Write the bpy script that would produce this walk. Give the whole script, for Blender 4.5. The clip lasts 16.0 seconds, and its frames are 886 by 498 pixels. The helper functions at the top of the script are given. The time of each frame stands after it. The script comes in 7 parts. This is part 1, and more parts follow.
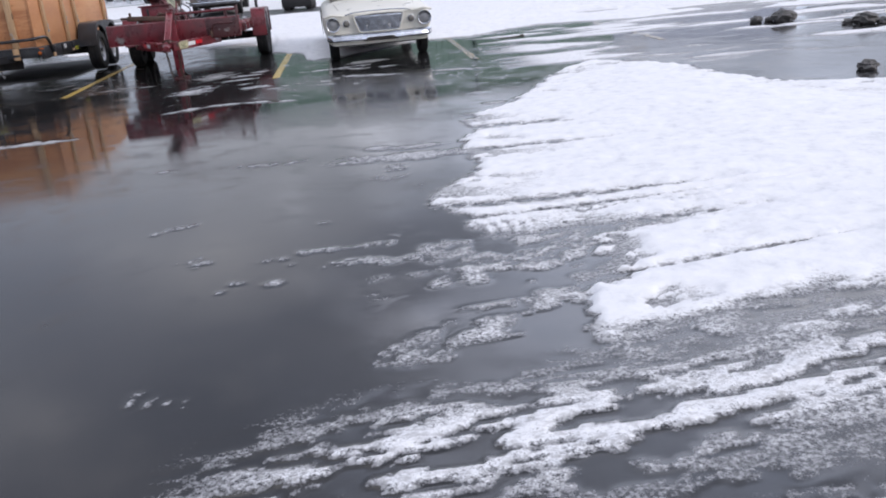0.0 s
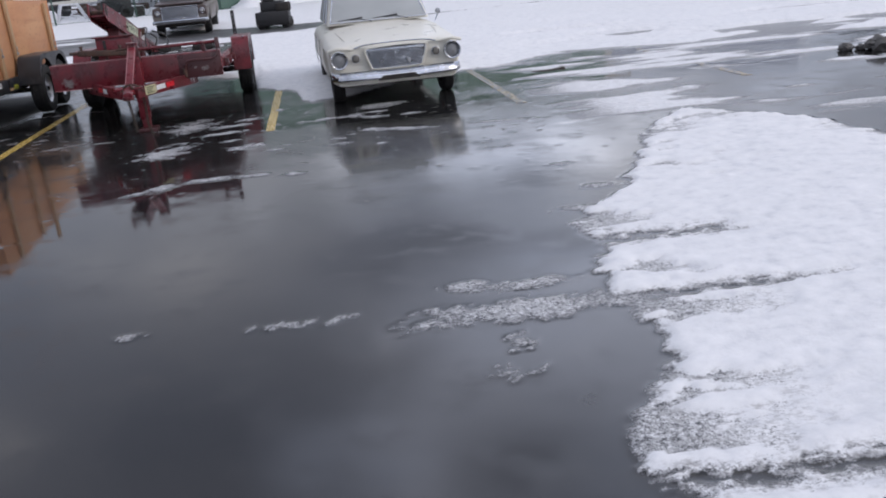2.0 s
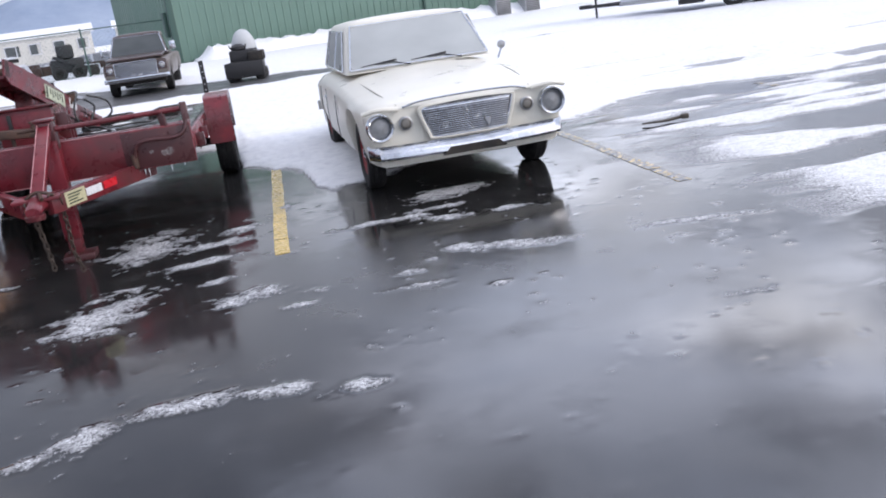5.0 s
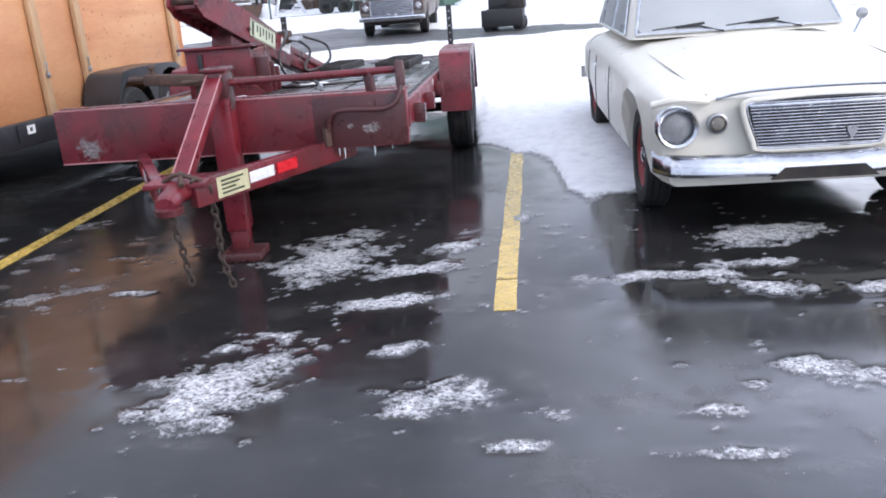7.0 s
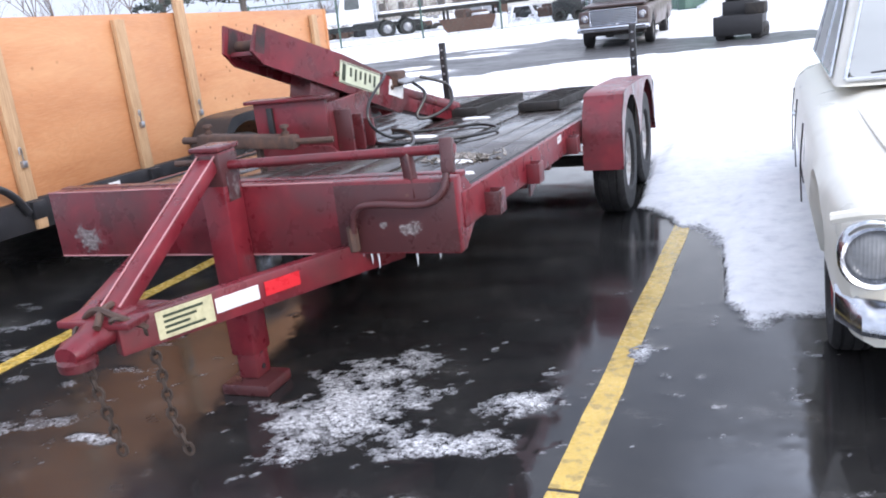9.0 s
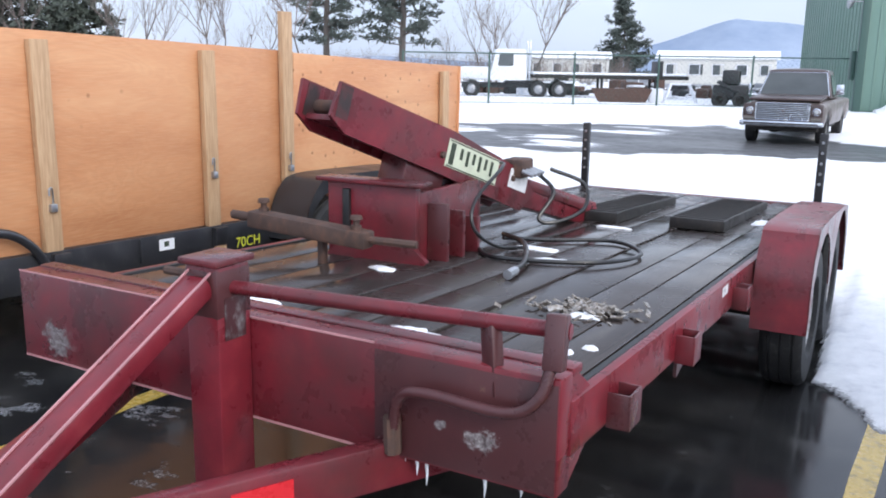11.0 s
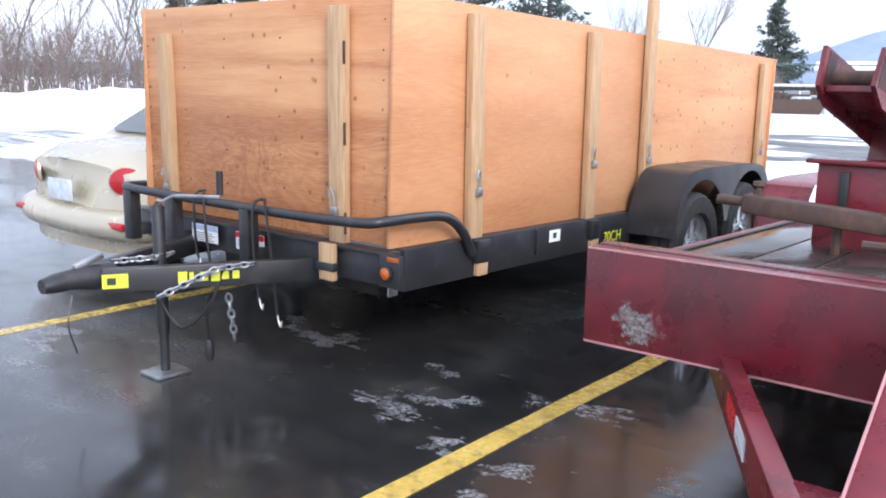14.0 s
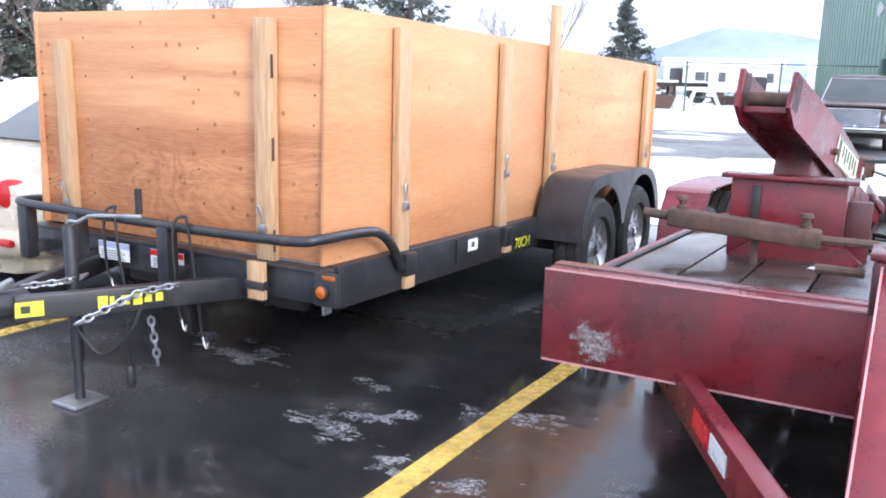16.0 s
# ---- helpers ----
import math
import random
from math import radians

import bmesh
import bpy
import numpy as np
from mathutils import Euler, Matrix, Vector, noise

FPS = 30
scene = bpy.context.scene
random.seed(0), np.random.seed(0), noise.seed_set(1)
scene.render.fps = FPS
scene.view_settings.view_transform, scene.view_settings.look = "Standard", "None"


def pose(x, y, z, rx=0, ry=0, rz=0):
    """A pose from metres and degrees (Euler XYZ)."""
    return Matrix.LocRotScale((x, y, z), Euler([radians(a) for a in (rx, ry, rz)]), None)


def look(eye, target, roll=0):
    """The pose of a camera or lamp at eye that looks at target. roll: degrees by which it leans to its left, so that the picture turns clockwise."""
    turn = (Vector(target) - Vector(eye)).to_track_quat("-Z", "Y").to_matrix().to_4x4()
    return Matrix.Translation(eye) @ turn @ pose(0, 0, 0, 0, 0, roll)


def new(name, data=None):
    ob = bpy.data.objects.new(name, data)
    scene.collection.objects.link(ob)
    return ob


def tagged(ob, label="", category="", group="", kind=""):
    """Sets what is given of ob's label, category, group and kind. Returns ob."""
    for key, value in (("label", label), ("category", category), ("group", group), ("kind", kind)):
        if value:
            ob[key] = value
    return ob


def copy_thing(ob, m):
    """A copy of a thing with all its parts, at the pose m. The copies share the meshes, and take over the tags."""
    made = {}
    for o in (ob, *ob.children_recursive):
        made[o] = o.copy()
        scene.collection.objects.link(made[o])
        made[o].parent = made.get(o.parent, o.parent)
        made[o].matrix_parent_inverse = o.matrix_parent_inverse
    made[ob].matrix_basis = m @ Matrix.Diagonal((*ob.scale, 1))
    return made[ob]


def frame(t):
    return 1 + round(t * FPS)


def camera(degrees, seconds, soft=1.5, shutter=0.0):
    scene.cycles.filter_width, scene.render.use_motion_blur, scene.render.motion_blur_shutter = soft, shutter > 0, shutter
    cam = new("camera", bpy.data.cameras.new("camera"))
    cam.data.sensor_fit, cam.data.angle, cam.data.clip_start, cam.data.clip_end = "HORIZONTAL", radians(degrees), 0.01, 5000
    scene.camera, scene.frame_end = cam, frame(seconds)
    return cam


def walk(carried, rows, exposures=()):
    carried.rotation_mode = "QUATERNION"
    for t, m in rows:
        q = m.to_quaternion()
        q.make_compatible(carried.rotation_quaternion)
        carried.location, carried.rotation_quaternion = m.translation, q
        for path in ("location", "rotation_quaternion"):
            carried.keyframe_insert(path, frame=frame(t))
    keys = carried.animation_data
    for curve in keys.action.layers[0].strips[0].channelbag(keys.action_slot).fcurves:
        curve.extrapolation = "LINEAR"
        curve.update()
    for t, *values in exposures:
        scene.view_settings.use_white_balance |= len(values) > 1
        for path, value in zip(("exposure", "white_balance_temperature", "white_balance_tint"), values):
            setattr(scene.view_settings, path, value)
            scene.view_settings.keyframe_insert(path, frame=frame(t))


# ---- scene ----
# ---- camera and walk ----
cam = camera(55.0, 16.0, soft=1.9)
PATH = [
    (0, (1.166, -12.878, 1.548), (1.324, -10.995, 0.891), -4.9),
    (0.5, (1.081, -12.081, 1.53), (1.329, -10.223, 0.833), -6.0),
    (1, (0.933, -11.301, 1.564), (1.161, -9.43, 0.896), -2.6),
    (1.5, (0.824, -10.605, 1.635), (1.127, -8.749, 0.954), -5.9),
    (2, (0.633, -9.941, 1.712), (0.868, -8.062, 1.067), -5.1),
    (2.5, (0.651, -9.003, 1.551), (0.889, -7.137, 0.87), -5.4),
    (3, (0.419, -8.331, 1.513), (0.589, -6.456, 0.837), -2.0),
    (3.5, (0.289, -7.595, 1.525), (0.604, -5.754, 0.812), -1.8),
    (4, (0.265, -6.87, 1.533), (0.642, -4.992, 0.959), -0.4),
    (4.2, (0.216, -6.598, 1.503), (0.657, -4.72, 0.975), -4.5),
    (6.3, (0.159, -4.432, 1.594), (0.333, -2.538, 0.975), -6.3),
    (6.5, (0.184, -4.167, 1.559), (0.293, -2.263, 0.957), -4.6),
    (7, (0.179, -3.557, 1.446), (-0.053, -1.666, 0.838), -4.4),
    (7.5, (0.377, -3.113, 1.476), (0.053, -1.252, 0.819), -6.0),
    (8, (0.446, -2.689, 1.488), (0.006, -0.842, 0.859), -8.3),
    (8.5, (0.613, -2.296, 1.526), (0.1, -0.476, 0.876), -4.9),
    (9, (0.682, -1.88, 1.515), (-0.089, -0.119, 0.966), -6.6),
    (9.2, (0.609, -1.736, 1.512), (-0.214, 0.01, 0.99), -4.8),
    (11.3, (0.211, -0.624, 1.585), (-0.839, 1.033, 1.192), 0.57),
    (11.5, (0.209, -0.630, 1.552), (-0.873, 1.013, 1.190), -1.18),
    (12.0, (0.019, -0.630, 1.531), (-1.304, 0.833, 1.200), -1.30),
    (12.5, (-0.374, -0.873, 1.515), (-1.788, 0.513, 1.225), 3.04),
    (13.0, (-0.736, -0.992, 1.424), (-2.215, 0.318, 1.116), -1.18),
    (13.5, (-0.985, -1.139, 1.412), (-2.455, 0.162, 1.031), -2.13),
    (14.0, (-1.179, -1.297, 1.384), (-2.448, 0.200, 0.997), 0.83),
    (14.5, (-1.360, -1.349, 1.410), (-2.431, 0.285, 0.982), -4.39),
    (15.0, (-1.403, -1.417, 1.427), (-2.460, 0.225, 0.995), -2.33),
    (15.5, (-1.409, -1.441, 1.445), (-2.435, 0.227, 1.037), -0.26),
    (16.0, (-1.437, -1.466, 1.482), (-2.444, 0.215, 1.081), 1.40),
]

EXPOSURES = [(t, e, 6720 if t < 5 else 6480 if t < 10 else 6350, w) for t, e, w in ((0.0, -0.42, 15), (1.0, -0.64, 15), (2.0, -0.74, 15), (3.5, -0.25, 15), (4.2, -0.15, 15), (6.5, 0.06, 15), (7.5, 0.42, 15), (9.0, 0.5, 14), (11.3, 0.2, 11), (13.0, 0.16, 11), (14.5, 0.88, 13), (16.0, 0.98, 14))]
walk(cam, [(t, look(e, g, r)) for t, e, g, r in PATH], EXPOSURES)

# ---- sky and sun ----
SUN_EL, SUN_AZ = 30.0, 118.0   # azimuth clockwise from +y
world = bpy.data.worlds.new("overcast_sky")
scene.world = world
world.use_nodes = True


def sky_nodes():
    nt = world.node_tree
    n, l = nt.nodes, nt.links
    bg = n["Background"]
    sky = n.new("ShaderNodeTexSky")
    sky.sky_type = "NISHITA"
    sky.sun_disc = False
    sky.sun_elevation, sky.sun_rotation = radians(SUN_EL), radians(SUN_AZ)
    sky.air_density, sky.dust_density = 1.0, 2.0
    tc = n.new("ShaderNodeTexCoord")
    mp = n.new("ShaderNodeMapping")
    mp.inputs["Scale"].default_value = (1.0, 1.0, 2.6)
    l.new(tc.outputs["Generated"], mp.inputs["Vector"])
    nz = n.new("ShaderNodeTexNoise")
    nz.inputs["Scale"].default_value, nz.inputs["Detail"].default_value, nz.inputs["Roughness"].default_value = 1.7, 7.0, 0.52
    nz.inputs["Distortion"].default_value = 0.35
    l.new(mp.outputs[0], nz.inputs["Vector"])
    rp = n.new("ShaderNodeValToRGB")
    cr = rp.color_ramp
    cr.elements[0].position, cr.elements[0].color = 0.36, (2.75, 3.2, 4.1, 1)
    cr.elements[1].position, cr.elements[1].color = 0.72, (11.5, 11.8, 12.2, 1)
    e = cr.elements.new(0.54)
    e.color = (4.8, 5.25, 6.2, 1)
    l.new(nz.outputs["Fac"], rp.inputs[0])
    # cloud sheet brightens towards the horizon
    sep = n.new("ShaderNodeSeparateXYZ")
    l.new(tc.outputs["Generated"], sep.inputs[0])
    hz = n.new("ShaderNodeMapRange")
    hz.inputs["From Min"].default_value, hz.inputs["From Max"].default_value = 0.0, 0.68
    hz.inputs["To Min"].default_value, hz.inputs["To Max"].default_value = 0.85, 0.0
    l.new(sep.outputs["Z"], hz.inputs["Value"])
    hmix = n.new("ShaderNodeMixRGB")
    hmix.inputs[2].default_value = (3.3, 3.85, 4.95, 1)
    l.new(hz.outputs[0], hmix.inputs[0])
    l.new(rp.outputs[0], hmix.inputs[1])
    mix = n.new("ShaderNodeMixRGB")
    mix.inputs[0].default_value = 0.88
    l.new(sky.outputs[0], mix.inputs[1])
    l.new(hmix.outputs[0], mix.inputs[2])
    # thin cloud glows round the veiled sun
    dot = n.new("ShaderNodeVectorMath")
    dot.operation = "DOT_PRODUCT"
    dot.inputs[1].default_value = (math.sin(radians(SUN_AZ)) * math.cos(radians(SUN_EL)), math.cos(radians(SUN_AZ)) * math.cos(radians(SUN_EL)), math.sin(radians(SUN_EL)))
    l.new(tc.outputs["Generated"], dot.inputs[0])
    gl = n.new("ShaderNodeMapRange")
    gl.interpolation_type = "SMOOTHSTEP"
    gl.inputs["From Min"].default_value, gl.inputs["From Max"].default_value = -0.1, 1.0
    gl.inputs["To Min"].default_value, gl.inputs["To Max"].default_value = 1.5, 2.45
    l.new(dot.outputs["Value"], gl.inputs["Value"])
    # a lighter break in the cloud beyond the yard, ragged at its rim
    brk = n.new("ShaderNodeVectorMath")
    brk.operation = "DOT_PRODUCT"
    brk.inputs[1].default_value = (math.sin(radians(22)) * math.cos(radians(27)), math.cos(radians(22)) * math.cos(radians(27)), math.sin(radians(27)))
    l.new(tc.outputs["Generated"], brk.inputs[0])
    rag = n.new("ShaderNodeMath")
    rag.operation = "MULTIPLY_ADD"
    rag.inputs[1].default_value, rag.inputs[2].default_value = 0.34, -0.17
    n2 = n.new("ShaderNodeTexNoise")
    n2.inputs["Scale"].default_value, n2.inputs["Detail"].default_value = 4.2, 6.0
    l.new(mp.outputs[0], n2.inputs["Vector"])
    l.new(n2.outputs["Fac"], rag.inputs[0])
    add = n.new("ShaderNodeMath")
    l.new(brk.outputs["Value"], add.inputs[0])
    l.new(rag.outputs[0], add.inputs[1])
    br = n.new("ShaderNodeMapRange")
    br.interpolation_type = "SMOOTHSTEP"
    br.inputs["From Min"].default_value, br.inputs["From Max"].default_value = 0.905, 1.03
    br.inputs["To Min"].default_value, br.inputs["To Max"].default_value = 1.0, 3.7
    l.new(add.outputs[0], br.inputs["Value"])
    both = n.new("ShaderNodeMath")
    both.operation = "MULTIPLY"
    l.new(gl.outputs[0], both.inputs[0])
    l.new(br.outputs[0], both.inputs[1])
    mul = n.new("ShaderNodeVectorMath")
    mul.operation = "SCALE"
    l.new(mix.outputs[0], mul.inputs[0])
    l.new(both.outputs[0], mul.inputs["Scale"])
    l.new(mul.outputs[0], bg.inputs[0])
    bg.inputs[1].default_value = 0.125


sky_nodes()
sun_data = bpy.data.lights.new("sun", "SUN")
sun_data.energy, sun_data.angle, sun_data.color = 1.25, radians(16), (1.0, 0.96, 0.9)
sun = new("sun", sun_data)
sun.matrix_world = look((0, 0, 30), (-math.sin(radians(SUN_AZ)) * math.cos(radians(SUN_EL)), -math.cos(radians(SUN_AZ)) * math.cos(radians(SUN_EL)), 30 - math.sin(radians(SUN_EL))))


# ---- materials ----
MATS = {}


class Nodes:
    """A short way to wire a node material."""

    def __init__(self, name):
        self.mat = bpy.data.materials.new(name)
        self.mat.use_nodes = True
        self.n, self.l = self.mat.node_tree.nodes, self.mat.node_tree.links
        self.b = self.n["Principled BSDF"]
        self.tc = self.n.new("ShaderNodeTexCoord")

    def set(self, key, v):
        if isinstance(v, bpy.types.NodeSocket):
            self.l.new(v, self.b.inputs[key])
        else:
            self.b.inputs[key].default_value = v

    def coords(self, scale=(1, 1, 1), world=False, rot=(0, 0, 0)):
        mp = self.n.new("ShaderNodeMapping")
        mp.inputs["Scale"].default_value = scale
        mp.inputs["Rotation"].default_value = rot
        if world:
            g = self.n.new("ShaderNodeNewGeometry")
            self.l.new(g.outputs["Position"], mp.inputs["Vector"])
        else:
            self.l.new(self.tc.outputs["Object"], mp.inputs["Vector"])
        return mp.outputs[0]

    def noise(self, scale, vec=None, detail=5.0, rough=0.55, dist=0.0):
        nd = self.n.new("ShaderNodeTexNoise")
        nd.inputs["Scale"].default_value, nd.inputs["Detail"].default_value = scale, detail
        nd.inputs["Roughness"].default_value, nd.inputs["Distortion"].default_value = rough, dist
        self.l.new(vec if vec is not None else self.tc.outputs["Object"], nd.inputs["Vector"])
        return nd.outputs["Fac"]

    def ramp(self, fac, stops):
        nd = self.n.new("ShaderNodeValToRGB")
        cr = nd.color_ramp
        cr.elements[0].position, cr.elements[1].position = stops[0][0], stops[-1][0]
        for p, c in stops[1:-1]:
            cr.elements.new(p)
        for el, (p, c) in zip(cr.elements, stops):
            el.color = (*c, 1) if len(c) == 3 else c
        self.l.new(fac, nd.inputs[0])
        return nd.outputs[0]

    def maprange(self, fac, a, b, c, d):
        nd = self.n.new("ShaderNodeMapRange")
        for k, v in zip(("From Min", "From Max", "To Min", "To Max"), (a, b, c, d)):
            nd.inputs[k].default_value = v
        self.l.new(fac, nd.inputs["Value"])
        return nd.outputs[0]

    def math(self, op, a, b=None, clamp=False):
        nd = self.n.new("ShaderNodeMath")
        nd.operation, nd.use_clamp = op, clamp
        for i, v in enumerate((a, b)):
            if v is None:
                continue
            if isinstance(v, bpy.types.NodeSocket):
                self.l.new(v, nd.inputs[i])
            else:
                nd.inputs[i].default_value = v
        return nd.outputs[0]

    def mix(self, fac, a, b, blend="MIX"):
        nd = self.n.new("ShaderNodeMixRGB")
        nd.blend_type = blend
        for i, v in enumerate((fac, a, b)):
            if isinstance(v, bpy.types.NodeSocket):
                self.l.new(v, nd.inputs[i])
            else:
                nd.inputs[i].default_value = v if i == 0 else (*v, 1)
        return nd.outputs[0]

    def bump(self, h, strength=0.3, dist=0.01, chain=None):
        nd = self.n.new("ShaderNodeBump")
        nd.inputs["Strength"].default_value, nd.inputs["Distance"].default_value = strength, dist
        self.l.new(h, nd.inputs["Height"])
        if chain is not None:
            self.l.new(chain, nd.inputs["Normal"])
        self.l.new(nd.outputs[0], self.b.inputs["Normal"])
        return nd.outputs[0]


def surface(name, color, rough=0.6, metal=0.0, vary=0.25, scale=6.0, bump=0.15, dirt=None, dirt_amount=0.35, spec=0.5, fine=90.0):
    """A worn paint, plastic or metal: base colour with broad and fine variation, dirt patches, uneven gloss."""
    if name in MATS:
        return MATS[name]
    m = Nodes(name)
    big = m.noise(scale, detail=6)
    small = m.noise(fine, detail=3)
    lo = tuple(c * (1 - vary) for c in color)
    hi = tuple(min(1, c * (1 + vary * 0.6)) for c in color)
    col = m.ramp(big, [(0.3, lo), (0.7, hi)])
    if dirt:
        mask = m.ramp(m.noise(scale * 1.7, m.coords((1, 1, 0.6)), detail=8, rough=0.65), [(0.62 - dirt_amount * 0.4, (0, 0, 0)), (0.78 - dirt_amount * 0.3, (1, 1, 1))])
        col = m.mix(m.math("MULTIPLY", mask, dirt_amount * 1.6, True), col, dirt)
    m.set("Base Color", col)
    m.set("Metallic", metal)
    m.set("Roughness", m.maprange(big, 0.25, 0.75, max(0.03, rough - 0.12), min(1, rough + 0.12)))
    m.set("Specular IOR Level", spec)
    if bump:
        m.bump(small, bump, 0.002)
    MATS[name] = m.mat
    return m.mat


# ---- mesh helpers ----
def link_mesh(name, bm, mat, smooth=False):
    me = bpy.data.meshes.new(name)
    bmesh.ops.recalc_face_normals(bm, faces=bm.faces)
    bm.to_mesh(me)
    bm.free()
    for m in mat if isinstance(mat, (list, tuple)) else [mat]:
        me.materials.append(m)
    if smooth:
        for p in me.polygons:
            p.use_smooth = True
        me.set_sharp_from_angle(angle=radians(38))
    return new(name, me)


def part(name, bm, mat, parent=None, label="", smooth=True):
    """Links a bmesh as one mesh object, under a thing or a part if one is given."""
    ob = link_mesh(name, bm, mat, smooth)
    ob.parent = parent
    if label:
        ob["label"] = label
    return ob


def thing(name, label, category, x=0.0, y=0.0, z=0.0, rz=0.0, group="", kind=""):
    ob = new(name)
    ob.empty_display_size = 0.2
    ob.matrix_world = pose(x, y, z, 0, 0, rz)
    return tagged(ob, label, category, group, kind)


def add_box(bm, a, b, bevel=0.0, m=None, segs=2):
    """A block between two corners, with its edges rounded."""
    c = [(p + q) / 2 for p, q in zip(a, b)]
    s = [abs(q - p) for p, q in zip(a, b)]
    r = bmesh.ops.create_cube(bm, size=1, matrix=Matrix.LocRotScale(c, None, s))
    vs = r["verts"]
    if bevel:
        es = list({e for v in vs for e in v.link_edges})
        g = bmesh.ops.bevel(bm, geom=es, offset=min(bevel, min(s) * 0.45), segments=segs, affect="EDGES", profile=0.5)
        vs = list({v for f in g["faces"] for v in f.verts} | {v for v in vs if v.is_valid})
    if m is not None:
        bmesh.ops.transform(bm, matrix=m, verts=vs)
    return vs


def box(a, b, bevel=0.0, m=None):
    bm = bmesh.new()
    add_box(bm, a, b, bevel, m)
    return bm


def add_rings(bm, rings, close=True, caps=True):
    """Skins a row of rings, each a list of points."""
    vs = [[bm.verts.new(p) for p in r] for r in rings]
    k = len(rings[0])
    for i in range(len(vs) - 1):
        for j in range(k if close else k - 1):
            bm.faces.new((vs[i][j], vs[i][(j + 1) % k], vs[i + 1][(j + 1) % k], vs[i + 1][j]))
    if caps and close:
        for r in (vs[0], vs[-1]):
            try:
                bm.faces.new(r)
            except ValueError:
                pass
    return [v for r in vs for v in r]


def add_tube(bm, pts, r, n=8, caps=True):
    """A round bar along a line of points; r is one radius or one a point."""
    pts = [Vector(p) for p in pts]
    rs = r if isinstance(r, (list, tuple)) else [r] * len(pts)
    rings, up = [], None
    for i, p in enumerate(pts):
        d = (pts[min(i + 1, len(pts) - 1)] - pts[max(i - 1, 0)]).normalized()
        if up is None:
            up = d.orthogonal().normalized()
        up = (up - d * up.dot(d)).normalized()
        sd = d.cross(up)
        rings.append([p + (up * math.cos(a) + sd * math.sin(a)) * rs[i] for a in (2 * math.pi * k / n for k in range(n))])
    return add_rings(bm, rings, True, caps)


def tube(pts, r, n=8):
    bm = bmesh.new()
    add_tube(bm, pts, r, n)
    return bm


def bend(pts, steps=6):
    """A smooth line through points (Catmull-Rom)."""
    P = [Vector(p) for p in pts]
    P = [P[0] * 2 - P[1]] + P + [P[-1] * 2 - P[-2]]
    out = []
    for i in range(1, len(P) - 2):
        a, b, c, d = P[i - 1:i + 3]
        for k in range(steps):
            t = k / steps
            out.append(0.5 * (2 * b + (c - a) * t + (2 * a - 5 * b + 4 * c - d) * t * t + (3 * b - a - 3 * c + d) * t ** 3))
    out.append(P[-2])
    return out


def add_lathe(bm, prof, m=None, n=24, caps=False):
    """Turns a profile of (radius, height) round the z axis."""
    rings = [[Vector((r * math.cos(2 * math.pi * k / n), r * math.sin(2 * math.pi * k / n), h)) for k in range(n)] for r, h in prof]
    vs = add_rings(bm, rings, True, caps)
    if m is not None:
        bmesh.ops.transform(bm, matrix=m, verts=vs)
    return vs


def lathe(prof, m=None, n=24, caps=False):
    bm = bmesh.new()
    add_lathe(bm, prof, m, n, caps)
    return bm


def add_plate(bm, outline, depth, m=None):
    """An outline in x and y, made depth thick along z."""
    a = [bm.verts.new((x, y, 0)) for x, y in outline]
    b = [bm.verts.new((x, y, depth)) for x, y in outline]
    bm.faces.new(a)
    bm.faces.new(b)
    k = len(a)
    for i in range(k):
        bm.faces.new((a[i], a[(i + 1) % k], b[(i + 1) % k], b[i]))
    if m is not None:
        bmesh.ops.transform(bm, matrix=m, verts=a + b)
    return a + b


def add_beam(bm, p, q, w, h, bevel=0.006, roll=0.0):
    """A square bar from p to q, w wide and h high."""
    p, q = Vector(p), Vector(q)
    d = q - p
    rot = d.to_track_quat("Y", "Z").to_matrix().to_4x4() @ Matrix.Rotation(roll, 4, "Y")
    return add_box(bm, (-w / 2, 0, -h / 2), (w / 2, d.length, h / 2), bevel, Matrix.Translation(p) @ rot)


def beam(p, q, w, h, bevel=0.006, roll=0.0):
    bm = bmesh.new()
    add_beam(bm, p, q, w, h, bevel, roll)
    return bm


def text_mesh(body, size, depth=0.001):
    cu = bpy.data.curves.new("lettering", "FONT")
    cu.body, cu.size, cu.extrude, cu.align_x, cu.align_y = body, size, depth, "CENTER", "CENTER"
    tmp = bpy.data.objects.new("lettering", cu)
    scene.collection.objects.link(tmp)
    bpy.context.view_layer.update()
    me = bpy.data.meshes.new_from_object(tmp)
    bpy.data.objects.remove(tmp)
    return me


# ---- ground: wet asphalt, puddle, snow and slush in one sheet ----
def value_noise(x, y, seed):
    xi, yi = np.floor(x).astype(np.int64), np.floor(y).astype(np.int64)
    fx, fy = x - xi, y - yi
    fx, fy = fx * fx * (3 - 2 * fx), fy * fy * (3 - 2 * fy)

    def h(a, b):
        n = (a * 374761393 + b * 668265263 + seed * 974711) & 0x7FFFFFFF
        n = ((n ^ (n >> 13)) * 1274126177) & 0x7FFFFFFF
        return ((n ^ (n >> 16)) & 0xFFFF) / 65535.0

    return (h(xi, yi) * (1 - fx) + h(xi + 1, yi) * fx) * (1 - fy) + (h(xi, yi + 1) * (1 - fx) + h(xi + 1, yi + 1) * fx) * fy


def fbm(x, y, seed, octaves=4, gain=0.55):
    s, a, t = 0.0, 1.0, 0.0
    for o in range(octaves):
        s = s + a * value_noise(x * 2 ** o, y * 2 ** o, seed + 17 * o)
        t += a
        a *= gain
    return s / t


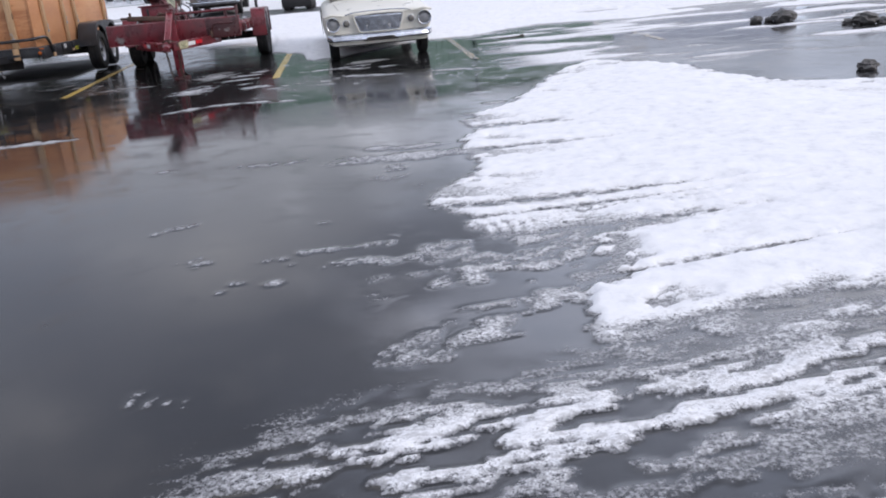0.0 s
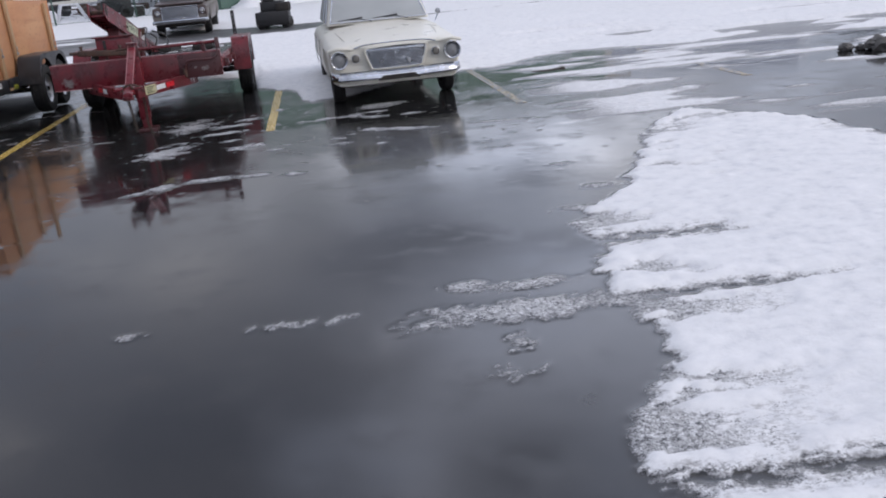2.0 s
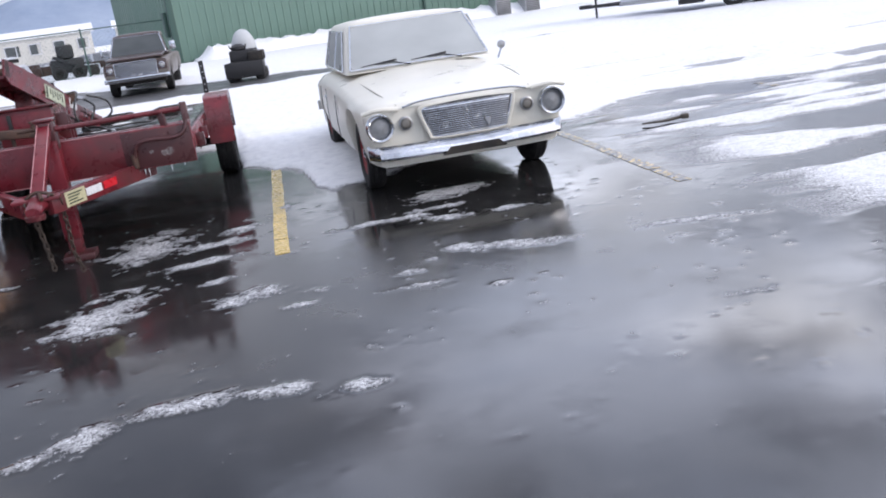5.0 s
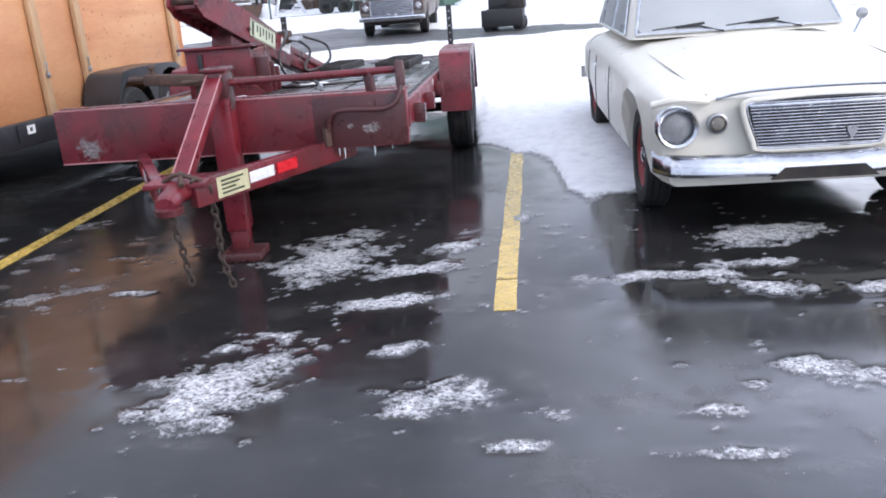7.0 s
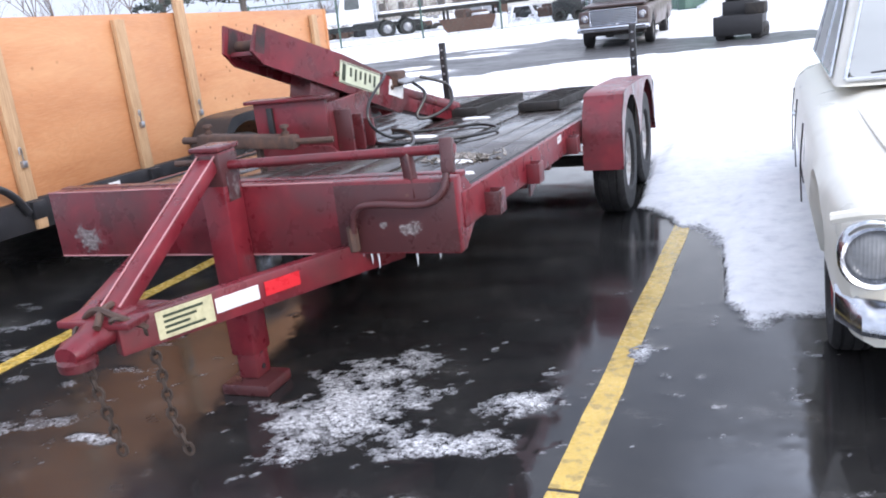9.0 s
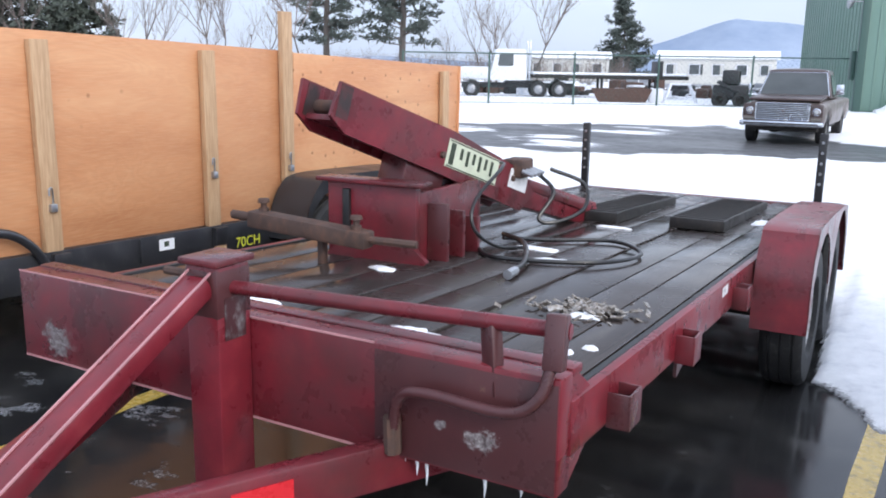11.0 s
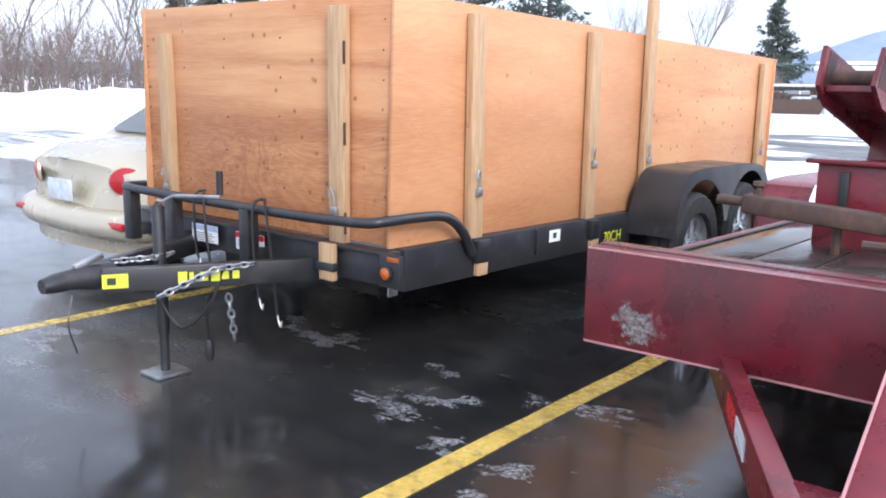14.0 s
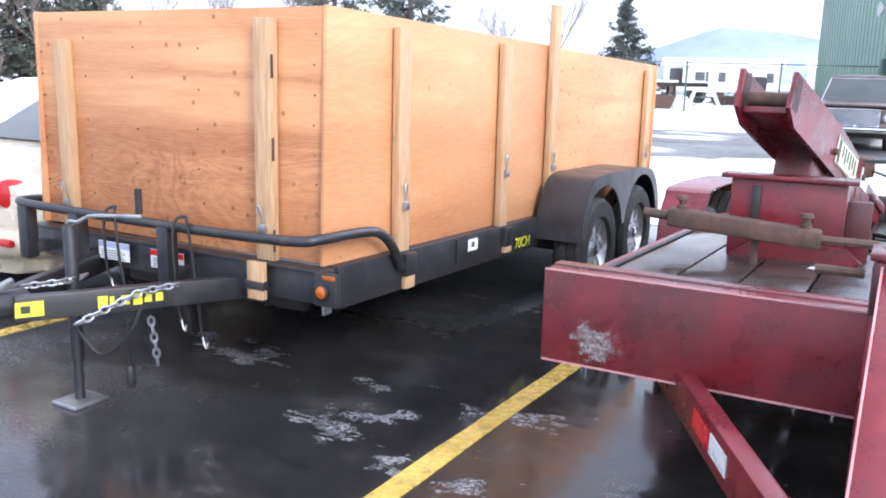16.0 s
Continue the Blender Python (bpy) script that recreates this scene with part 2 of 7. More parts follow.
def smooth(a, b, v):
    t = np.clip((v - a) / (b - a), 0, 1)
    return t * t * (3 - 2 * t)


# crusts of refrozen snow: centre x, y, half-length, half-width, slant
CRUST_STALLS = [(-0.98, 0.84, 0.31, 0.44, 0.2), (-0.5, 0.6, 0.24, 0.1, 0.2), (-0.53, 0.16, 0.3, 0.08, 0.2), (-0.3, 0.97, 0.15, 0.13, 0.2), (-1.07, -0.68, 0.27, 0.38, 0.3),
                (-0.2, -0.85, 0.26, 0.14, 0.1), (-0.42, -0.37, 0.1, 0.06, 0.3), (0.2, -0.97, 0.1, 0.06, 0.0), (0.1, -1.16, 0.1, 0.04, 0.0), (0.06, 1.5, 0.05, 0.14, 0.0)]
CRUST_CAR = [(0.82, 0.38, 0.38, 0.07, 0.0), (1.17, 0.2, 0.26, 0.09, -0.3), (1.2, 0.52, 0.26, 0.07, 0.0), (1.34, 0.98, 0.36, 0.17, 0.1), (1.66, 0.14, 0.14, 0.06, 0.0),
             (1.44, -0.75, 0.3, 0.09, -0.35), (0.73, -0.95, 0.12, 0.04, 0.1), (0.91, -0.76, 0.06, 0.04, 0.0), (1.1, -0.62, 0.09, 0.06, 0.0), (0.72, -1.21, 0.22, 0.035, 0.0)]
CRUST_LANE = [(-0.46, -2.22, 0.27, 0.07, 0.1), (-1.06, -2.45, 0.12, 0.06, 0.0), (-0.88, -2.34, 0.18, 0.1, 0.3), (0.27, -2.36, 0.12, 0.05, 0.0), (-0.02, -2.25, 0.16, 0.06, 0.0),
              (2.15, -2.23, 0.15, 0.025, -0.1), (2.5, -0.95, 0.4, 0.05, -0.2), (4.5, -0.85, 0.6, 0.08, -0.3), (-1.95, 0.39, 0.16, 0.04, 0.0),
              (2.53, -3.15, 0.1, 0.04, 0.0), (2.6, -3.95, 0.12, 0.06, 0.0), (2.27, -4.47, 0.16, 0.07, 0.0), (1.18, -1.43, 0.06, 0.035, 0.0), (-2.4, -3.7, 0.5, 0.1, 0.1)]
CRUST_PUDDLE = [(1.5, -6.06, 0.62, 0.13, -0.05), (1.66, -5.72, 0.22, 0.07, 0.0), (1.24, -5.64, 0.12, 0.08, 0.0), (0.5, -5.85, 0.15, 0.04, 0.0), (0.25, -5.82, 0.12, 0.035, 0.0),
                (-0.5, -5.7, 0.06, 0.04, 0.0), (1.3, -6.71, 0.11, 0.07, 0.0), (1.41, -6.42, 0.06, 0.09, 0.0), (-0.09, -7.48, 0.12, 0.035, 0.4), (0.85, -7.7, 0.07, 0.03, 0.0)]
CRUST_EDGE = [(1.28, -8.1, 0.1, 0.035, 0.3), (1.03, -8.24, 0.24, 0.035, 0.0), (1.08, -8.49, 0.18, 0.04, 0.0), (1.48, -8.53, 0.25, 0.055, 0.0), (0.15, -8.23, 0.11, 0.08, 0.0),
              (0.57, -8.31, 0.07, 0.03, 0.0), (0.72, -8.42, 0.04, 0.025, 0.0), (0.38, -8.73, 0.06, 0.03, 0.0), (0.6, -8.68, 0.05, 0.025, 0.0), (0.43, -8.62, 0.035, 0.025, 0.0),
              (1.73, -8.65, 0.08, 0.06, 0.0), (2.02, -8.77, 0.13, 0.13, -0.4), (1.24, -9.71, 0.14, 0.08, -0.2), (1.87, -9.32, 0.18, 0.08, 0.6), (0.24, -9.86, 0.12, 0.07, 0.0), (0.79, -10.5, 0.12, 0.06, 0.0)]


def snow_height(x, y):
    n1 = fbm(x * 1.1, y * 1.6, 3, 5, 0.6) - 0.5
    n2 = fbm(x * 6, y * 9, 11, 4, 0.6) - 0.5
    n3 = fbm(x * 26, y * 30, 23, 2) - 0.5
    wob = n1 * 0.7 + n2 * 0.35
    # broad field beside the puddle
    xb = np.interp(y, [-30, -12, -10.83, -9.54, -8.83, -8.6, -8.43, -8.1, -7.9, -7.53, -7.2, -7.0, -6.8, -6.2, -5.58, -5.4, -4.85, -4.2, -3.3, -2.1, -1.45], [0.9, 1.9, 2.1, 2.05, 2.27, 2.33, 1.86, 1.66, 1.72, 1.5, 1.62, 1.78, 1.97, 2.0, 2.0, 2.14, 2.06, 2.62, 3.12, 3.72, 4.3])
    yb = np.interp(x, [3.6, 4.4, 5.15, 5.3, 5.68, 6.4, 9, 20, 60], [-1.4, -1.4, -2.5, -3.7, -4.5, -4.85, -6, -7, -9])
    a = np.minimum(x - xb, (yb - y) * 0.8) + n1 * 0.22 + n2 * 0.2
    thick = 0.03 * smooth(0.0, 0.085, a) + 0.03 * smooth(0.4, 2.5, a)
    # tyre tracks pressed across it
    u = y - np.interp(y, [-8.1, -7.7], [0.14, -0.06]) * (x - 2.0) + 0.1 * (fbm(x * 0.7, y * 0.2, 31, 2) - 0.5)
    track = 0.0
    for c, w in ((-5.2, 0.17), (-6.1, 0.08), (-7.66, 0.1), (-7.95, 0.05), (-8.47, 0.12), (-9.15, 0.04), (-9.85, 0.07), (-10.2, 0.16), (-10.5, 0.18), (-11.1, 0.22)):
        track = np.maximum(track, np.exp(-((u - c) / w) ** 2))
    track = track * (1 - 0.8 * smooth(2.6, 4.0, x + 1.5 * fbm(x * 0.6, u * 2.5, 151, 3) - 0.75) * smooth(-9.7, -9.2, u))
    lug = fbm(x * 14, u * 34, 41, 3) - 0.5
    streak = smooth(0.56, 0.64, fbm(x * 1.3, u * 3.4, 37, 5, 0.65)) * smooth(1.6, 0.1, a)
    thick = thick * np.clip(1 - track * (0.93 + 1.7 * lug), 0, 1.1) * (1 - 0.75 * streak)
    # a lane of snow worn thin and grey between the wheel tracks
    worn = smooth(-8.75, -8.5, u) * (1 - smooth(-7.75, -7.6, u)) * (1 - smooth(2.7, 3.6, x + 1.2 * n1))
    thick = thick * (1 - 0.5 * worn * smooth(0.36, 0.56, fbm(x * 3.0, u * 8.0, 161, 5, 0.65)))
    worn = smooth(-11.6, -11.2, u) * (1 - smooth(-10.0, -9.7, u))
    thick = thick * (1 - 0.55 * worn * smooth(0.4, 0.56, fbm(x * 1.6, u * 6.0, 163, 5, 0.65)))
    # slush trodden and rutted where wheels turn, lumpy and half melted
    trod = smooth(-9.4, -9.75, u + 0.5 * n1) * smooth(1.5, 2.1, x)
    thick = thick * (1 - trod * (0.6 + 0.36 * smooth(0.42, 0.55, fbm(x * 3.6, u * 10, 171, 5, 0.66))))
    # lugged tread of one tyre
    rib = np.sin(2 * np.pi * (x / 0.078 + 2.6 * np.abs(u + 8.2))) * 0.5 + 0.5
    groove = smooth(0.55, 0.9, np.cos(2 * np.pi * (u + 8.2) / 0.095))
    tread = np.exp(-((u + 8.2) / 0.19) ** 6) * (1 - smooth(3.1, 3.7, x)) * smooth(0.38, 0.62, fbm(x * 2.2, u * 7, 131, 4)) * 0.8
    thick = thick * (1 - np.minimum(1, tread * (0.4 + 0.58 * np.maximum(smooth(0.3, 0.7, rib), groove))))
    # churned slush trailing into the puddle
    churn = np.exp(-((u + 10.36) / 0.34) ** 2) * smooth(0.1, 1.3, x) * smooth(0.52, 0.62, fbm(x * 5, u * 22, 51, 4) + 0.06)
    thick = np.maximum(thick, churn * 0.014)
    # broken crust where the field thins out into the wet
    zone = smooth(0.95, 1.6, x) * (1 - smooth(2.4, 3.0, x)) * smooth(-10.3, -9.8, y) * (1 - smooth(-8.5, -8.1, y))
    shard = smooth(0.52, 0.6, fbm(x * 5.5, u * 9, 141, 5, 0.6)) * smooth(0.42, 0.55, fbm(x * 1.5, u * 2.2, 143, 3))
    thick = thick * (1 - 0.85 * zone * smooth(0.5, 0.58, fbm(x * 3.2, u * 6, 145, 5, 0.62)) * smooth(1.6, 0.2, a))
    thick = np.maximum(thick, zone * shard * 0.0085)
    # snow lying beyond the stalls
    yfar = np.interp(x, [-60, -12, -6.2, -5, -2.6, -0.5, -0.35, 0.0, 0.28, 0.36, 0.5, 0.8, 2.6, 3.4, 5, 8, 12, 60], [9, 9, 9.3, 7.2, 6.8, 5.6, 4.0, 3.5, 3.1, 2.1, 1.75, 1.85, 3.6, 3.5, 4.6, 3.6, 3.0, 3.0])
    lane0 = np.interp(x, [-60, -14, -7.5, -4, 0, 10, 60], [8, 11, 13.8, 16.2, 16.8, 20, 30])
    lane1 = np.interp(x, [-60, -14, -12, -6.5, -3, 0, 6, 10, 60], [18, 21.5, 22.3, 26.5, 22, 20.6, 19.5, 20.4, 30.5])
    lane = np.minimum(y - lane0, lane1 - y) + n1 * 1.6
    b = np.minimum((y - yfar) * 0.8 + wob * 0.7, 1.5)
    b = np.minimum(b, 0.4 - lane * 1.2)
    thin = smooth(0.5, 0.64, fbm(x * 0.45, y * 1.3, 61, 4)) * smooth(2.5, 6, x) * (1 - smooth(8, 15, y))
    far = (0.035 * smooth(0.0, 0.3, b) + 0.05 * smooth(0.3, 2.0, b)) * (1 - 0.93 * thin)
    # mottled slush on the plain to the side
    m = smooth(0.53, 0.66, fbm(x * 0.5, y * 1.7, 71, 5) + 0.0) * smooth(2.9, 4.2, x) * smooth(-3, -1.5, y)
    far = np.maximum(far, 0.016 * m)
    left = smooth(0.56, 0.63, fbm(x * 0.35, y * 0.9, 81, 5)) * smooth(-6.3, -7.5, x) * smooth(-4, 2, y)
    far = np.maximum(far, 0.02 * left)
    # ploughed ridges at the edge of the yard
    ridge = np.exp(-((x + 27 + 0.22 * y) / 2.6) ** 2) * smooth(-30, -5, y) * (1 - smooth(24, 34, y))
    far = far + ridge * (0.75 + 0.6 * n1)
    far = far + 0.14 * smooth(-29, -34, x + 0.22 * y)
    # loose crusts
    cr = -1.0
    for cx, cy, rx, ry, sl in CRUST_STALLS + CRUST_CAR + CRUST_LANE + CRUST_PUDDLE[:3]:
        near = 1.0 - np.sqrt(((x - cx) / rx) ** 2 + ((y - cy - sl * (x - cx)) / ry) ** 2)
        cr = np.maximum(cr, near)
    crust = smooth(-0.25, 0.75, cr * 1.1 + n2 * 1.9 + n3 * 1.2 + 0.02) * (cr > -1.0) * 0.0076
    for cx, cy, rx, ry, sl in CRUST_PUDDLE[3:] + CRUST_EDGE:
        near = 1.0 - np.sqrt(((x - cx) / rx) ** 2 + ((y - cy - sl * (x - cx)) / ry) ** 2)
        crust = np.maximum(crust, smooth(0.1, 0.7, near * 0.9 + n2 * 2.8 + n3 * 3.0 + 0.02) * (near > -0.5) * 0.0062)
    # fine crumbs strewn in the wet lane
    crumb = smooth(0.68, 0.82, fbm(x * 12, y * 17, 91, 5, 0.7)) * smooth(-4.5, -0.5, y + 0.0 * x) * (1 - smooth(1.2, 2.6, y)) * smooth(-2.6, -1.4, x) * (1 - smooth(3, 5, x)) * 0.0055
    ice = smooth(0.5, 0.72, fbm(x * 6, y * 10, 101, 4, 0.65)) * smooth(0.5, 0.68, fbm(x * 1.1, y * 1.7, 103, 3)) * smooth(-6.6, -5.6, x) * (1 - smooth(-2.4, -1.2, x)) * smooth(-2.5, -0.5, y) * (1 - smooth(3.0, 4.0, y)) * 0.0036
    crumb = np.maximum(crumb, ice)
    h = np.maximum(np.maximum(thick, far), np.maximum(crust, crumb))
    rough = (n2 * 0.011 + n3 * 0.009) * smooth(0.004, 0.03, h) + n1 * 0.035 * smooth(0.03, 0.1, h)
    return np.maximum(h + rough, 0.0)


def ground_material():
    m = Nodes("wet_asphalt_and_snow")
    g = m.n.new("ShaderNodeNewGeometry")
    sep = m.n.new("ShaderNodeSeparateXYZ")
    m.l.new(g.outputs["Position"], sep.inputs[0])
    pos = m.coords(world=True)
    fine = m.noise(55, pos, 4, 0.65)
    mid = m.noise(9, pos, 5, 0.6)
    broad = m.noise(0.32, m.coords((1, 1.8, 1), world=True), 5, 0.55, 0.4)
    grain = m.noise(340, pos, 2, 0.7)
    speck = m.noise(150, pos, 3, 0.7)
    torn = m.noise(23, m.coords((1, 1.5, 1), world=True), 4, 0.65)
    wear = m.math("ADD", m.math("MULTIPLY", m.math("SUBTRACT", speck, 0.52), 1.1), m.math("MULTIPLY", m.math("SUBTRACT", torn, 0.5), 0.9))
    z = m.math("ADD", sep.outputs["Z"], m.math("MULTIPLY", m.math("ADD", wear, m.math("SUBTRACT", fine, 0.5)), m.math("MINIMUM", m.math("MULTIPLY", sep.outputs["Z"], 3.0), 0.022)))
    slush = m.maprange(z, 0.0012, 0.0032, 0, 1)
    snow = m.maprange(z, 0.0042, 0.011, 0, 1)
    asphalt = m.ramp(grain, [(0.3, (0.008, 0.008, 0.009)), (0.56, (0.02, 0.02, 0.022)), (0.78, (0.07, 0.069, 0.067))])
    asphalt = m.mix(m.maprange(broad, 0.35, 0.7, 0.25, 0.8), asphalt, (0.018, 0.0185, 0.021))
    asphalt = m.mix(m.maprange(m.noise(1.3, pos, 6, 0.65), 0.55, 0.75, 0.0, 0.35), asphalt, (0.055, 0.05, 0.045))
    drier = m.maprange(m.math("ADD", sep.outputs["Y"], m.math("MULTIPLY", m.math("SUBTRACT", broad, 0.5), 6.0)), -3.2, -0.8, 0.0, 1.0)
    film = m.ramp(m.noise(2.3, m.coords((1, 1.3, 1), world=True), 7, 0.68), [(0.38, (0.011, 0.011, 0.012)), (0.56, (0.024, 0.0235, 0.023)), (0.72, (0.075, 0.072, 0.069))])
    film = m.mix(m.maprange(grain, 0.5, 0.72, 0.0, 0.4), film, (0.075, 0.073, 0.07))
    asphalt = m.mix(m.math("MULTIPLY", drier, 0.85), asphalt, film)
    # paler ice film, with the brightness of reflected sky put into its colour
    icy_sky_sheen = m.math("MULTIPLY", m.maprange(sep.outputs["X"], -3.8, -5.4, 0.0, 1.0), m.maprange(m.noise(1.1, m.coords((1, 1.5, 1), world=True), 6, 0.62), 0.4, 0.56, 0.2, 0.85))
    icy_sky_sheen = m.math("MULTIPLY", icy_sky_sheen, m.maprange(sep.outputs["Y"], 2.2, 3.4, 1.0, 0.0))
    asphalt = m.mix(icy_sky_sheen, asphalt, m.ramp(fine, [(0.35, (0.06, 0.06, 0.063)), (0.65, (0.15, 0.152, 0.158))]))
    asphalt = m.mix(m.maprange(sep.outputs["Y"], 8.0, 12.0, 0.0, 0.8), asphalt, (0.075, 0.075, 0.078))
    slush_col = m.ramp(fine, [(0.3, (0.06, 0.06, 0.063)), (0.5, (0.17, 0.172, 0.18)), (0.7, (0.42, 0.425, 0.44))])
    snow_col = m.ramp(mid, [(0.25, (0.68, 0.695, 0.73)), (0.45, (0.82, 0.83, 0.85)), (0.7, (0.9, 0.905, 0.92))])
    grit = m.math("MULTIPLY", m.maprange(torn, 0.48, 0.64, 0.0, 0.85), m.maprange(sep.outputs["Z"], 0.008, 0.022, 0.9, 0.05))
    snow_col = m.mix(grit, snow_col, (0.24, 0.235, 0.235))
    col = m.mix(slush, asphalt, slush_col)
    col = m.mix(snow, col, snow_col)
    m.set("Base Color", col)
    damp = m.maprange(broad, 0.4, 0.66, 0.035, 0.2)
    damp = m.math("ADD", damp, m.maprange(m.noise(3.0, pos, 5, 0.6), 0.5, 0.72, 0.0, 0.14))
    damp = m.math("ADD", damp, m.math("MULTIPLY", drier, m.maprange(m.noise(1.7, pos, 6, 0.65), 0.45, 0.66, 0.0, 0.07)))
    damp = m.math("ADD", damp, m.maprange(sep.outputs["Y"], 8.0, 12.0, 0.0, 0.3))
    # asphalt kept dry under the high trailer
    dry = m.math("MULTIPLY", m.maprange(sep.outputs["X"], -5.9, -5.4, 0.0, 1.0), m.maprange(sep.outputs["X"], -3.9, -3.6, 1.0, 0.0))
    dry = m.math("MULTIPLY", dry, m.math("MULTIPLY", m.maprange(m.math("ADD", sep.outputs["Y"], mid), 2.9, 3.9, 0.0, 1.0), m.maprange(sep.outputs["Y"], 6.0, 6.5, 1.0, 0.0)))
    damp = m.math("ADD", damp, m.math("MULTIPLY", dry, 0.6))
    r1 = m.mix(slush, damp, (0.5, 0.5, 0.5))
    r2 = m.mix(snow, r1, (0.75, 0.75, 0.75))
    m.set("Roughness", r2)
    m.set("Specular IOR Level", m.mix(snow, (0.5, 0.5, 0.5), (0.2, 0.2, 0.2)))
    b1 = m.bump(grain, 0.0, 0.002)
    bump = m.n.new("ShaderNodeBump")
    bump.inputs["Distance"].default_value = 0.012
    m.l.new(m.math("ADD", fine, m.math("MULTIPLY", mid, 1.5)), bump.inputs["Height"])
    m.l.new(m.maprange(z, 0.001, 0.012, 0.006, 0.3), bump.inputs["Strength"])
    m.l.new(bump.outputs[0], m.b.inputs["Normal"])
    return m.mat


def axis_steps(parts, out_to, step):
    xs = [np.arange(a, b, s) for a, b, s in parts]
    core = np.concatenate(xs)
    lo, hi, ls, hs = [core[0]], [core[-1]], step, step
    while lo[-1] > -out_to:
        ls *= 1.12
        lo.append(lo[-1] - ls)
    while hi[-1] < out_to:
        hs *= 1.12
        hi.append(hi[-1] + hs)
    return np.concatenate([lo[:0:-1], core, hi[1:]])


def build_ground():
    xs = axis_steps([(-12, -6.4, 0.09), (-6.4, -2.6, 0.045), (-2.6, 4.4, 0.024), (4.4, 12, 0.07)], 1500, 0.12)
    ys = axis_steps([(-12.5, -3, 0.026), (-3, 2.6, 0.024), (2.6, 9, 0.05), (9, 24, 0.12)], 2500, 0.16)
    X, Y = np.meshgrid(xs, ys)
    Z = snow_height(X, Y)
    nx, ny = len(xs), len(ys)
    co = np.stack([X, Y, Z], -1).reshape(-1, 3).astype(np.float32)
    i = np.arange(nx * ny).reshape(ny, nx)
    q = np.stack([i[:-1, :-1], i[:-1, 1:], i[1:, 1:], i[1:, :-1]], -1).reshape(-1, 4).astype(np.int32)
    me = bpy.data.meshes.new("ground")
    me.vertices.add(len(co))
    me.vertices.foreach_set("co", co.ravel())
    me.loops.add(q.size)
    me.loops.foreach_set("vertex_index", q.ravel())
    me.polygons.add(len(q))
    me.polygons.foreach_set("loop_start", np.arange(0, q.size, 4, dtype=np.int32))
    me.update(calc_edges=True)
    me.polygons.foreach_set("use_smooth", np.ones(len(q), dtype=bool))
    me.materials.append(ground_material())
    return tagged(new("ground", me), "wet dark asphalt yard with puddles, slush and melting snow", "ground", kind="structure")


build_ground()


# ---- painted stall lines ----
def paint_material(name, wear):
    m = Nodes(name)
    pos = m.coords(world=True)
    worn = m.maprange(m.noise(16, pos, 6, 0.7), 0.62 - wear * 0.3, 0.7 - wear * 0.25, 0, 1)
    col = m.ramp(m.noise(4, pos, 5), [(0.3, (0.5, 0.34, 0.07)), (0.7, (0.7, 0.49, 0.13))])
    col = m.mix(m.math("MULTIPLY", worn, min(1.0, wear * 1.3)), col, (0.06, 0.058, 0.055))
    m.set("Base Color", col)
    m.set("Roughness", m.maprange(m.noise(30, pos), 0.3, 0.7, 0.14, 0.4))
    m.bump(m.noise(160, pos, 3), 0.25, 0.002)
    return m.mat


YELLOW = paint_material("yellow_line_paint", 0.36)
YELLOW_DULL = paint_material("dulled_yellow_line_paint", 0.52)
YELLOW_WORN = paint_material("worn_yellow_line_paint", 0.8)


def stall_line(x, pieces, mat, label):
    ob = thing("parking_line", label, "parking line", x, 0, 0, 0, "stall lines", "structure")
    for a, b in pieces:
        bm = bmesh.new()
        n = max(2, int((b - a) / 0.25))
        rng = random.Random(int(x * 100) + int(a * 10))
        rings = []
        for k in range(n + 1):
            y = a + (b - a) * k / n
            l, r = -0.052 + rng.uniform(-0.004, 0.004), 0.052 + rng.uniform(-0.004, 0.004)
            rings.append([(l, y, 0.0005), (r, y, 0.0005), (r, y, 0.0035), (l, y, 0.0035)])
        add_rings(bm, rings)
        part("stripe", bm, mat, ob, smooth=False)
    return ob


stall_line(-5.91, [(0.0, 5.6)], YELLOW_DULL, "worn yellow painted stall line on wet asphalt")
stall_line(-3.04, [(0.0, 5.6)], YELLOW, "yellow painted stall line on wet asphalt")
stall_line(0.0, [(0.0, 0.395), (0.415, 5.2)], YELLOW, "yellow painted stall line cut by a crack, snow over its end")
stall_line(2.98, [(0.0, 0.5), (0.53, 5.0)], YELLOW_WORN, "worn pale yellow stall line under slush")
stall_line(5.95, [(0.2, 4.0)], YELLOW_WORN, "worn pale yellow stall line under slush")
# ---- shared vehicle pieces ----
RUBBER = surface("tyre_rubber", (0.018, 0.018, 0.019), 0.75, 0, 0.4, 14, 0.3, (0.09, 0.085, 0.08), 0.25)
CHROME = surface("pitted_chrome", (0.62, 0.64, 0.68), 0.2, 1.0, 0.18, 10, 0.05, (0.3, 0.28, 0.26), 0.2)
BLACK = surface("black_plastic", (0.02, 0.02, 0.022), 0.5, 0, 0.3, 9, 0.1)
DARK = surface("shadowed_underside", (0.025, 0.023, 0.022), 0.85, 0, 0.4, 5, 0.3, (0.06, 0.05, 0.04), 0.4)
STEEL = surface("galvanised_steel", (0.42, 0.43, 0.45), 0.42, 0.9, 0.25, 16, 0.1, (0.25, 0.22, 0.2), 0.2)
SNOWY = surface("settled_snow", (0.84, 0.85, 0.88), 0.8, 0, 0.08, 12, 0.5, fine=45, spec=0.2)


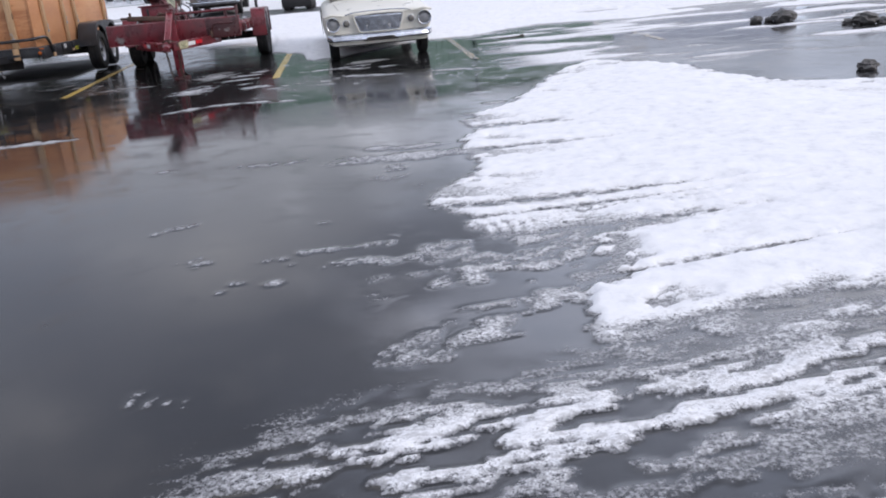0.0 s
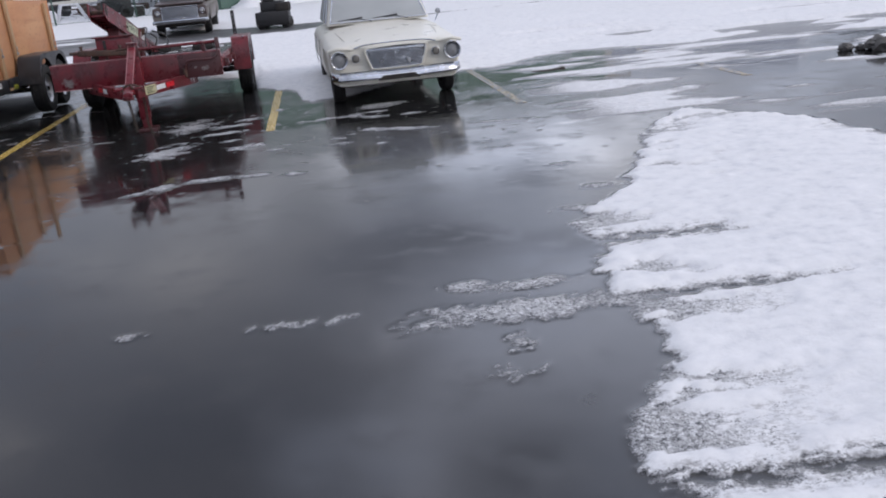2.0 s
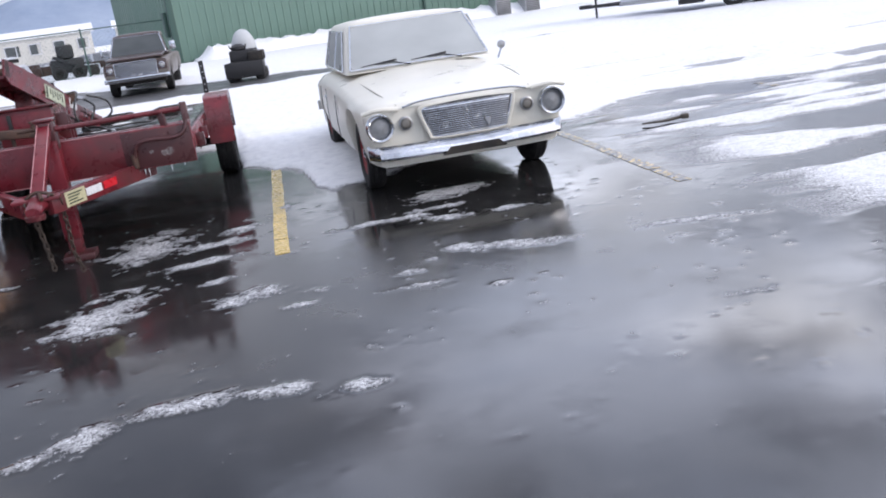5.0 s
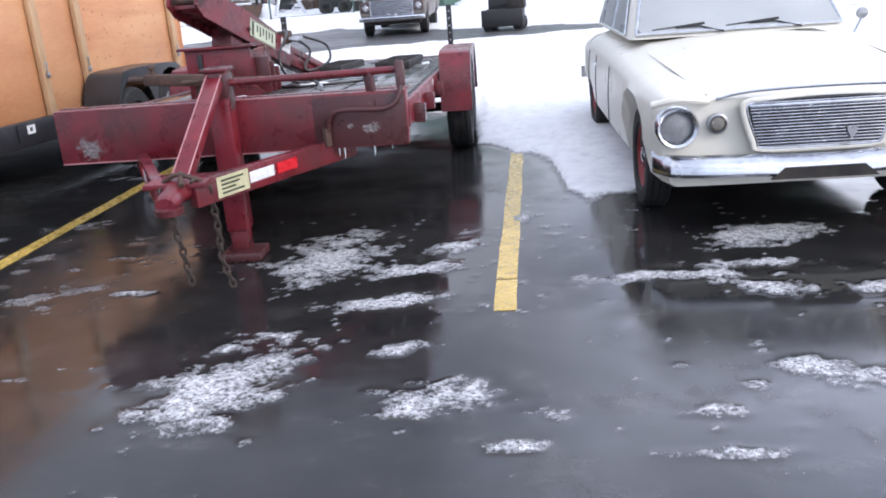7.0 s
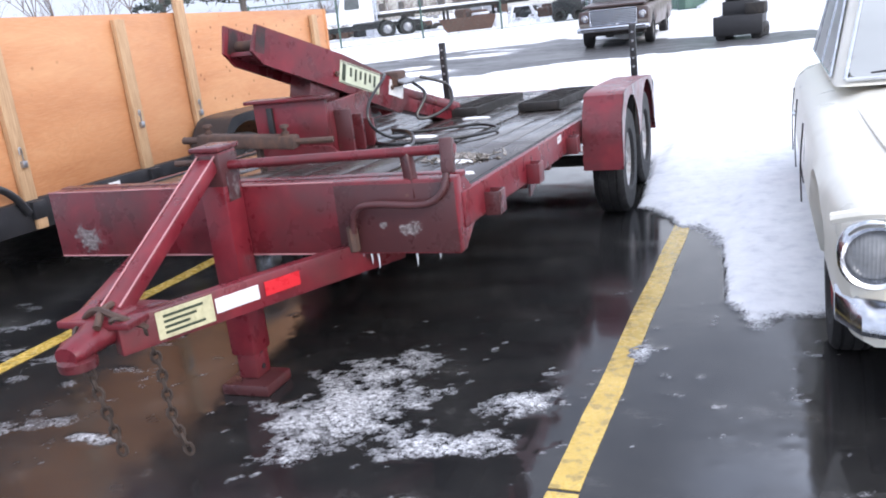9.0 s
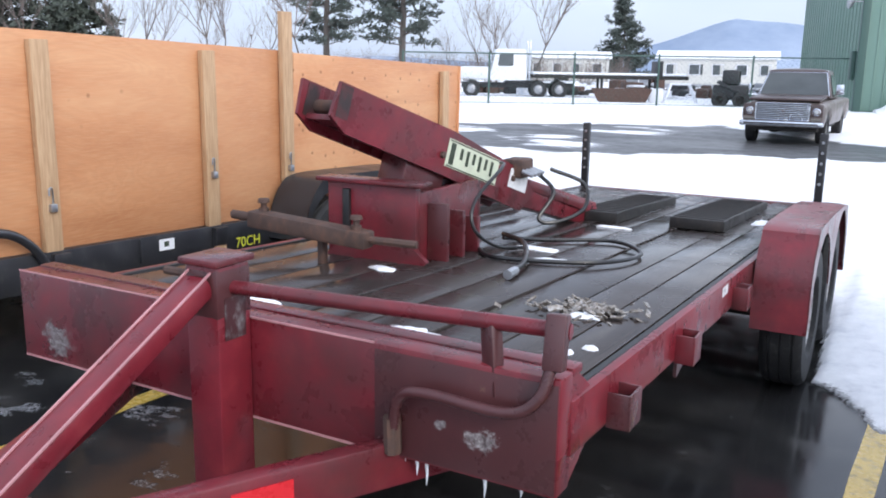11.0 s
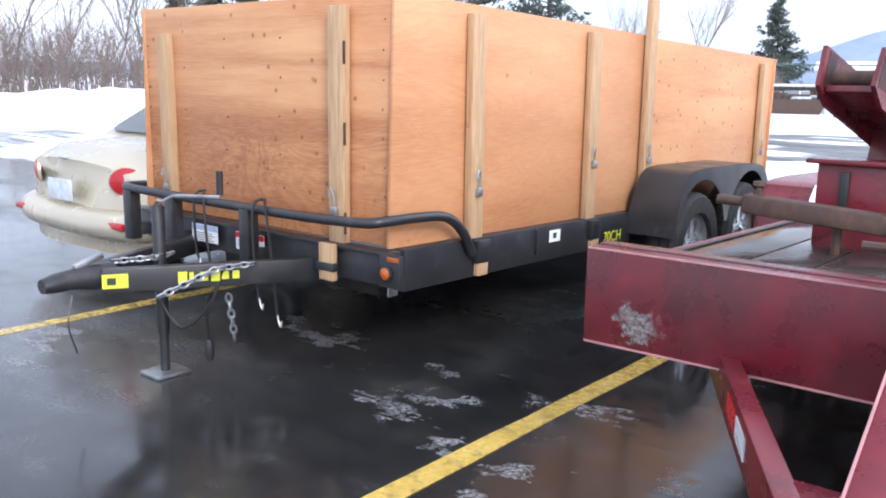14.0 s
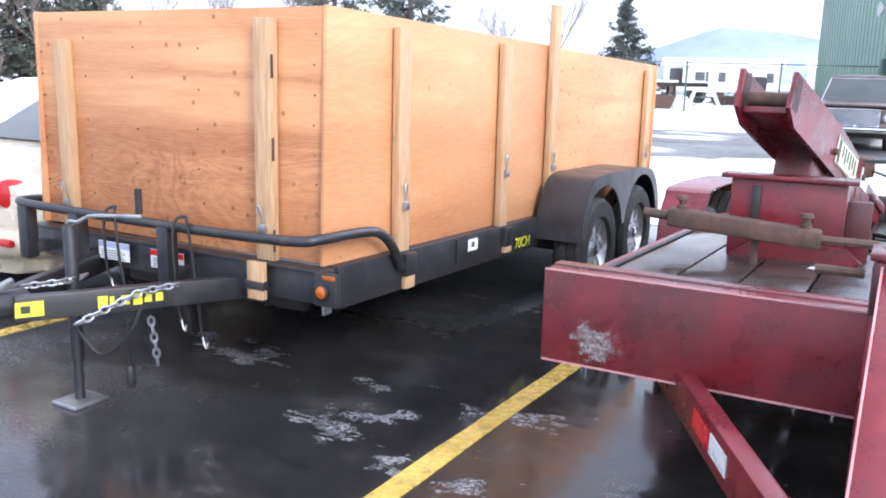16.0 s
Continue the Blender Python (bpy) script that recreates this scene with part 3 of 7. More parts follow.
def frosted_glass(name, tint, frost):
    m = Nodes(name)
    n = m.noise(1.1, m.coords((1, 1, 1.6)), 4, 0.45)
    f = m.maprange(n, 0.25, 0.7, 0.35, 1.0)
    m.set("Base Color", m.mix(m.math("MULTIPLY", f, frost), tint, (0.5, 0.53, 0.53)))
    m.set("Roughness", m.maprange(f, 0, 1, 0.05, 0.05 + 0.5 * frost))
    m.bump(m.noise(120, None, 3), 0.12 * frost, 0.001)
    return m.mat


FROST = frosted_glass("frosted_windscreen_glass", (0.2, 0.21, 0.22), 0.95)
GLASS_DARK = frosted_glass("dark_window_glass", (0.03, 0.037, 0.04), 0.12)
GLASS_SIDE = frosted_glass("fogged_side_glass", (0.12, 0.13, 0.13), 0.7)


def lamp_glass(name, color):
    m = Nodes(name)
    m.set("Base Color", m.ramp(m.noise(30, None, 2), [(0.3, tuple(c * 0.8 for c in color)), (0.7, color)]))
    m.set("Roughness", 0.12)
    w = m.n.new("ShaderNodeTexWave")
    w.inputs["Scale"].default_value = 26
    m.l.new(m.tc.outputs["Object"], w.inputs["Vector"])
    m.bump(w.outputs["Fac"], 0.25, 0.003)
    return m.mat


LENS_CLEAR = lamp_glass("ribbed_clear_lens", (0.5, 0.52, 0.54))
LENS_SEALED = lamp_glass("sealed_beam_lens", (0.26, 0.27, 0.28))
LENS_RED = lamp_glass("red_lens", (0.45, 0.015, 0.02))
LENS_AMBER = lamp_glass("amber_lens", (0.42, 0.1, 0.012))
LENS_GREY = lamp_glass("dulled_grey_lens", (0.2, 0.19, 0.17))


def wheel(parent, x, y, z, r, width, rim_r, side, rim_mat, spokes=0, hub_mat=None, name="wheel"):
    """A wheel whose outer face looks along side (+1 right, -1 left)."""
    hub = new(name)
    hub.parent = parent
    hub.matrix_local = pose(x, y, z, 0, 90 * side, 0)
    w = width / 2
    prof = [(rim_r * 0.96, -w), (r * 0.93, -w), (r * 0.985, -w * 0.8), (r, -w * 0.62), (r * 0.975, -w * 0.58), (r * 0.975, -w * 0.5), (r, -w * 0.46), (r, -w * 0.06), (r * 0.975, -w * 0.04), (r * 0.975, w * 0.04), (r, w * 0.06), (r, w * 0.46), (r * 0.975, w * 0.5), (r * 0.975, w * 0.58), (r, w * 0.62), (r * 0.985, w * 0.8), (r * 0.93, w), (rim_r * 1.06, w), (rim_r * 0.98, w * 0.8), (rim_r * 0.96, -w)]
    bm = lathe(prof, n=36)
    part("tyre", bm, RUBBER, hub)
    prof = [(0, w * 0.45), (rim_r * 0.3, w * 0.5), (rim_r * 0.34, w * 0.3), (rim_r * 0.72, w * 0.25), (rim_r * 0.84, w * 0.1), (rim_r * 0.93, w * 0.62), (rim_r * 1.0, w * 0.82), (rim_r * 0.99, w * 0.5), (rim_r * 0.9, -w * 0.5)]
    bm = lathe(prof, n=32)
    part("rim", bm, rim_mat, hub)
    if spokes:
        bm = bmesh.new()
        for k in range(spokes):
            m = Matrix.Rotation(2 * math.pi * k / spokes, 4, "Z")
            add_plate(bm, [(rim_r * 0.25, -0.03), (rim_r * 0.9, -0.018), (rim_r * 0.9, 0.018), (rim_r * 0.25, 0.03)], 0.012, m @ Matrix.Translation((0, 0, w * 0.42)))
        part("spokes", bm, rim_mat, hub)
    bm = bmesh.new()
    for k in range(5):
        a = 2 * math.pi * k / 5
        add_lathe(bm, [(0.011, 0), (0.011, 0.02), (0, 0.024)], Matrix.Translation((rim_r * 0.42 * math.cos(a), rim_r * 0.42 * math.sin(a), w * 0.42)), 6)
    add_lathe(bm, [(rim_r * 0.22, w * 0.4), (rim_r * 0.2, w * 0.75), (rim_r * 0.12, w * 0.86), (0, w * 0.88)], None, 20)
    part("hub_cap", bm, hub_mat or rim_mat, hub)
    return hub


def curve(pts):
    xs, ys = [p[0] for p in pts], [p[1] for p in pts]
    return lambda v: float(np.interp(v, xs, ys))


def body_shell(length, half, shoulder, top, sill, axles, arch_r, axle_z, tuck=0.9, step=0.05, nose=0.0):
    """A car's lower body: rings across it from nose (y 0) to tail, with the wheel arches cut up into its sides."""
    W, S, T = curve(half), curve(shoulder), curve(top)
    bm = bmesh.new()
    ys = sorted({round(v, 4) for v in list(np.arange(0, length, step)) + [length, 0.02]} | {round(a + d * arch_r, 4) for a in axles for d in (-1.001, -0.98, -0.9, -0.7, -0.4, 0, 0.4, 0.7, 0.9, 0.98, 1.001)})
    rings = []
    for y in ys:
        if y < 0 or y > length:
            continue
        w, s, t = W(y), S(y), T(y)
        b = sill
        for a in axles:
            if abs(y - a) < arch_r:
                b = max(b, axle_z + math.sqrt(arch_r ** 2 - (y - a) ** 2))
        b = min(b, s - 0.12)
        mid = b + (s - b) * 0.45
        right = [(w * 0.55, b + 0.0), (w * tuck, b), (w * (tuck + 0.045), b + 0.02), (w, mid), (w * 0.992, s - 0.06), (w * 0.965, s - 0.015), (w * 0.91, s + (t - s) * 0.25), (w * 0.7, s + (t - s) * 0.72), (w * 0.35, s + (t - s) * 0.95), (0, t)]
        bulge = lambda x: nose * (1 - (x / max(w, 0.01)) ** 2) if y < 0.03 else 0
        ring = [(x, y - bulge(x), z) for x, z in right] + [(-x, y - bulge(x), z) for x, z in right[-2::-1]]
        rings.append(ring)
    add_rings(bm, rings)
    return bm


def cabin_shell(base, roof, n=3, crown=0.05):
    """The upper body: base and roof rectangles as (y0, y1, half-width, z front, z back), joined with rounded roof edges."""
    bm = bmesh.new()

    def ring(y0, y1, hw, z0, z1, r):
        pts = []
        for sx, sy, a0 in ((1, 1, 0), (-1, 1, 90), (-1, -1, 180), (1, -1, 270)):
            cx, cy = sx * (hw - r), (y1 - r) if sy > 0 else (y0 + r)
            for k in range(4):
                a = radians(a0 + 30 * k)
                x, y = cx + r * math.cos(a), cy + r * math.sin(a)
                pts.append((x, y, z0 + (z1 - z0) * (y - y0) / (y1 - y0)))
        return pts

    b, f = base, roof
    rings = [ring(*b, 0.06), ring(*f[:3], f[3] - 0.04, f[4] - 0.04, 0.1), ring(f[0] + 0.03, f[1] - 0.03, f[2] - 0.03, f[3], f[4], 0.12),
             ring(f[0] + 0.16, f[1] - 0.16, f[2] - 0.16, f[3] + crown * 0.6, f[4] + crown * 0.6, 0.15), ring(f[0] + 0.4, f[1] - 0.4, f[2] - 0.4, f[3] + crown, f[4] + crown, 0.12)]
    add_rings(bm, rings)
    return bm


def pane(corners, lift, inset=0.0, thick=0.008):
    """A slightly raised pane over four corners, with rounded corners."""
    c = [Vector(p) for p in corners]
    nrm = (c[1] - c[0]).cross(c[3] - c[0]).normalized()
    mid = sum(c, Vector()) / 4
    c = [p + (mid - p) * inset for p in c]
    pts = []
    for i in range(4):
        a, b, d = c[i - 1], c[i], c[(i + 1) % 4]
        r = 0.12 * min((a - b).length, (d - b).length)
        u, v = (a - b).normalized() * r, (d - b).normalized() * r
        pts += [b + u, b + u * 0.3 + v * 0.3, b + v]
    bm = bmesh.new()
    lo = [bm.verts.new(p + nrm * (lift - thick)) for p in pts]
    hi = [bm.verts.new(p + nrm * lift) for p in pts]
    bm.faces.new(hi)
    for i in range(len(lo)):
        bm.faces.new((lo[i], lo[(i + 1) % len(lo)], hi[(i + 1) % len(hi)], hi[i]))
    return bm


def trim_loop(corners, r, lift):
    c = [Vector(p) for p in corners]
    nrm = (c[1] - c[0]).cross(c[3] - c[0]).normalized() * lift
    bm = bmesh.new()
    for i in range(4):
        add_tube(bm, [c[i] + nrm, c[(i + 1) % 4] + nrm], r, 6)
    return bm


# ---- the old cream-white saloon ----
CREAM = surface("aged_cream_paint", (0.74, 0.72, 0.64), 0.34, 0, 0.07, 3, 0.03, (0.42, 0.36, 0.27), 0.13)
GRIME = surface("grey_road_grime_paint", (0.5, 0.48, 0.43), 0.6, 0, 0.2, 8, 0.1, (0.25, 0.22, 0.18), 0.4)
RED_RIM = surface("faded_red_wheel_paint", (0.3, 0.03, 0.035), 0.45, 0, 0.3, 10, 0.1, (0.08, 0.05, 0.04), 0.3)


def old_saloon():
    car = thing("saloon_car", "old cream-white saloon with chrome grille and frosted windscreen, parked in slush", "car", 1.628, 1.07, 0, 2.0)
    half = [(0, 0.79), (0.06, 0.825), (0.4, 0.86), (1.4, 0.875), (3.2, 0.87), (4.1, 0.82), (4.38, 0.7)]
    shoulder = [(0, 0.71), (0.1, 0.745), (1.0, 0.795), (2.2, 0.83), (3.4, 0.82), (4.2, 0.74), (4.38, 0.66)]
    top = [(0, 0.735), (0.05, 0.775), (0.3, 0.81), (1.0, 0.88), (1.55, 0.935), (1.7, 0.93), (3.3, 0.93), (3.5, 0.91), (4.1, 0.83), (4.38, 0.7)]
    part("body", body_shell(4.38, half, shoulder, top, 0.27, (0.66, 3.42), 0.36, 0.31, nose=0.03), CREAM, car)
    # floor pan keeps daylight out from below
    part("floor_pan", box((-0.7, 0.1, 0.24), (0.7, 4.2, 0.3), 0.02), DARK, car)
    for y in (0.66, 3.42):
        part("wheel_well", box((-0.78, y - 0.34, 0.3), (0.78, y + 0.34, 0.64), 0.05), DARK, car)
    part("valance", box((-0.74, -0.01, 0.29), (0.74, 0.05, 0.42), 0.02), CREAM, car)
    base = (1.56, 3.5, 0.735, 0.93, 0.93)
    roof = (2.0, 3.3, 0.635, 1.39, 1.38)
    part("roof", cabin_shell(base, roof, crown=0.04), CREAM, car)
    ws = [(-0.69, 1.575, 0.955), (0.69, 1.575, 0.955), (0.58, 1.985, 1.355), (-0.58, 1.985, 1.355)]
    part("windscreen", pane(ws, 0.012), FROST, car, "frost-covered windscreen")
    part("windscreen_trim", trim_loop([Vector(p) * 1.0 for p in ws], 0.011, 0.01), CHROME, car)
    rw = [(0.64, 3.5, 0.95), (-0.64, 3.5, 0.95), (-0.54, 3.33, 1.33), (0.54, 3.33, 1.33)]
    part("rear_window", pane(rw, 0.012), FROST, car)
    for s in (-1, 1):
        for y0, y1, t0, t1 in ((1.78, 2.42, 2.06, 2.42), (2.5, 3.12, 2.5, 3.05), (3.18, 3.4, 3.12, 3.2)):
            q = [(s * 0.735, y0, 0.955), (s * 0.735, y1, 0.955), (s * 0.65, t1, 1.325), (s * 0.65, t0, 1.325)]
            if s < 0:
                q = [q[1], q[0], q[3], q[2]]
            part("side_window", pane(q, 0.008), GLASS_SIDE, car)
            part("window_trim", trim_loop(q, 0.007, 0.006), CHROME, car)
        # door seams and handles
        for y in (1.62, 2.46, 3.0):
            part("door_seam", tube(bend([(s * 0.878, y, 0.36), (s * 0.884, y, 0.56), (s * 0.873, y, 0.76)], 4), 0.004, 5), BLACK, car)
        part("door_handle", beam((s * 0.895, 2.28, 0.7), (s * 0.895, 2.4, 0.7), 0.02, 0.018), CHROME, car)
        # headlamps in deep chrome bezels
        m = pose(s * 0.724, -0.03, 0.6, 90)
        lamp = part("headlight", lathe([(0.108, -0.06), (0.112, 0.03), (0.103, 0.045), (0.09, 0.035), (0.084, 0.0), (0.082, -0.04)], m, 32), CHROME, car, "round headlamp in a chrome bezel")
        part("lens", lathe([(0.086, 0.0), (0.076, 0.012), (0.05, 0.022), (0, 0.028)], m, 28), LENS_SEALED, lamp)
        part("brow", tube(bend([(s * 0.85, -0.02, 0.72), (s * 0.72, -0.055, 0.745), (s * 0.56, -0.03, 0.725)], 5), 0.02, 8), CREAM, car)
        m = pose(s * 0.512, -0.035, 0.607, 90)
        pk = part("parking_lamp", lathe([(0.052, -0.03), (0.055, 0.01), (0.045, 0.015)], m, 20), STEEL, car)
        part("lens", lathe([(0.047, 0.0), (0.03, 0.018), (0, 0.022)], m, 18), LENS_GREY, pk)
        for y, rim in ((0.66, RED_RIM), (3.42, RED_RIM)):
            wheel(car, s * 0.735, y, 0.31, 0.312, 0.15, 0.2, s, rim, 0, CHROME)
    # grille: a dark recess, rounded chrome surround and fine bars
    def outline(k):
        top_w, bot_w, zt, zb = 0.385 * k, 0.318 * k, 0.593 + 0.13 * k, 0.593 - 0.13 * k
        pts = bend([(-top_w * 0.9, zt - 0.005, 0), (0, zt + 0.008, 0), (top_w * 0.9, zt - 0.005, 0), (top_w, zt - 0.04, 0), (bot_w * 1.04, zb + 0.05, 0), (bot_w * 0.9, zb, 0), (0, zb - 0.006, 0), (-bot_w * 0.9, zb, 0), (-bot_w * 1.04, zb + 0.05, 0), (-top_w, zt - 0.04, 0), (-top_w * 0.9, zt - 0.005, 0)], 4)
        return [(p.x, p.y) for p in pts[:-1]]

    up = pose(0, 0, 0, 90)
    bm = bmesh.new()
    add_plate(bm, outline(1.0), 0.03, Matrix.Translation((0, -0.03, 0)) @ up)
    g = part("grille", bm, BLACK, car, "wide rounded grille with fine horizontal chrome bars")
    ring = [Vector((x, -0.062, z)) for x, z in outline(1.02)]
    part("grille_surround", tube(ring + ring[:2], 0.016, 8), CREAM, g)
    ring = [Vector((x, -0.07, z)) for x, z in outline(0.97)]
    part("grille_frame", tube(ring + ring[:2], 0.007, 6), CHROME, g)
    for k in range(15):
        z = 0.475 + k * 0.0165
        hw = 0.305 + (z - 0.465) / 0.255 * 0.062
        part("grille_bar", beam((-hw, -0.066, z), (hw, -0.066, z), 0.012, 0.0075, 0.002), CHROME, g)
    part("grille_rail", beam((-0.36, -0.07, 0.69), (0.36, -0.07, 0.69), 0.012, 0.022, 0.003), CHROME, g)
    bm = bmesh.new()
    add_plate(bm, [(0, -0.035), (0.02, 0.0), (0.028, 0.035), (0, 0.022), (-0.028, 0.035), (-0.02, 0.0)], 0.01, Matrix.Translation((0.16, -0.074, 0.53)) @ up)
    part("emblem", bm, STEEL, g)
    # bonnet edge trim and seam
    part("bonnet_trim", tube(bend([(-0.52, -0.02, 0.733), (-0.36, -0.045, 0.765), (0, -0.055, 0.775), (0.36, -0.045, 0.765), (0.52, -0.02, 0.733)], 6), 0.009, 6), CHROME, car)
    for s in (-1, 1):
        part("bonnet_seam", tube(bend([(s * 0.56, 0.02, 0.752), (s * 0.63, 0.6, 0.822), (s * 0.67, 1.5, 0.872)], 6), 0.0045, 5), GRIME, car)
    # bumper: a bowed chrome blade with a drooped centre
    rings = []
    for k in range(25):
        u = k / 24 * 2 - 1
        x = u * 0.83
        y = -0.16 + 0.1 * abs(u) ** 5 + 0.03 * u * u
        if abs(u) > 0.97:
            y += 0.1
        dip = 0.012 * math.exp(-(u * 3.2) ** 4)
        z0, z1 = 0.335 - dip, 0.45 - dip
        rings.append([(x, y + 0.03, z0), (x, y - 0.012, z0 + 0.006), (x, y - 0.026, z0 + 0.026), (x, y - 0.024, z0 + 0.045), (x, y - 0.004, z0 + 0.085), (x, y + 0.03, z1 - 0.008), (x, y + 0.05, z1), (x, y + 0.045, (z0 + z1) / 2)])
    bm = bmesh.new()
    add_rings(bm, rings)
    b = part("bumper", bm, CHROME, car, "bowed chrome front bumper, dull with road film")
    bm = bmesh.new()
    add_plate(bm, [(-0.27, 0.0), (0.27, 0.0), (0.2, 0.06), (-0.2, 0.06)], 0.02, Matrix.Translation((0, -0.17, 0.325)) @ up)
    part("plate_bracket", bm, DARK, b)
    for s in (-1, 1):
        part("bumper_arm", beam((s * 0.5, -0.13, 0.38), (s * 0.5, 0.1, 0.38), 0.05, 0.06), DARK, b)
    rings = []
    for k in range(15):
        u = k / 14 * 2 - 1
        y = 4.5 - 0.1 * abs(u) ** 4
        rings.append([(u * 0.83, y, 0.36), (u * 0.83, y + 0.03, 0.41), (u * 0.83, y, 0.47), (u * 0.83, y - 0.04, 0.47), (u * 0.83, y - 0.04, 0.36)])
    bm = bmesh.new()
    add_rings(bm, rings)
    part("rear_bumper", bm, CHROME, car)
    # wipers and mirror
    for x0, x1 in ((-0.1, -0.42), (0.42, 0.08)):
        part("wiper", tube([(x0, 1.55, 0.95), ((x0 + x1) / 2, 1.585, 0.995), (x1, 1.59, 0.99)], 0.006, 5), BLACK, car)
        part("wiper_blade", beam((x1 - 0.16, 1.59, 0.98), (x1 + 0.2, 1.61, 1.01), 0.01, 0.018, 0.002), BLACK, car)
    mir = part("mirror", lathe([(0.0, -0.022), (0.034, -0.016), (0.042, 0.006), (0.038, 0.014), (0, 0.016)], pose(0.91, 1.8, 0.99, -90), 18), STEEL, car)
    part("mirror_arm", tube([(0.86, 1.8, 0.86), (0.91, 1.8, 0.97)], 0.008, 6), CHROME, mir)
    return car


old_saloon()
# ---- red equipment trailer with a winch-like boom ----
def worn_red(name, dirt_shift, rust, scrapes=()):
    m = Nodes(name)
    big = m.noise(1.6, None, 6, 0.6)
    mid = m.noise(7, None, 6, 0.65)
    col = m.ramp(mid, [(0.3, (0.11, 0.011, 0.017)), (0.55, (0.17, 0.015, 0.024)), (0.75, (0.23, 0.028, 0.035))])
    grime = m.maprange(big, 0.5 - dirt_shift, 0.7 - dirt_shift, 0, 0.8)
    col = m.mix(grime, col, (0.05, 0.026, 0.026))
    chip = m.maprange(m.noise(11, None, 8, 0.72), 0.7 - rust, 0.74 - rust, 0, 0.85)
    col = m.mix(chip, col, m.ramp(m.noise(40), [(0.3, (0.05, 0.03, 0.024)), (0.7, (0.17, 0.085, 0.06))]))
    for at, size in scrapes:
        d = m.n.new("ShaderNodeVectorMath")
        d.operation = "DISTANCE"
        m.l.new(m.coords((1, 1, 1.25)), d.inputs[0])
        d.inputs[1].default_value = (at[0], at[1], at[2] * 1.25)
        edge = m.math("ADD", m.math("MULTIPLY", m.math("SUBTRACT", m.noise(20, None, 8, 0.75), 0.5), 2.4), m.maprange(d.outputs["Value"], 0.0, size, 0.55, -0.75))
        bare = m.maprange(edge, 0.0, 0.16, 0.0, 0.85)
        col = m.mix(bare, col, m.ramp(m.noise(70, None, 5, 0.7), [(0.35, (0.07, 0.055, 0.055)), (0.52, (0.22, 0.2, 0.2)), (0.68, (0.46, 0.44, 0.43))]))
    m.set("Base Color", col)
    m.set("Roughness", m.maprange(mid, 0.3, 0.7, 0.2, 0.42))
    m.bump(m.noise(70, None, 4), 0.12, 0.002)
    return m.mat


RED = worn_red("worn_red_paint", 0.03, 0.0)
RED_BEAM = worn_red("scraped_red_paint", 0.05, 0.0, (((-0.82, -0.03, 0.665), 0.16),))
RED_BOOM = worn_red("boom_red_paint", 0.07, 0.03)
RED_DULL = worn_red("dulled_red_paint", 0.14, 0.06)
RED_GRIMY = worn_red("grime_darkened_red_paint", 0.5, 0.04, (((0.8, -0.03, 0.68), 0.09), ((0.68, -0.03, 0.7), 0.04)))
RUST = surface("rusty_brown_steel", (0.075, 0.045, 0.036), 0.75, 0.1, 0.4, 14, 0.5, (0.14, 0.07, 0.045), 0.4)
CHAIN = surface("rusted_chain", (0.08, 0.06, 0.05), 0.6, 0.5, 0.4, 30, 0.4)
HOSE = surface("black_hydraulic_hose", (0.015, 0.015, 0.016), 0.35, 0, 0.3, 20, 0.05)
TAPE_WHITE = surface("white_reflective_tape", (0.72, 0.73, 0.74), 0.3, 0, 0.06, 30, 0.03)
TAPE_RED = surface("red_reflective_tape", (0.62, 0.02, 0.03), 0.3, 0, 0.1, 30, 0.03)
STICKER = surface("yellowed_sticker", (0.55, 0.52, 0.33), 0.5, 0, 0.18, 25, 0.05, (0.3, 0.28, 0.15), 0.3)
INK = surface("dark_print", (0.03, 0.045, 0.025), 0.6, 0, 0.2, 30, 0)


def plank_material():
    m = Nodes("wet_dark_planks")
    info = m.n.new("ShaderNodeObjectInfo")
    grain = m.noise(5, m.coords((16, 0.7, 10)), 6, 0.6)
    col = m.ramp(grain, [(0.3, (0.018, 0.0155, 0.015)), (0.6, (0.04, 0.033, 0.031)), (0.8, (0.07, 0.06, 0.056))])
    col = m.mix(m.math("MULTIPLY", info.outputs["Random"], 0.5), col, (0.06, 0.045, 0.04))
    m.set("Base Color", col)
    m.set("Roughness", m.maprange(m.noise(2.2, None, 5), 0.35, 0.65, 0.1, 0.36))
    m.set("Specular IOR Level", 0.34)
    m.bump(grain, 0.18, 0.003)
    return m.mat


PLANK = plank_material()


def chain_links(pts, r=0.005, link=0.035):
    """Interlocked oval links along a line."""
    bm = bmesh.new()
    pts = [Vector(p) for p in pts]
    total = sum((b - a).length for a, b in zip(pts, pts[1:]))
    n = max(2, int(total / (link * 0.74)))
    acc, k = [], 0
    for i in range(n):
        d = total * (i + 0.5) / n
        for a, b in zip(pts, pts[1:]):
            if d <= (b - a).length:
                acc.append((a + (b - a).normalized() * d, (b - a).normalized()))
                break
            d -= (b - a).length
    for i, (p, d) in enumerate(acc):
        s = d.orthogonal().normalized()
        if i % 2:
            s = d.cross(s)
        loop = [p + d * (math.cos(a) * link * 0.5) + s * (math.sin(a) * link * 0.3) for a in (2 * math.pi * j / 8 for j in range(9))]
        add_tube(bm, loop, r, 5, False)
    return bm


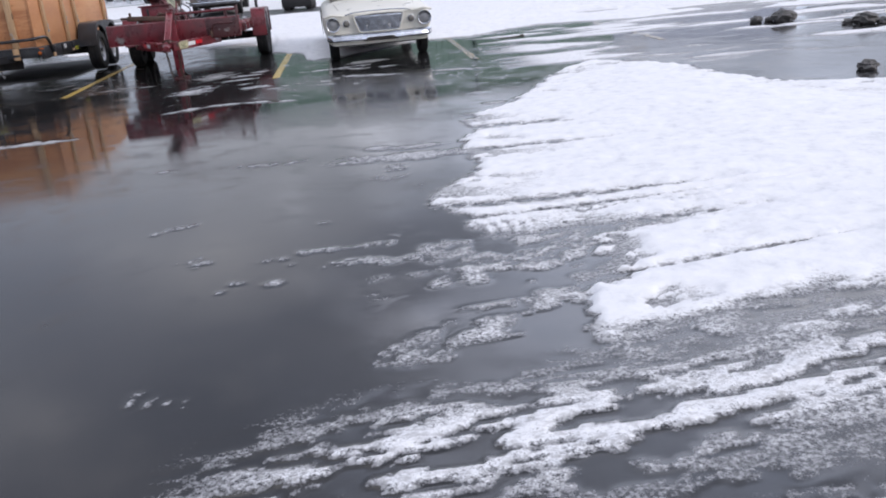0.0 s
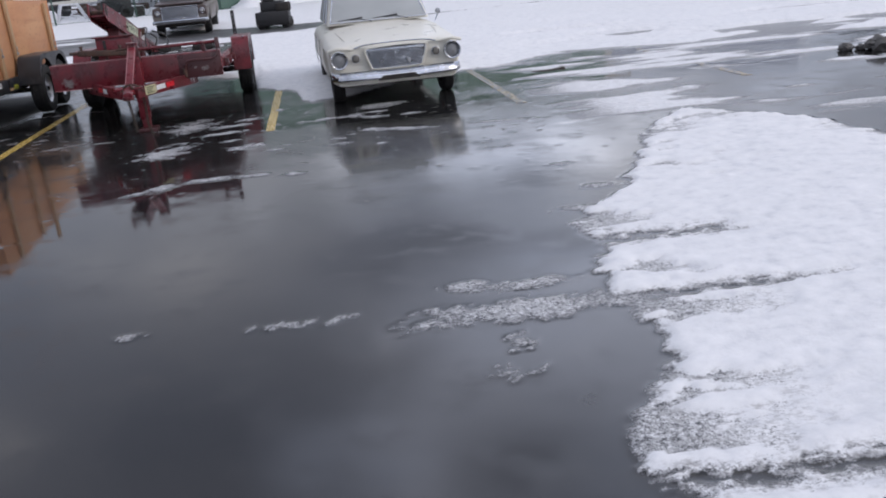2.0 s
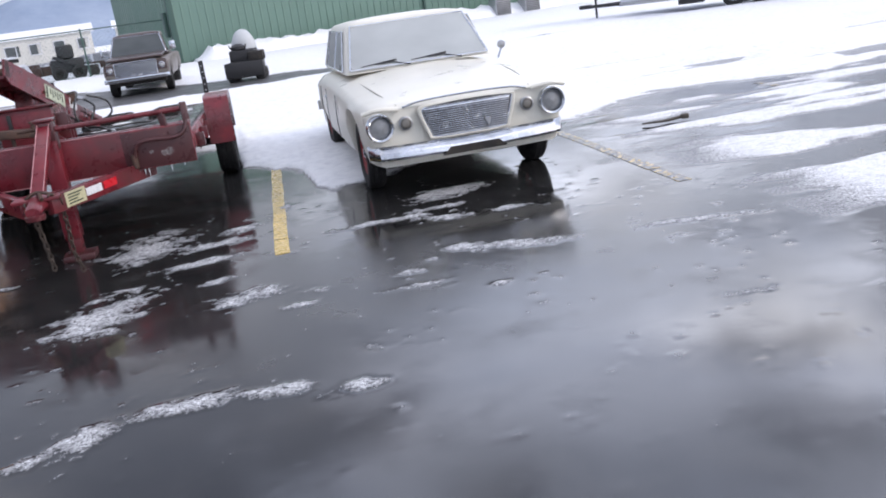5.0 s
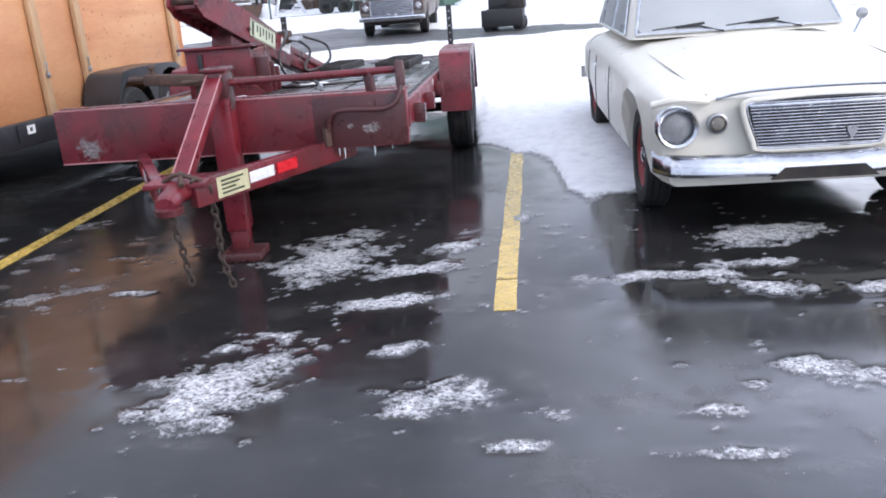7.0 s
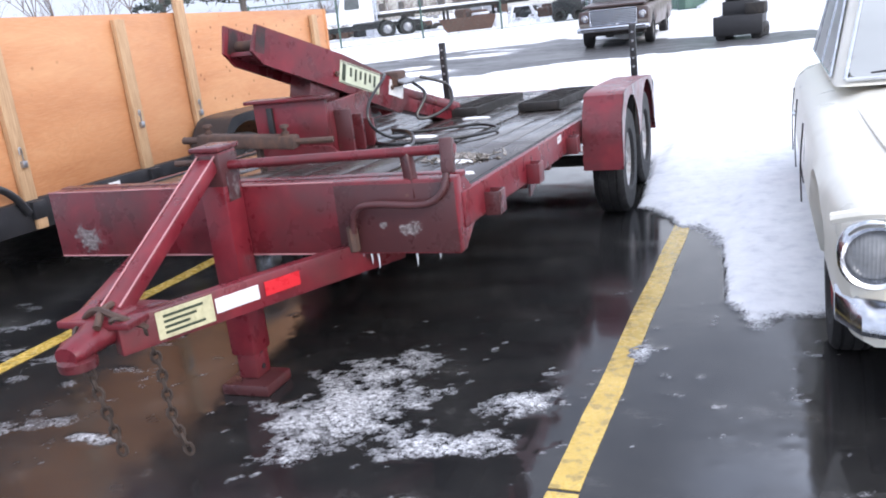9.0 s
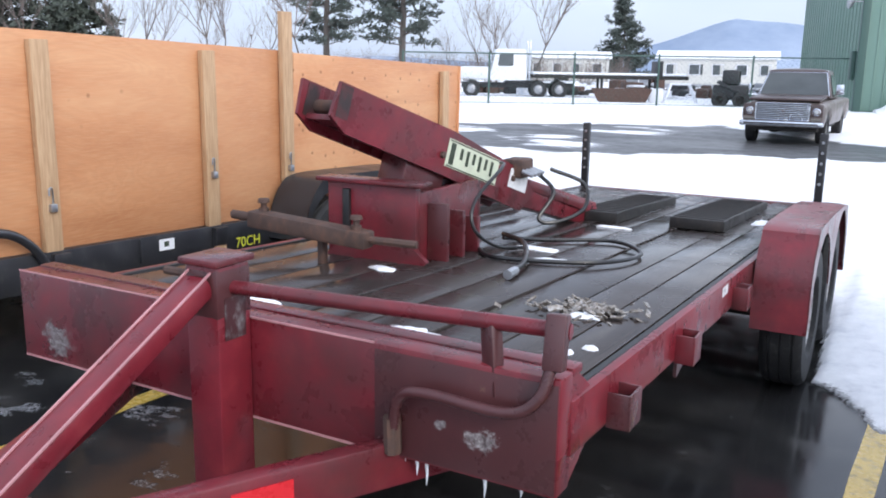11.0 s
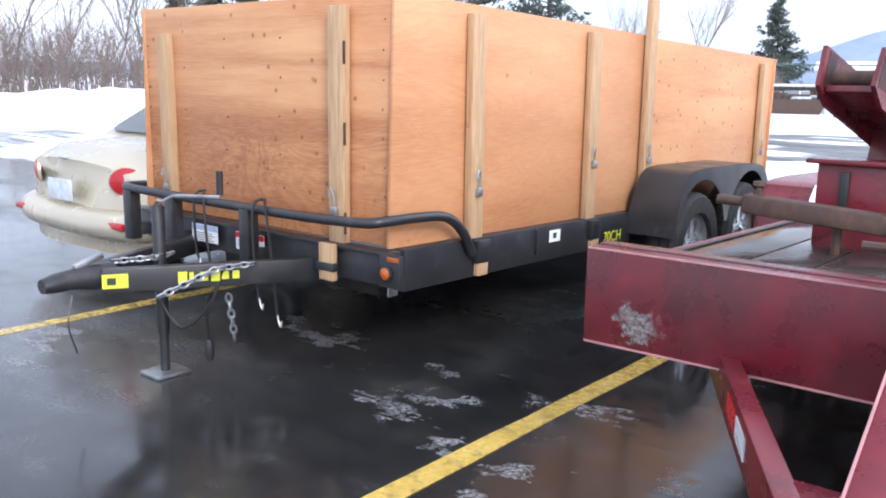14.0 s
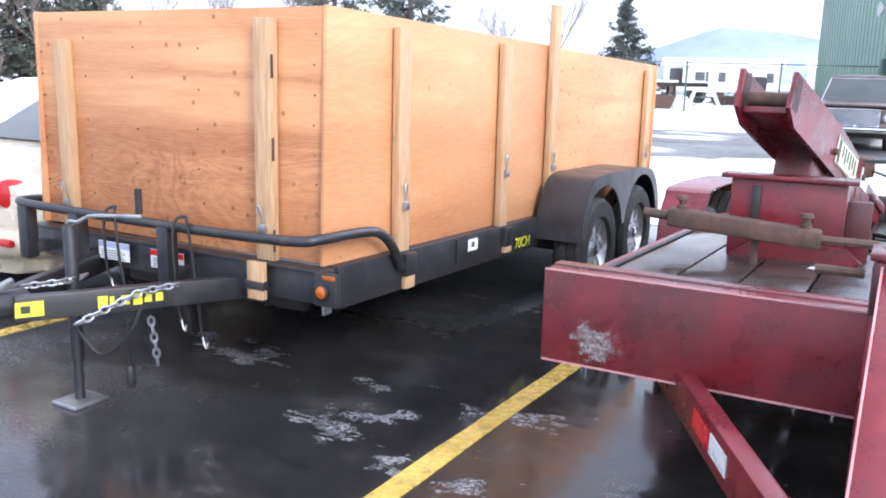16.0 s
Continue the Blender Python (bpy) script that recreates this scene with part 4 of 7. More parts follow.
def red_trailer():
    SL = -0.0415   # the deck falls towards its rear
    t = thing("equipment_trailer", "worn red equipment trailer with wet plank deck and folded boom", "trailer", -1.53, 1.06, 0, 2.2)
    zt = lambda y: 0.80 + SL * y
    # front cross beam: a tall folded channel with thin bright edges
    bm = box((-1.0, -0.03, 0.578), (1.0, 0.05, 0.88), 0.006)
    fb = part("front_beam", bm, RED_BEAM, t, "broad red front beam with scraped paint")
    for z in (0.8815, 0.5795):
        part("worn_edge", box((-0.995, -0.0325, z - 0.003), (0.48, -0.0295, z + 0.003), 0.0), surface("bright_worn_edge", (0.5, 0.25, 0.26), 0.4), fb, smooth=False)
    part("beam_lip", box((-1.0, 0.05, 0.862), (1.0, 0.11, 0.884), 0.004), RED_DULL, fb)
    part("beam_scuff", box((0.48, -0.032, 0.585), (0.995, -0.028, 0.865), 0.002), RED_GRIMY, fb)
    # side rails and rear sill
    L = 5.4
    for s in (-1, 1):
        rail = part("side_rail", beam((s * 0.99, 0.04, 0.735), (s * 0.99, L, 0.735 + SL * L), 0.03, 0.14, 0.004), RED, t)
        part("rail_flange", beam((s * 0.975, 0.04, 0.668), (s * 0.975, L, 0.668 + SL * L), 0.06, 0.012, 0.003), RED_DULL, rail)
        # black strip stands in for the shaded gap between deck and rail
        part("shaded_gap_strip", beam((s * 0.965, 0.12, 0.792), (s * 0.965, L, 0.792 + SL * L), 0.02, 0.02, 0.002), BLACK, rail)
        gb = bmesh.new()
        add_plate(gb, [(0.05, 0.578), (0.05, 0.878), (0.075, 0.878), (0.2, 0.79), (0.2, 0.66)], 0.012, Matrix(((0, 0, 1, s * 0.988 - 0.006), (1, 0, 0, 0), (0, 1, 0, 0), (0, 0, 0, 1))))
        part("end_gusset", gb, RED, rail, smooth=False)
        for y in (0.3, 1.0, 1.95):
            z = 0.7 + SL * y
            pk = part("stake_pocket", box((s * 1.062, y, z - 0.045), (s * 1.07, y + 0.1, z + 0.055), 0.002), RED_DULL, rail)
            for d in (0.0, 0.092):
                part("pocket_cheek", box((s * 1.004, y + d, z - 0.045), (s * 1.064, y + d + 0.008, z + 0.055), 0.002), RED_DULL, pk)
        gb = bmesh.new()
        add_plate(gb, [(1.12, 0.7), (1.3, 0.7), (1.26, 0.56), (1.12, 0.52)], 0.012, Matrix(((0, 0, 1, s * 0.975), (1, 0, 0, 0), (0, 1, 0, 0), (0, 0, 0, 1))))
        part("hanger_plate", gb, RED_GRIMY, rail, smooth=False)
        part("side_tape", box((s * 1.006, 1.72, 0.68), (s * 1.008, 1.82, 0.72), 0.0), TAPE_WHITE, rail, smooth=False)
    part("rear_sill", box((-1.0, L, 0.39), (1.0, L + 0.06, 0.58), 0.01), RED, t)
    for y in np.linspace(0.6, 5.0, 9):
        part("cross_member", beam((-0.96, y, 0.66 + SL * y), (0.96, y, 0.66 + SL * y), 0.05, 0.1, 0.004), RED_DULL, t)
    # deck of long boards
    edges = [-0.95, -0.72, -0.5, -0.27, -0.05, 0.18, 0.41, 0.63, 0.79, 0.95]
    rng = random.Random(5)
    for a, b in zip(edges, edges[1:]):
        d = rng.uniform(-0.004, 0.004)
        part("deck_board", beam(((a + b) / 2, 0.1, zt(0.1) - 0.025 + d), ((a + b) / 2, L, zt(L) - 0.025 + d), b - a - 0.011, 0.05, 0.005), PLANK, t)
    # tongue: two converging channels, coupler, stiffener and jack post
    for s in (-1, 1):
        rail = part("tongue_rail", beam((s * 0.64, 0.2, 0.555), (s * 0.075, -0.93, 0.57), 0.055, 0.125, 0.006), RED, t)
        if s > 0:
            d = Vector((0.64 - 0.075, 1.13, 0)).normalized()
            nrm = Vector((d.y, -d.x, 0))
            for name, f0, f1, h, mat in (("maker_sticker", 0.1, 0.265, 0.1, STICKER), ("white_tape", 0.272, 0.41, 0.055, TAPE_WHITE), ("red_tape", 0.43, 0.55, 0.055, TAPE_RED)):
                p0 = Vector((0.075, -0.93, 0.57)) + d * (1.31 * f0) + nrm * 0.03
                p1 = Vector((0.075, -0.93, 0.57)) + d * (1.31 * f1) + nrm * 0.03
                part(name, beam(p0, p1, 0.003, h, 0.0), mat, rail, smooth=False)
                if name == "maker_sticker":
                    for r in range(4):
                        q = p0 + (p1 - p0) * 0.12 + nrm * 0.003 + Vector((0, 0, 0.03 - 0.02 * r))
                        part("print_bar", beam(q, q + (p1 - p0) * (0.7 - 0.13 * (r % 3)), 0.002, 0.009, 0), INK, rail, smooth=False)
        else:
            d = Vector((-0.64 + 0.075, 1.13, 0)).normalized()
            nrm = Vector((-d.y, d.x, 0))
            for name, f0, f1, mat in (("white_tape", 0.36, 0.47, TAPE_WHITE), ("red_tape", 0.48, 0.6, TAPE_RED)):
                p0 = Vector((-0.075, -0.93, 0.57)) + d * (1.31 * f0) + nrm * 0.03
                p1 = Vector((-0.075, -0.93, 0.57)) + d * (1.31 * f1) + nrm * 0.03
                part(name, beam(p0, p1, 0.003, 0.055, 0.0), mat, rail, smooth=False)
    part("tongue_plate", box((-0.15, -0.95, 0.605), (0.15, -0.72, 0.63), 0.004), RED, t)
    # coupler: a tapering cast nose that flares over the ball
    rings = []
    for y, w, h, z in ((-0.8, 0.115, 0.1, 0.585), (-0.88, 0.105, 0.1, 0.59), (-0.94, 0.07, 0.085, 0.585), (-0.99, 0.058, 0.072, 0.575), (-1.05, 0.064, 0.066, 0.57), (-1.085, 0.045, 0.05, 0.565)):
        rings.append([(w * math.cos(a), y, z + h * 0.6 * math.sin(a)) for a in (2 * math.pi * k / 14 for k in range(14))])
    bm = bmesh.new()
    add_rings(bm, rings)
    cp = part("coupler", bm, RED, t, "red cast ball coupler with a latch")
    part("latch", tube(bend([(0.0, -0.84, 0.655), (0.03, -0.92, 0.66), (0.05, -0.98, 0.625)], 5), 0.014, 8), RUST, cp)
    part("coupler_lip", lathe([(0.05, -0.03), (0.062, -0.03), (0.066, 0.0), (0.05, 0.01)], pose(0, -1.04, 0.54), 16), RED_DULL, cp)
    # safety chains: over the tongue and hanging
    part("safety_chain", chain_links([(0.09, -0.95, 0.64), (0.13, -0.86, 0.6), (0.13, -0.82, 0.42), (0.12, -0.8, 0.2), (0.15, -0.78, 0.06)], 0.007, 0.05), CHAIN, t)
    part("safety_chain", chain_links([(-0.06, -0.95, 0.61), (-0.02, -1.0, 0.54), (0.0, -0.98, 0.35), (0.01, -0.95, 0.14)], 0.007, 0.05), CHAIN, t)
    part("chain_loop", tube(bend([(-0.1, -0.9, 0.6), (0.0, -0.92, 0.665), (0.1, -0.93, 0.645), (0.14, -0.85, 0.58)], 6), 0.012, 6), RUST, t)
    # jack post through the beam, with its top cap and foot
    part("jack_post", box((-0.06, -0.165, 0.16), (0.06, -0.032, 1.05), 0.012), RED, t)
    part("post_cap", box((-0.07, -0.178, 1.05), (0.07, -0.022, 1.07), 0.005), RED_DULL, t)
    part("post_collar", box((-0.0615, -0.1665, 0.9), (0.0617, -0.0305, 1.045), 0.012), RED_GRIMY, t)
    part("post_scuff", box((0.0605, -0.14, 0.84), (0.0635, -0.06, 0.96), 0.0), surface("bare_scraped_steel", (0.24, 0.23, 0.23), 0.5, 0.3, 0.5, 18, 0.4, (0.07, 0.025, 0.028), 0.75), t, smooth=False)
    part("jack_leg", box((-0.047, -0.15, 0.05), (0.047, -0.045, 0.2), 0.006), RED, t)
    for k in range(4):
        part("pin_hole", lathe([(0.012, 0), (0.012, 0.004), (0, 0.004)], pose(0.048, -0.1, 0.09 + 0.075 * k, 0, 90), 10), BLACK, t)
    part("jack_foot", box((-0.1, -0.22, 0.0), (0.13, -0.02, 0.05), 0.008), RED_DULL, t)
    part("stiffener", beam((0.0, -0.84, 0.62), (-0.0, -0.165, 1.0), 0.085, 0.06, 0.008), RED, t)
    for s in (-1, 1):
        part("stiffener_edge", beam((s * 0.04, -0.85, 0.65), (s * 0.04, -0.165, 1.035), 0.006, 0.006, 0.001), surface("bright_worn_edge", (0.5, 0.25, 0.26), 0.4), t)
    # release bar along the front, its brackets and bent handle
    part("release_bar", tube([(0.06, -0.1, 0.985), (1.0, 0.02, 0.985)], 0.02, 12), RED_DULL, t)
    part("bar_bracket", beam((0.82, -0.01, 0.8), (0.8, -0.0, 0.98), 0.035, 0.05, 0.006), RED_GRIMY, t)
    part("bar_bracket", beam((0.98, -0.03, 0.9), (0.975, 0.0, 1.03), 0.05, 0.055, 0.006), RED_GRIMY, t)
    part("handle", tube(bend([(0.98, -0.03, 0.94), (0.96, -0.06, 0.84), (0.88, -0.075, 0.79), (0.66, -0.08, 0.795), (0.58, -0.07, 0.76), (0.55, -0.055, 0.64)], 6), 0.015, 10), RED_GRIMY, t)
    part("handle_tip", tube([(0.55, -0.055, 0.7), (0.55, -0.05, 0.6)], 0.024, 8), RUST, t)
    # short icicles under the beam
    for x, l in ((0.6, 0.05), (0.63, 0.07), (0.8, 0.06), (0.56, 0.035), (0.9, 0.03)):
        part("icicle", tube([(x, -0.01, 0.58), (x + 0.002, -0.01, 0.58 - l * 0.5), (x, -0.01, 0.58 - l)], [0.006, 0.004, 0.001], 6), surface("clear_ice", (0.7, 0.74, 0.78), 0.15, 0, 0.1, 20, 0.05), t)
    part("bar_stub", tube([(-0.2, -0.1, 1.0), (-0.08, -0.1, 1.0)], 0.013, 8), RUST, t)
    # boom pedestal: an open steel box with flanged top
    z0 = 0.715
    ped = part("pedestal", box((-0.63, 1.32, z0), (-0.17, 1.36, 1.08), 0.006), RED, t, "red plate-steel pedestal for the boom")
    part("pedestal_side", box((-0.63, 1.36, z0), (-0.6, 1.95, 1.05), 0.006), RED, ped)
    part("pedestal_side", box((-0.2, 1.36, z0), (-0.17, 1.95, 1.05), 0.006), RED, ped)
    part("pedestal_back", box((-0.63, 1.95, z0), (-0.17, 1.98, 1.04), 0.006), RED_DULL, ped)
    part("pedestal_flange", box((-0.67, 1.28, 1.08), (-0.13, 1.4, 1.1), 0.005), RED_DULL, ped)
    part("slot_post", box((-0.54, 1.3, 0.86), (-0.505, 1.325, 1.05), 0.004), BLACK, ped)
    bm = bmesh.new()
    add_plate(bm, [(-0.66, z0), (-0.14, z0), (-0.09, z0 + 0.05), (-0.15, z0 + 0.1), (-0.5, z0 + 0.12)], 0.03, Matrix.Translation((0, 1.3, 0)) @ pose(0, 0, 0, 90))
    part("base_plate", bm, RED, ped)
    for k in range(3):
        part("gusset", box((-0.168 + 0.012 * k, 1.42 + 0.16 * k, z0), (-0.07, 1.45 + 0.16 * k, 1.0 - 0.05 * k), 0.004), RED_DULL, ped)
    # hydraulic arm lying ahead of the pedestal
    arm = part("hydraulic_arm", beam((-0.83, 1.03, 0.93), (-0.24, 1.06, 0.885), 0.09, 0.075, 0.014), RUST, t, "rust-brown hydraulic arm with clevis ends")
    part("arm_rod", tube([(-0.93, 1.02, 0.938), (-0.8, 1.03, 0.93)], 0.02, 10), RUST, arm)
    part("arm_eye", tube([(-0.25, 1.06, 0.887), (-0.04, 1.1, 0.88)], 0.017, 8), RUST, arm)
    for x in (-0.78, -0.3):
        part("arm_bolt", lathe([(0.022, 0), (0.022, 0.02), (0.014, 0.024), (0.014, 0.04), (0.027, 0.044), (0.024, 0.06), (0, 0.064)], pose(x + 0.0, 1.05, 0.955 if x < -0.5 else 0.925), 10), RUST, arm)
    part("arm_prop", box((-0.5, 1.05, 0.755), (-0.47, 1.09, 0.88), 0.006), RUST, arm)
    # boom: two tall side plates with web, knee and foot
    A, B = Vector((-0.5, 1.08, 1.44)), Vector((-0.22, 2.42, 0.985))
    ax = (B - A).normalized()
    side = Vector((ax.y, -ax.x, 0)).normalized()
    upv = side.cross(ax).normalized()
    M = Matrix((side, ax, upv)).transposed().to_4x4()
    M.translation = A
    Lb = (B - A).length
    boom = part("boom", box((-0.085, 0.02, -0.07), (0.085, Lb, -0.045), 0.004, M), RED_DULL, t, "folded red boom of two deep steel plates")
    for s in (-1, 1):
        bm = bmesh.new()
        add_plate(bm, [(0.0 if s > 0 else -0.03, 0.09), (Lb * 0.55, 0.1), (Lb, 0.06), (Lb + 0.12, -0.03), (Lb + 0.02, -0.15), (Lb * 0.5, -0.12), (0.08, -0.11), (-0.02, -0.06)], 0.018, M @ Matrix.Translation((s * 0.1 - 0.009, 0, 0)) @ Matrix(((0, 0, 1, 0), (1, 0, 0, 0), (0, 1, 0, 0), (0, 0, 0, 1))))
        sp = part("boom_plate", bm, RED_BOOM, boom, smooth=False)
        for yy, zz in ((Lb * 0.5, -0.03), (Lb * 0.92, 0.0)):
            part("pin", lathe([(0.016, -0.012), (0.016, 0.012), (0, 0.014)], M @ Matrix.Translation((s * 0.112, yy, zz)) @ pose(0, 0, 0, 0, 90 * s), 10), RUST, sp)
    part("boom_roller", tube([M @ Vector((-0.09, 0.08, 0.0)), M @ Vector((0.09, 0.08, 0.0))], 0.03, 10), RUST, boom)
    part("boom_web", box((-0.09, 0.12, -0.06), (0.09, 0.15, 0.03), 0.0, M), RUST, boom)
    for s in (-1, 1):
        part("grimy_end", box((s * 0.0995 - 0.0105, 0.004, -0.055), (s * 0.0995 + 0.0105, 0.075, 0.082), 0.0, M), surface("greasy_black_grime", (0.03, 0.018, 0.017), 0.55, 0, 0.5, 14, 0.4, (0.1, 0.02, 0.024), 0.45), boom, smooth=False)
    part("boom_neck", box((-0.08, Lb * 0.36, -0.32), (0.08, Lb * 0.56, -0.06), 0.01, M), RED_DULL, boom)
    # lettered plates on the boom's flank
    pl = part("maker_plate", box((0.111, Lb * 0.52, -0.075), (0.1135, Lb * 0.82, 0.06), 0.0, M), surface("pale_green_plate", (0.56, 0.6, 0.45), 0.4, 0, 0.12, 20, 0.02), boom, "pale green maker's plate with dark lettering", smooth=False)
    for k in range(6):
        y = Lb * (0.59 + 0.036 * k)
        part("letter_bar", box((0.1137, y, -0.04 if k % 2 else -0.02), (0.1147, y + 0.022, 0.035), 0.0, M), INK, pl, smooth=False)
    part("letter_bar", box((0.1137, Lb * 0.535, -0.06), (0.1147, Lb * 0.56, 0.045), 0.0, M), INK, pl, smooth=False)
    part("plate_border", box((0.1137, Lb * 0.525, -0.072), (0.1145, Lb * 0.815, -0.066), 0.0, M), INK, pl, smooth=False)
    part("plate_border", box((0.1137, Lb * 0.525, 0.05), (0.1145, Lb * 0.815, 0.056), 0.0, M), INK, pl, smooth=False)
    part("warning_label", box((0.111, Lb * 0.9, -0.05), (0.1135, Lb * 1.02, 0.05), 0.0, M), TAPE_WHITE, boom, smooth=False)
    C, D = B + ax * 0.02, Vector((-0.06, 3.36, 0.685))
    lower = part("boom_tail", beam(C + Vector((0, -0.25, 0.02)), D, 0.12, 0.16, 0.01), RED, t, "tapering lower boom resting on the deck")
    part("tail_rib", beam(C + Vector((0.075, -0.1, 0.03)), D + Vector((0.07, 0, 0.02)), 0.02, 0.05, 0.004), RED_DULL, lower)
    part("tail_foot", box((-0.14, 3.3, 0.655), (0.03, 3.42, 0.685), 0.006), RED, lower)
    part("valve_block", box((-0.2, 2.3, 1.02), (-0.08, 2.46, 1.12), 0.015), RUST, t)
    for k in range(4):
        part("hose_fitting", tube([(-0.08, 2.3 + 0.05 * k, 1.06), (-0.02, 2.3 + 0.05 * k, 1.04)], 0.013, 8), STEEL, t)
    # hoses looping from boom to deck
    for pts, r in (([(-0.12, 2.1, 1.12), (0.0, 1.85, 1.13), (-0.02, 1.6, 1.0), (0.0, 1.55, 0.88), (0.05, 1.7, 0.78), (0.12, 1.9, 0.745)], 0.009),
                   ([(-0.05, 2.42, 1.05), (0.06, 2.4, 0.95), (0.02, 2.3, 0.82), (0.1, 2.35, 0.8), (0.2, 2.5, 0.86), (0.16, 2.6, 0.98), (0.0, 2.5, 1.06)], 0.011),
                   ([(-0.1, 1.8, 0.74), (0.1, 1.6, 0.75), (0.5, 1.75, 0.745), (0.62, 2.1, 0.73), (0.4, 2.4, 0.72), (0.1, 2.2, 0.73), (-0.05, 2.0, 0.76)], 0.0105),
                   ([(-0.05, 2.0, 0.78), (0.12, 1.85, 0.78), (0.25, 1.55, 0.765), (0.3, 1.3, 0.77)], 0.012)):
        part("hydraulic_hose", tube(bend(pts, 8), r, 8), HOSE, t)
    part("hose_end", tube([(0.3, 1.32, 0.772), (0.31, 1.22, 0.775)], 0.02, 8), STEEL, t)
    # tandem wheels under one fender each side
    for s in (-1, 1):
        for y in (2.83, 3.72):
            wheel(t, s * 1.15, y, 0.36, 0.362, 0.2, 0.2, s, surface("pale_steel_rim", (0.5, 0.5, 0.5), 0.45, 0.6, 0.2, 12, 0.1, (0.2, 0.15, 0.12), 0.4), 8)
            part("axle", tube([(0, y, 0.36), (s * 1.1, y, 0.36)], 0.04, 10), DARK, t)
        bm = bmesh.new()
        outer = [(2.38, 0.38), (2.4, 0.66), (2.5, 0.8), (2.68, 0.86), (3.9, 0.81), (4.08, 0.73), (4.17, 0.58), (4.2, 0.34)]
        ln = bend([(0, y, z) for y, z in outer], 4)
        x0, x1 = s * 1.015, s * 1.27
        rings = []
        for p in ln:
            c = Vector((0, 3.28, 0.4))
            inw = (c - p).normalized() * 0.012
            rings.append([(x0, p.y, p.z), (x1, p.y, p.z), (x1, p.y + inw.y, p.z + inw.z), (x0, p.y + inw.y, p.z + inw.z)])
        add_rings(bm, rings)
        f = part("fender", bm, RED, t, "rounded red steel mudguard over two wheels")
        bm = bmesh.new()
        pts = [(y, z) for y, z in ((p.y, p.z) for p in ln)]
        arch = []
        for yc in (3.72, 2.83):
            arch += [(yc + 0.4 * math.cos(a), 0.4 + 0.4 * math.sin(a)) for a in (radians(v) for v in range(8, 173, 16))]
        add_plate(bm, pts + arch, 0.008, Matrix(((0, 0, 1, x1 - s * 0.004), (1, 0, 0, 0), (0, 1, 0, 0), (0, 0, 0, 1))))
        part("fender_skirt", bm, RED_DULL, f, smooth=False)
    # rear stakes, spare loading ramps lying on the deck
    for s in (-1, 1):
        x = s * 0.96
        part("stake", box((x - 0.03, 5.36, 0.55), (x + 0.03, 5.41, 1.14), 0.006), BLACK, t, "black steel stake")
        for k in range(5):
            part("stake_hole", lathe([(0.012, 0), (0.012, 0.003), (0, 0.003)], pose(x, 5.359, 0.75 + 0.08 * k, 90), 8), STEEL, t)
    part("tail_light", box((1.0, 5.25, 0.5), (1.14, 5.35, 0.62), 0.01), BLACK, t)
    # the boom and its gear stand slightly askew on the deck
    for c in t.children:
        if c.name.split(".")[0] in ("pedestal", "hydraulic_arm", "boom", "boom_tail", "valve_block", "hose_fitting", "hydraulic_hose", "hose_end"):
            c.matrix_local = Matrix.Rotation(radians(2.2), 4, "Z")
    return t


red = red_trailer()


def on_trailer(x, y, z):
    return red.matrix_world @ Vector((x, y, z))


RAMP_STEEL = surface("black_ramp_steel", (0.03, 0.028, 0.027), 0.55, 0.3, 0.35, 12, 0.4, (0.08, 0.06, 0.05), 0.3)


def deck_ramp(x0, x1, y0, y1):
    SL = -0.0415
    m = red.matrix_world @ Matrix.Translation((0, y0, 0.80 + SL * y0 + 0.004)) @ Matrix.Rotation(math.atan(SL), 4, "X")
    r = thing("loading_ramp", "dark rusted loading ramp lying on the plank deck", "ramp", group="ramps on the trailer")
    r.matrix_world = m
    w, l = x1 - x0, y1 - y0
    bm = bmesh.new()
    add_plate(bm, [(0, 0), (0, 0.06), (l * 0.15, 0.066), (l, 0.05), (l, 0)], 0.012, Matrix(((0, 0, 1, x0), (1, 0, 0, 0), (0, 1, 0, 0), (0, 0, 0, 1))))
    part("side_plate", bm, RAMP_STEEL, r, smooth=False)
    bm = bmesh.new()
    add_plate(bm, [(0, 0), (0, 0.06), (l * 0.15, 0.066), (l, 0.05), (l, 0)], 0.012, Matrix(((0, 0, 1, x1 - 0.012), (1, 0, 0, 0), (0, 1, 0, 0), (0, 0, 0, 1))))
    part("side_plate", bm, RAMP_STEEL, r, smooth=False)
    part("end_plate", box((x0, -0.006, 0.0), (x1, 0.006, 0.063), 0.002), RAMP_STEEL, r)
    part("tread_plate", beam(((x0 + x1) / 2, 0, 0.058), ((x0 + x1) / 2, l, 0.048), w - 0.02, 0.012, 0.002), RAMP_STEEL, r)
    for k in range(int(l / 0.09)):
        part("tread_bar", beam((x0 + 0.012, 0.04 + 0.09 * k, 0.0665 - 0.009 * k * 0.09 / l), (x1 - 0.012, 0.04 + 0.09 * k, 0.0665 - 0.009 * k * 0.09 / l), 0.012, 0.006, 0), RAMP_STEEL, r, smooth=False)
    return r


deck_ramp(0.36, 0.68, 3.3, 4.8)
deck_ramp(-0.22, 0.06, 3.2, 4.6)


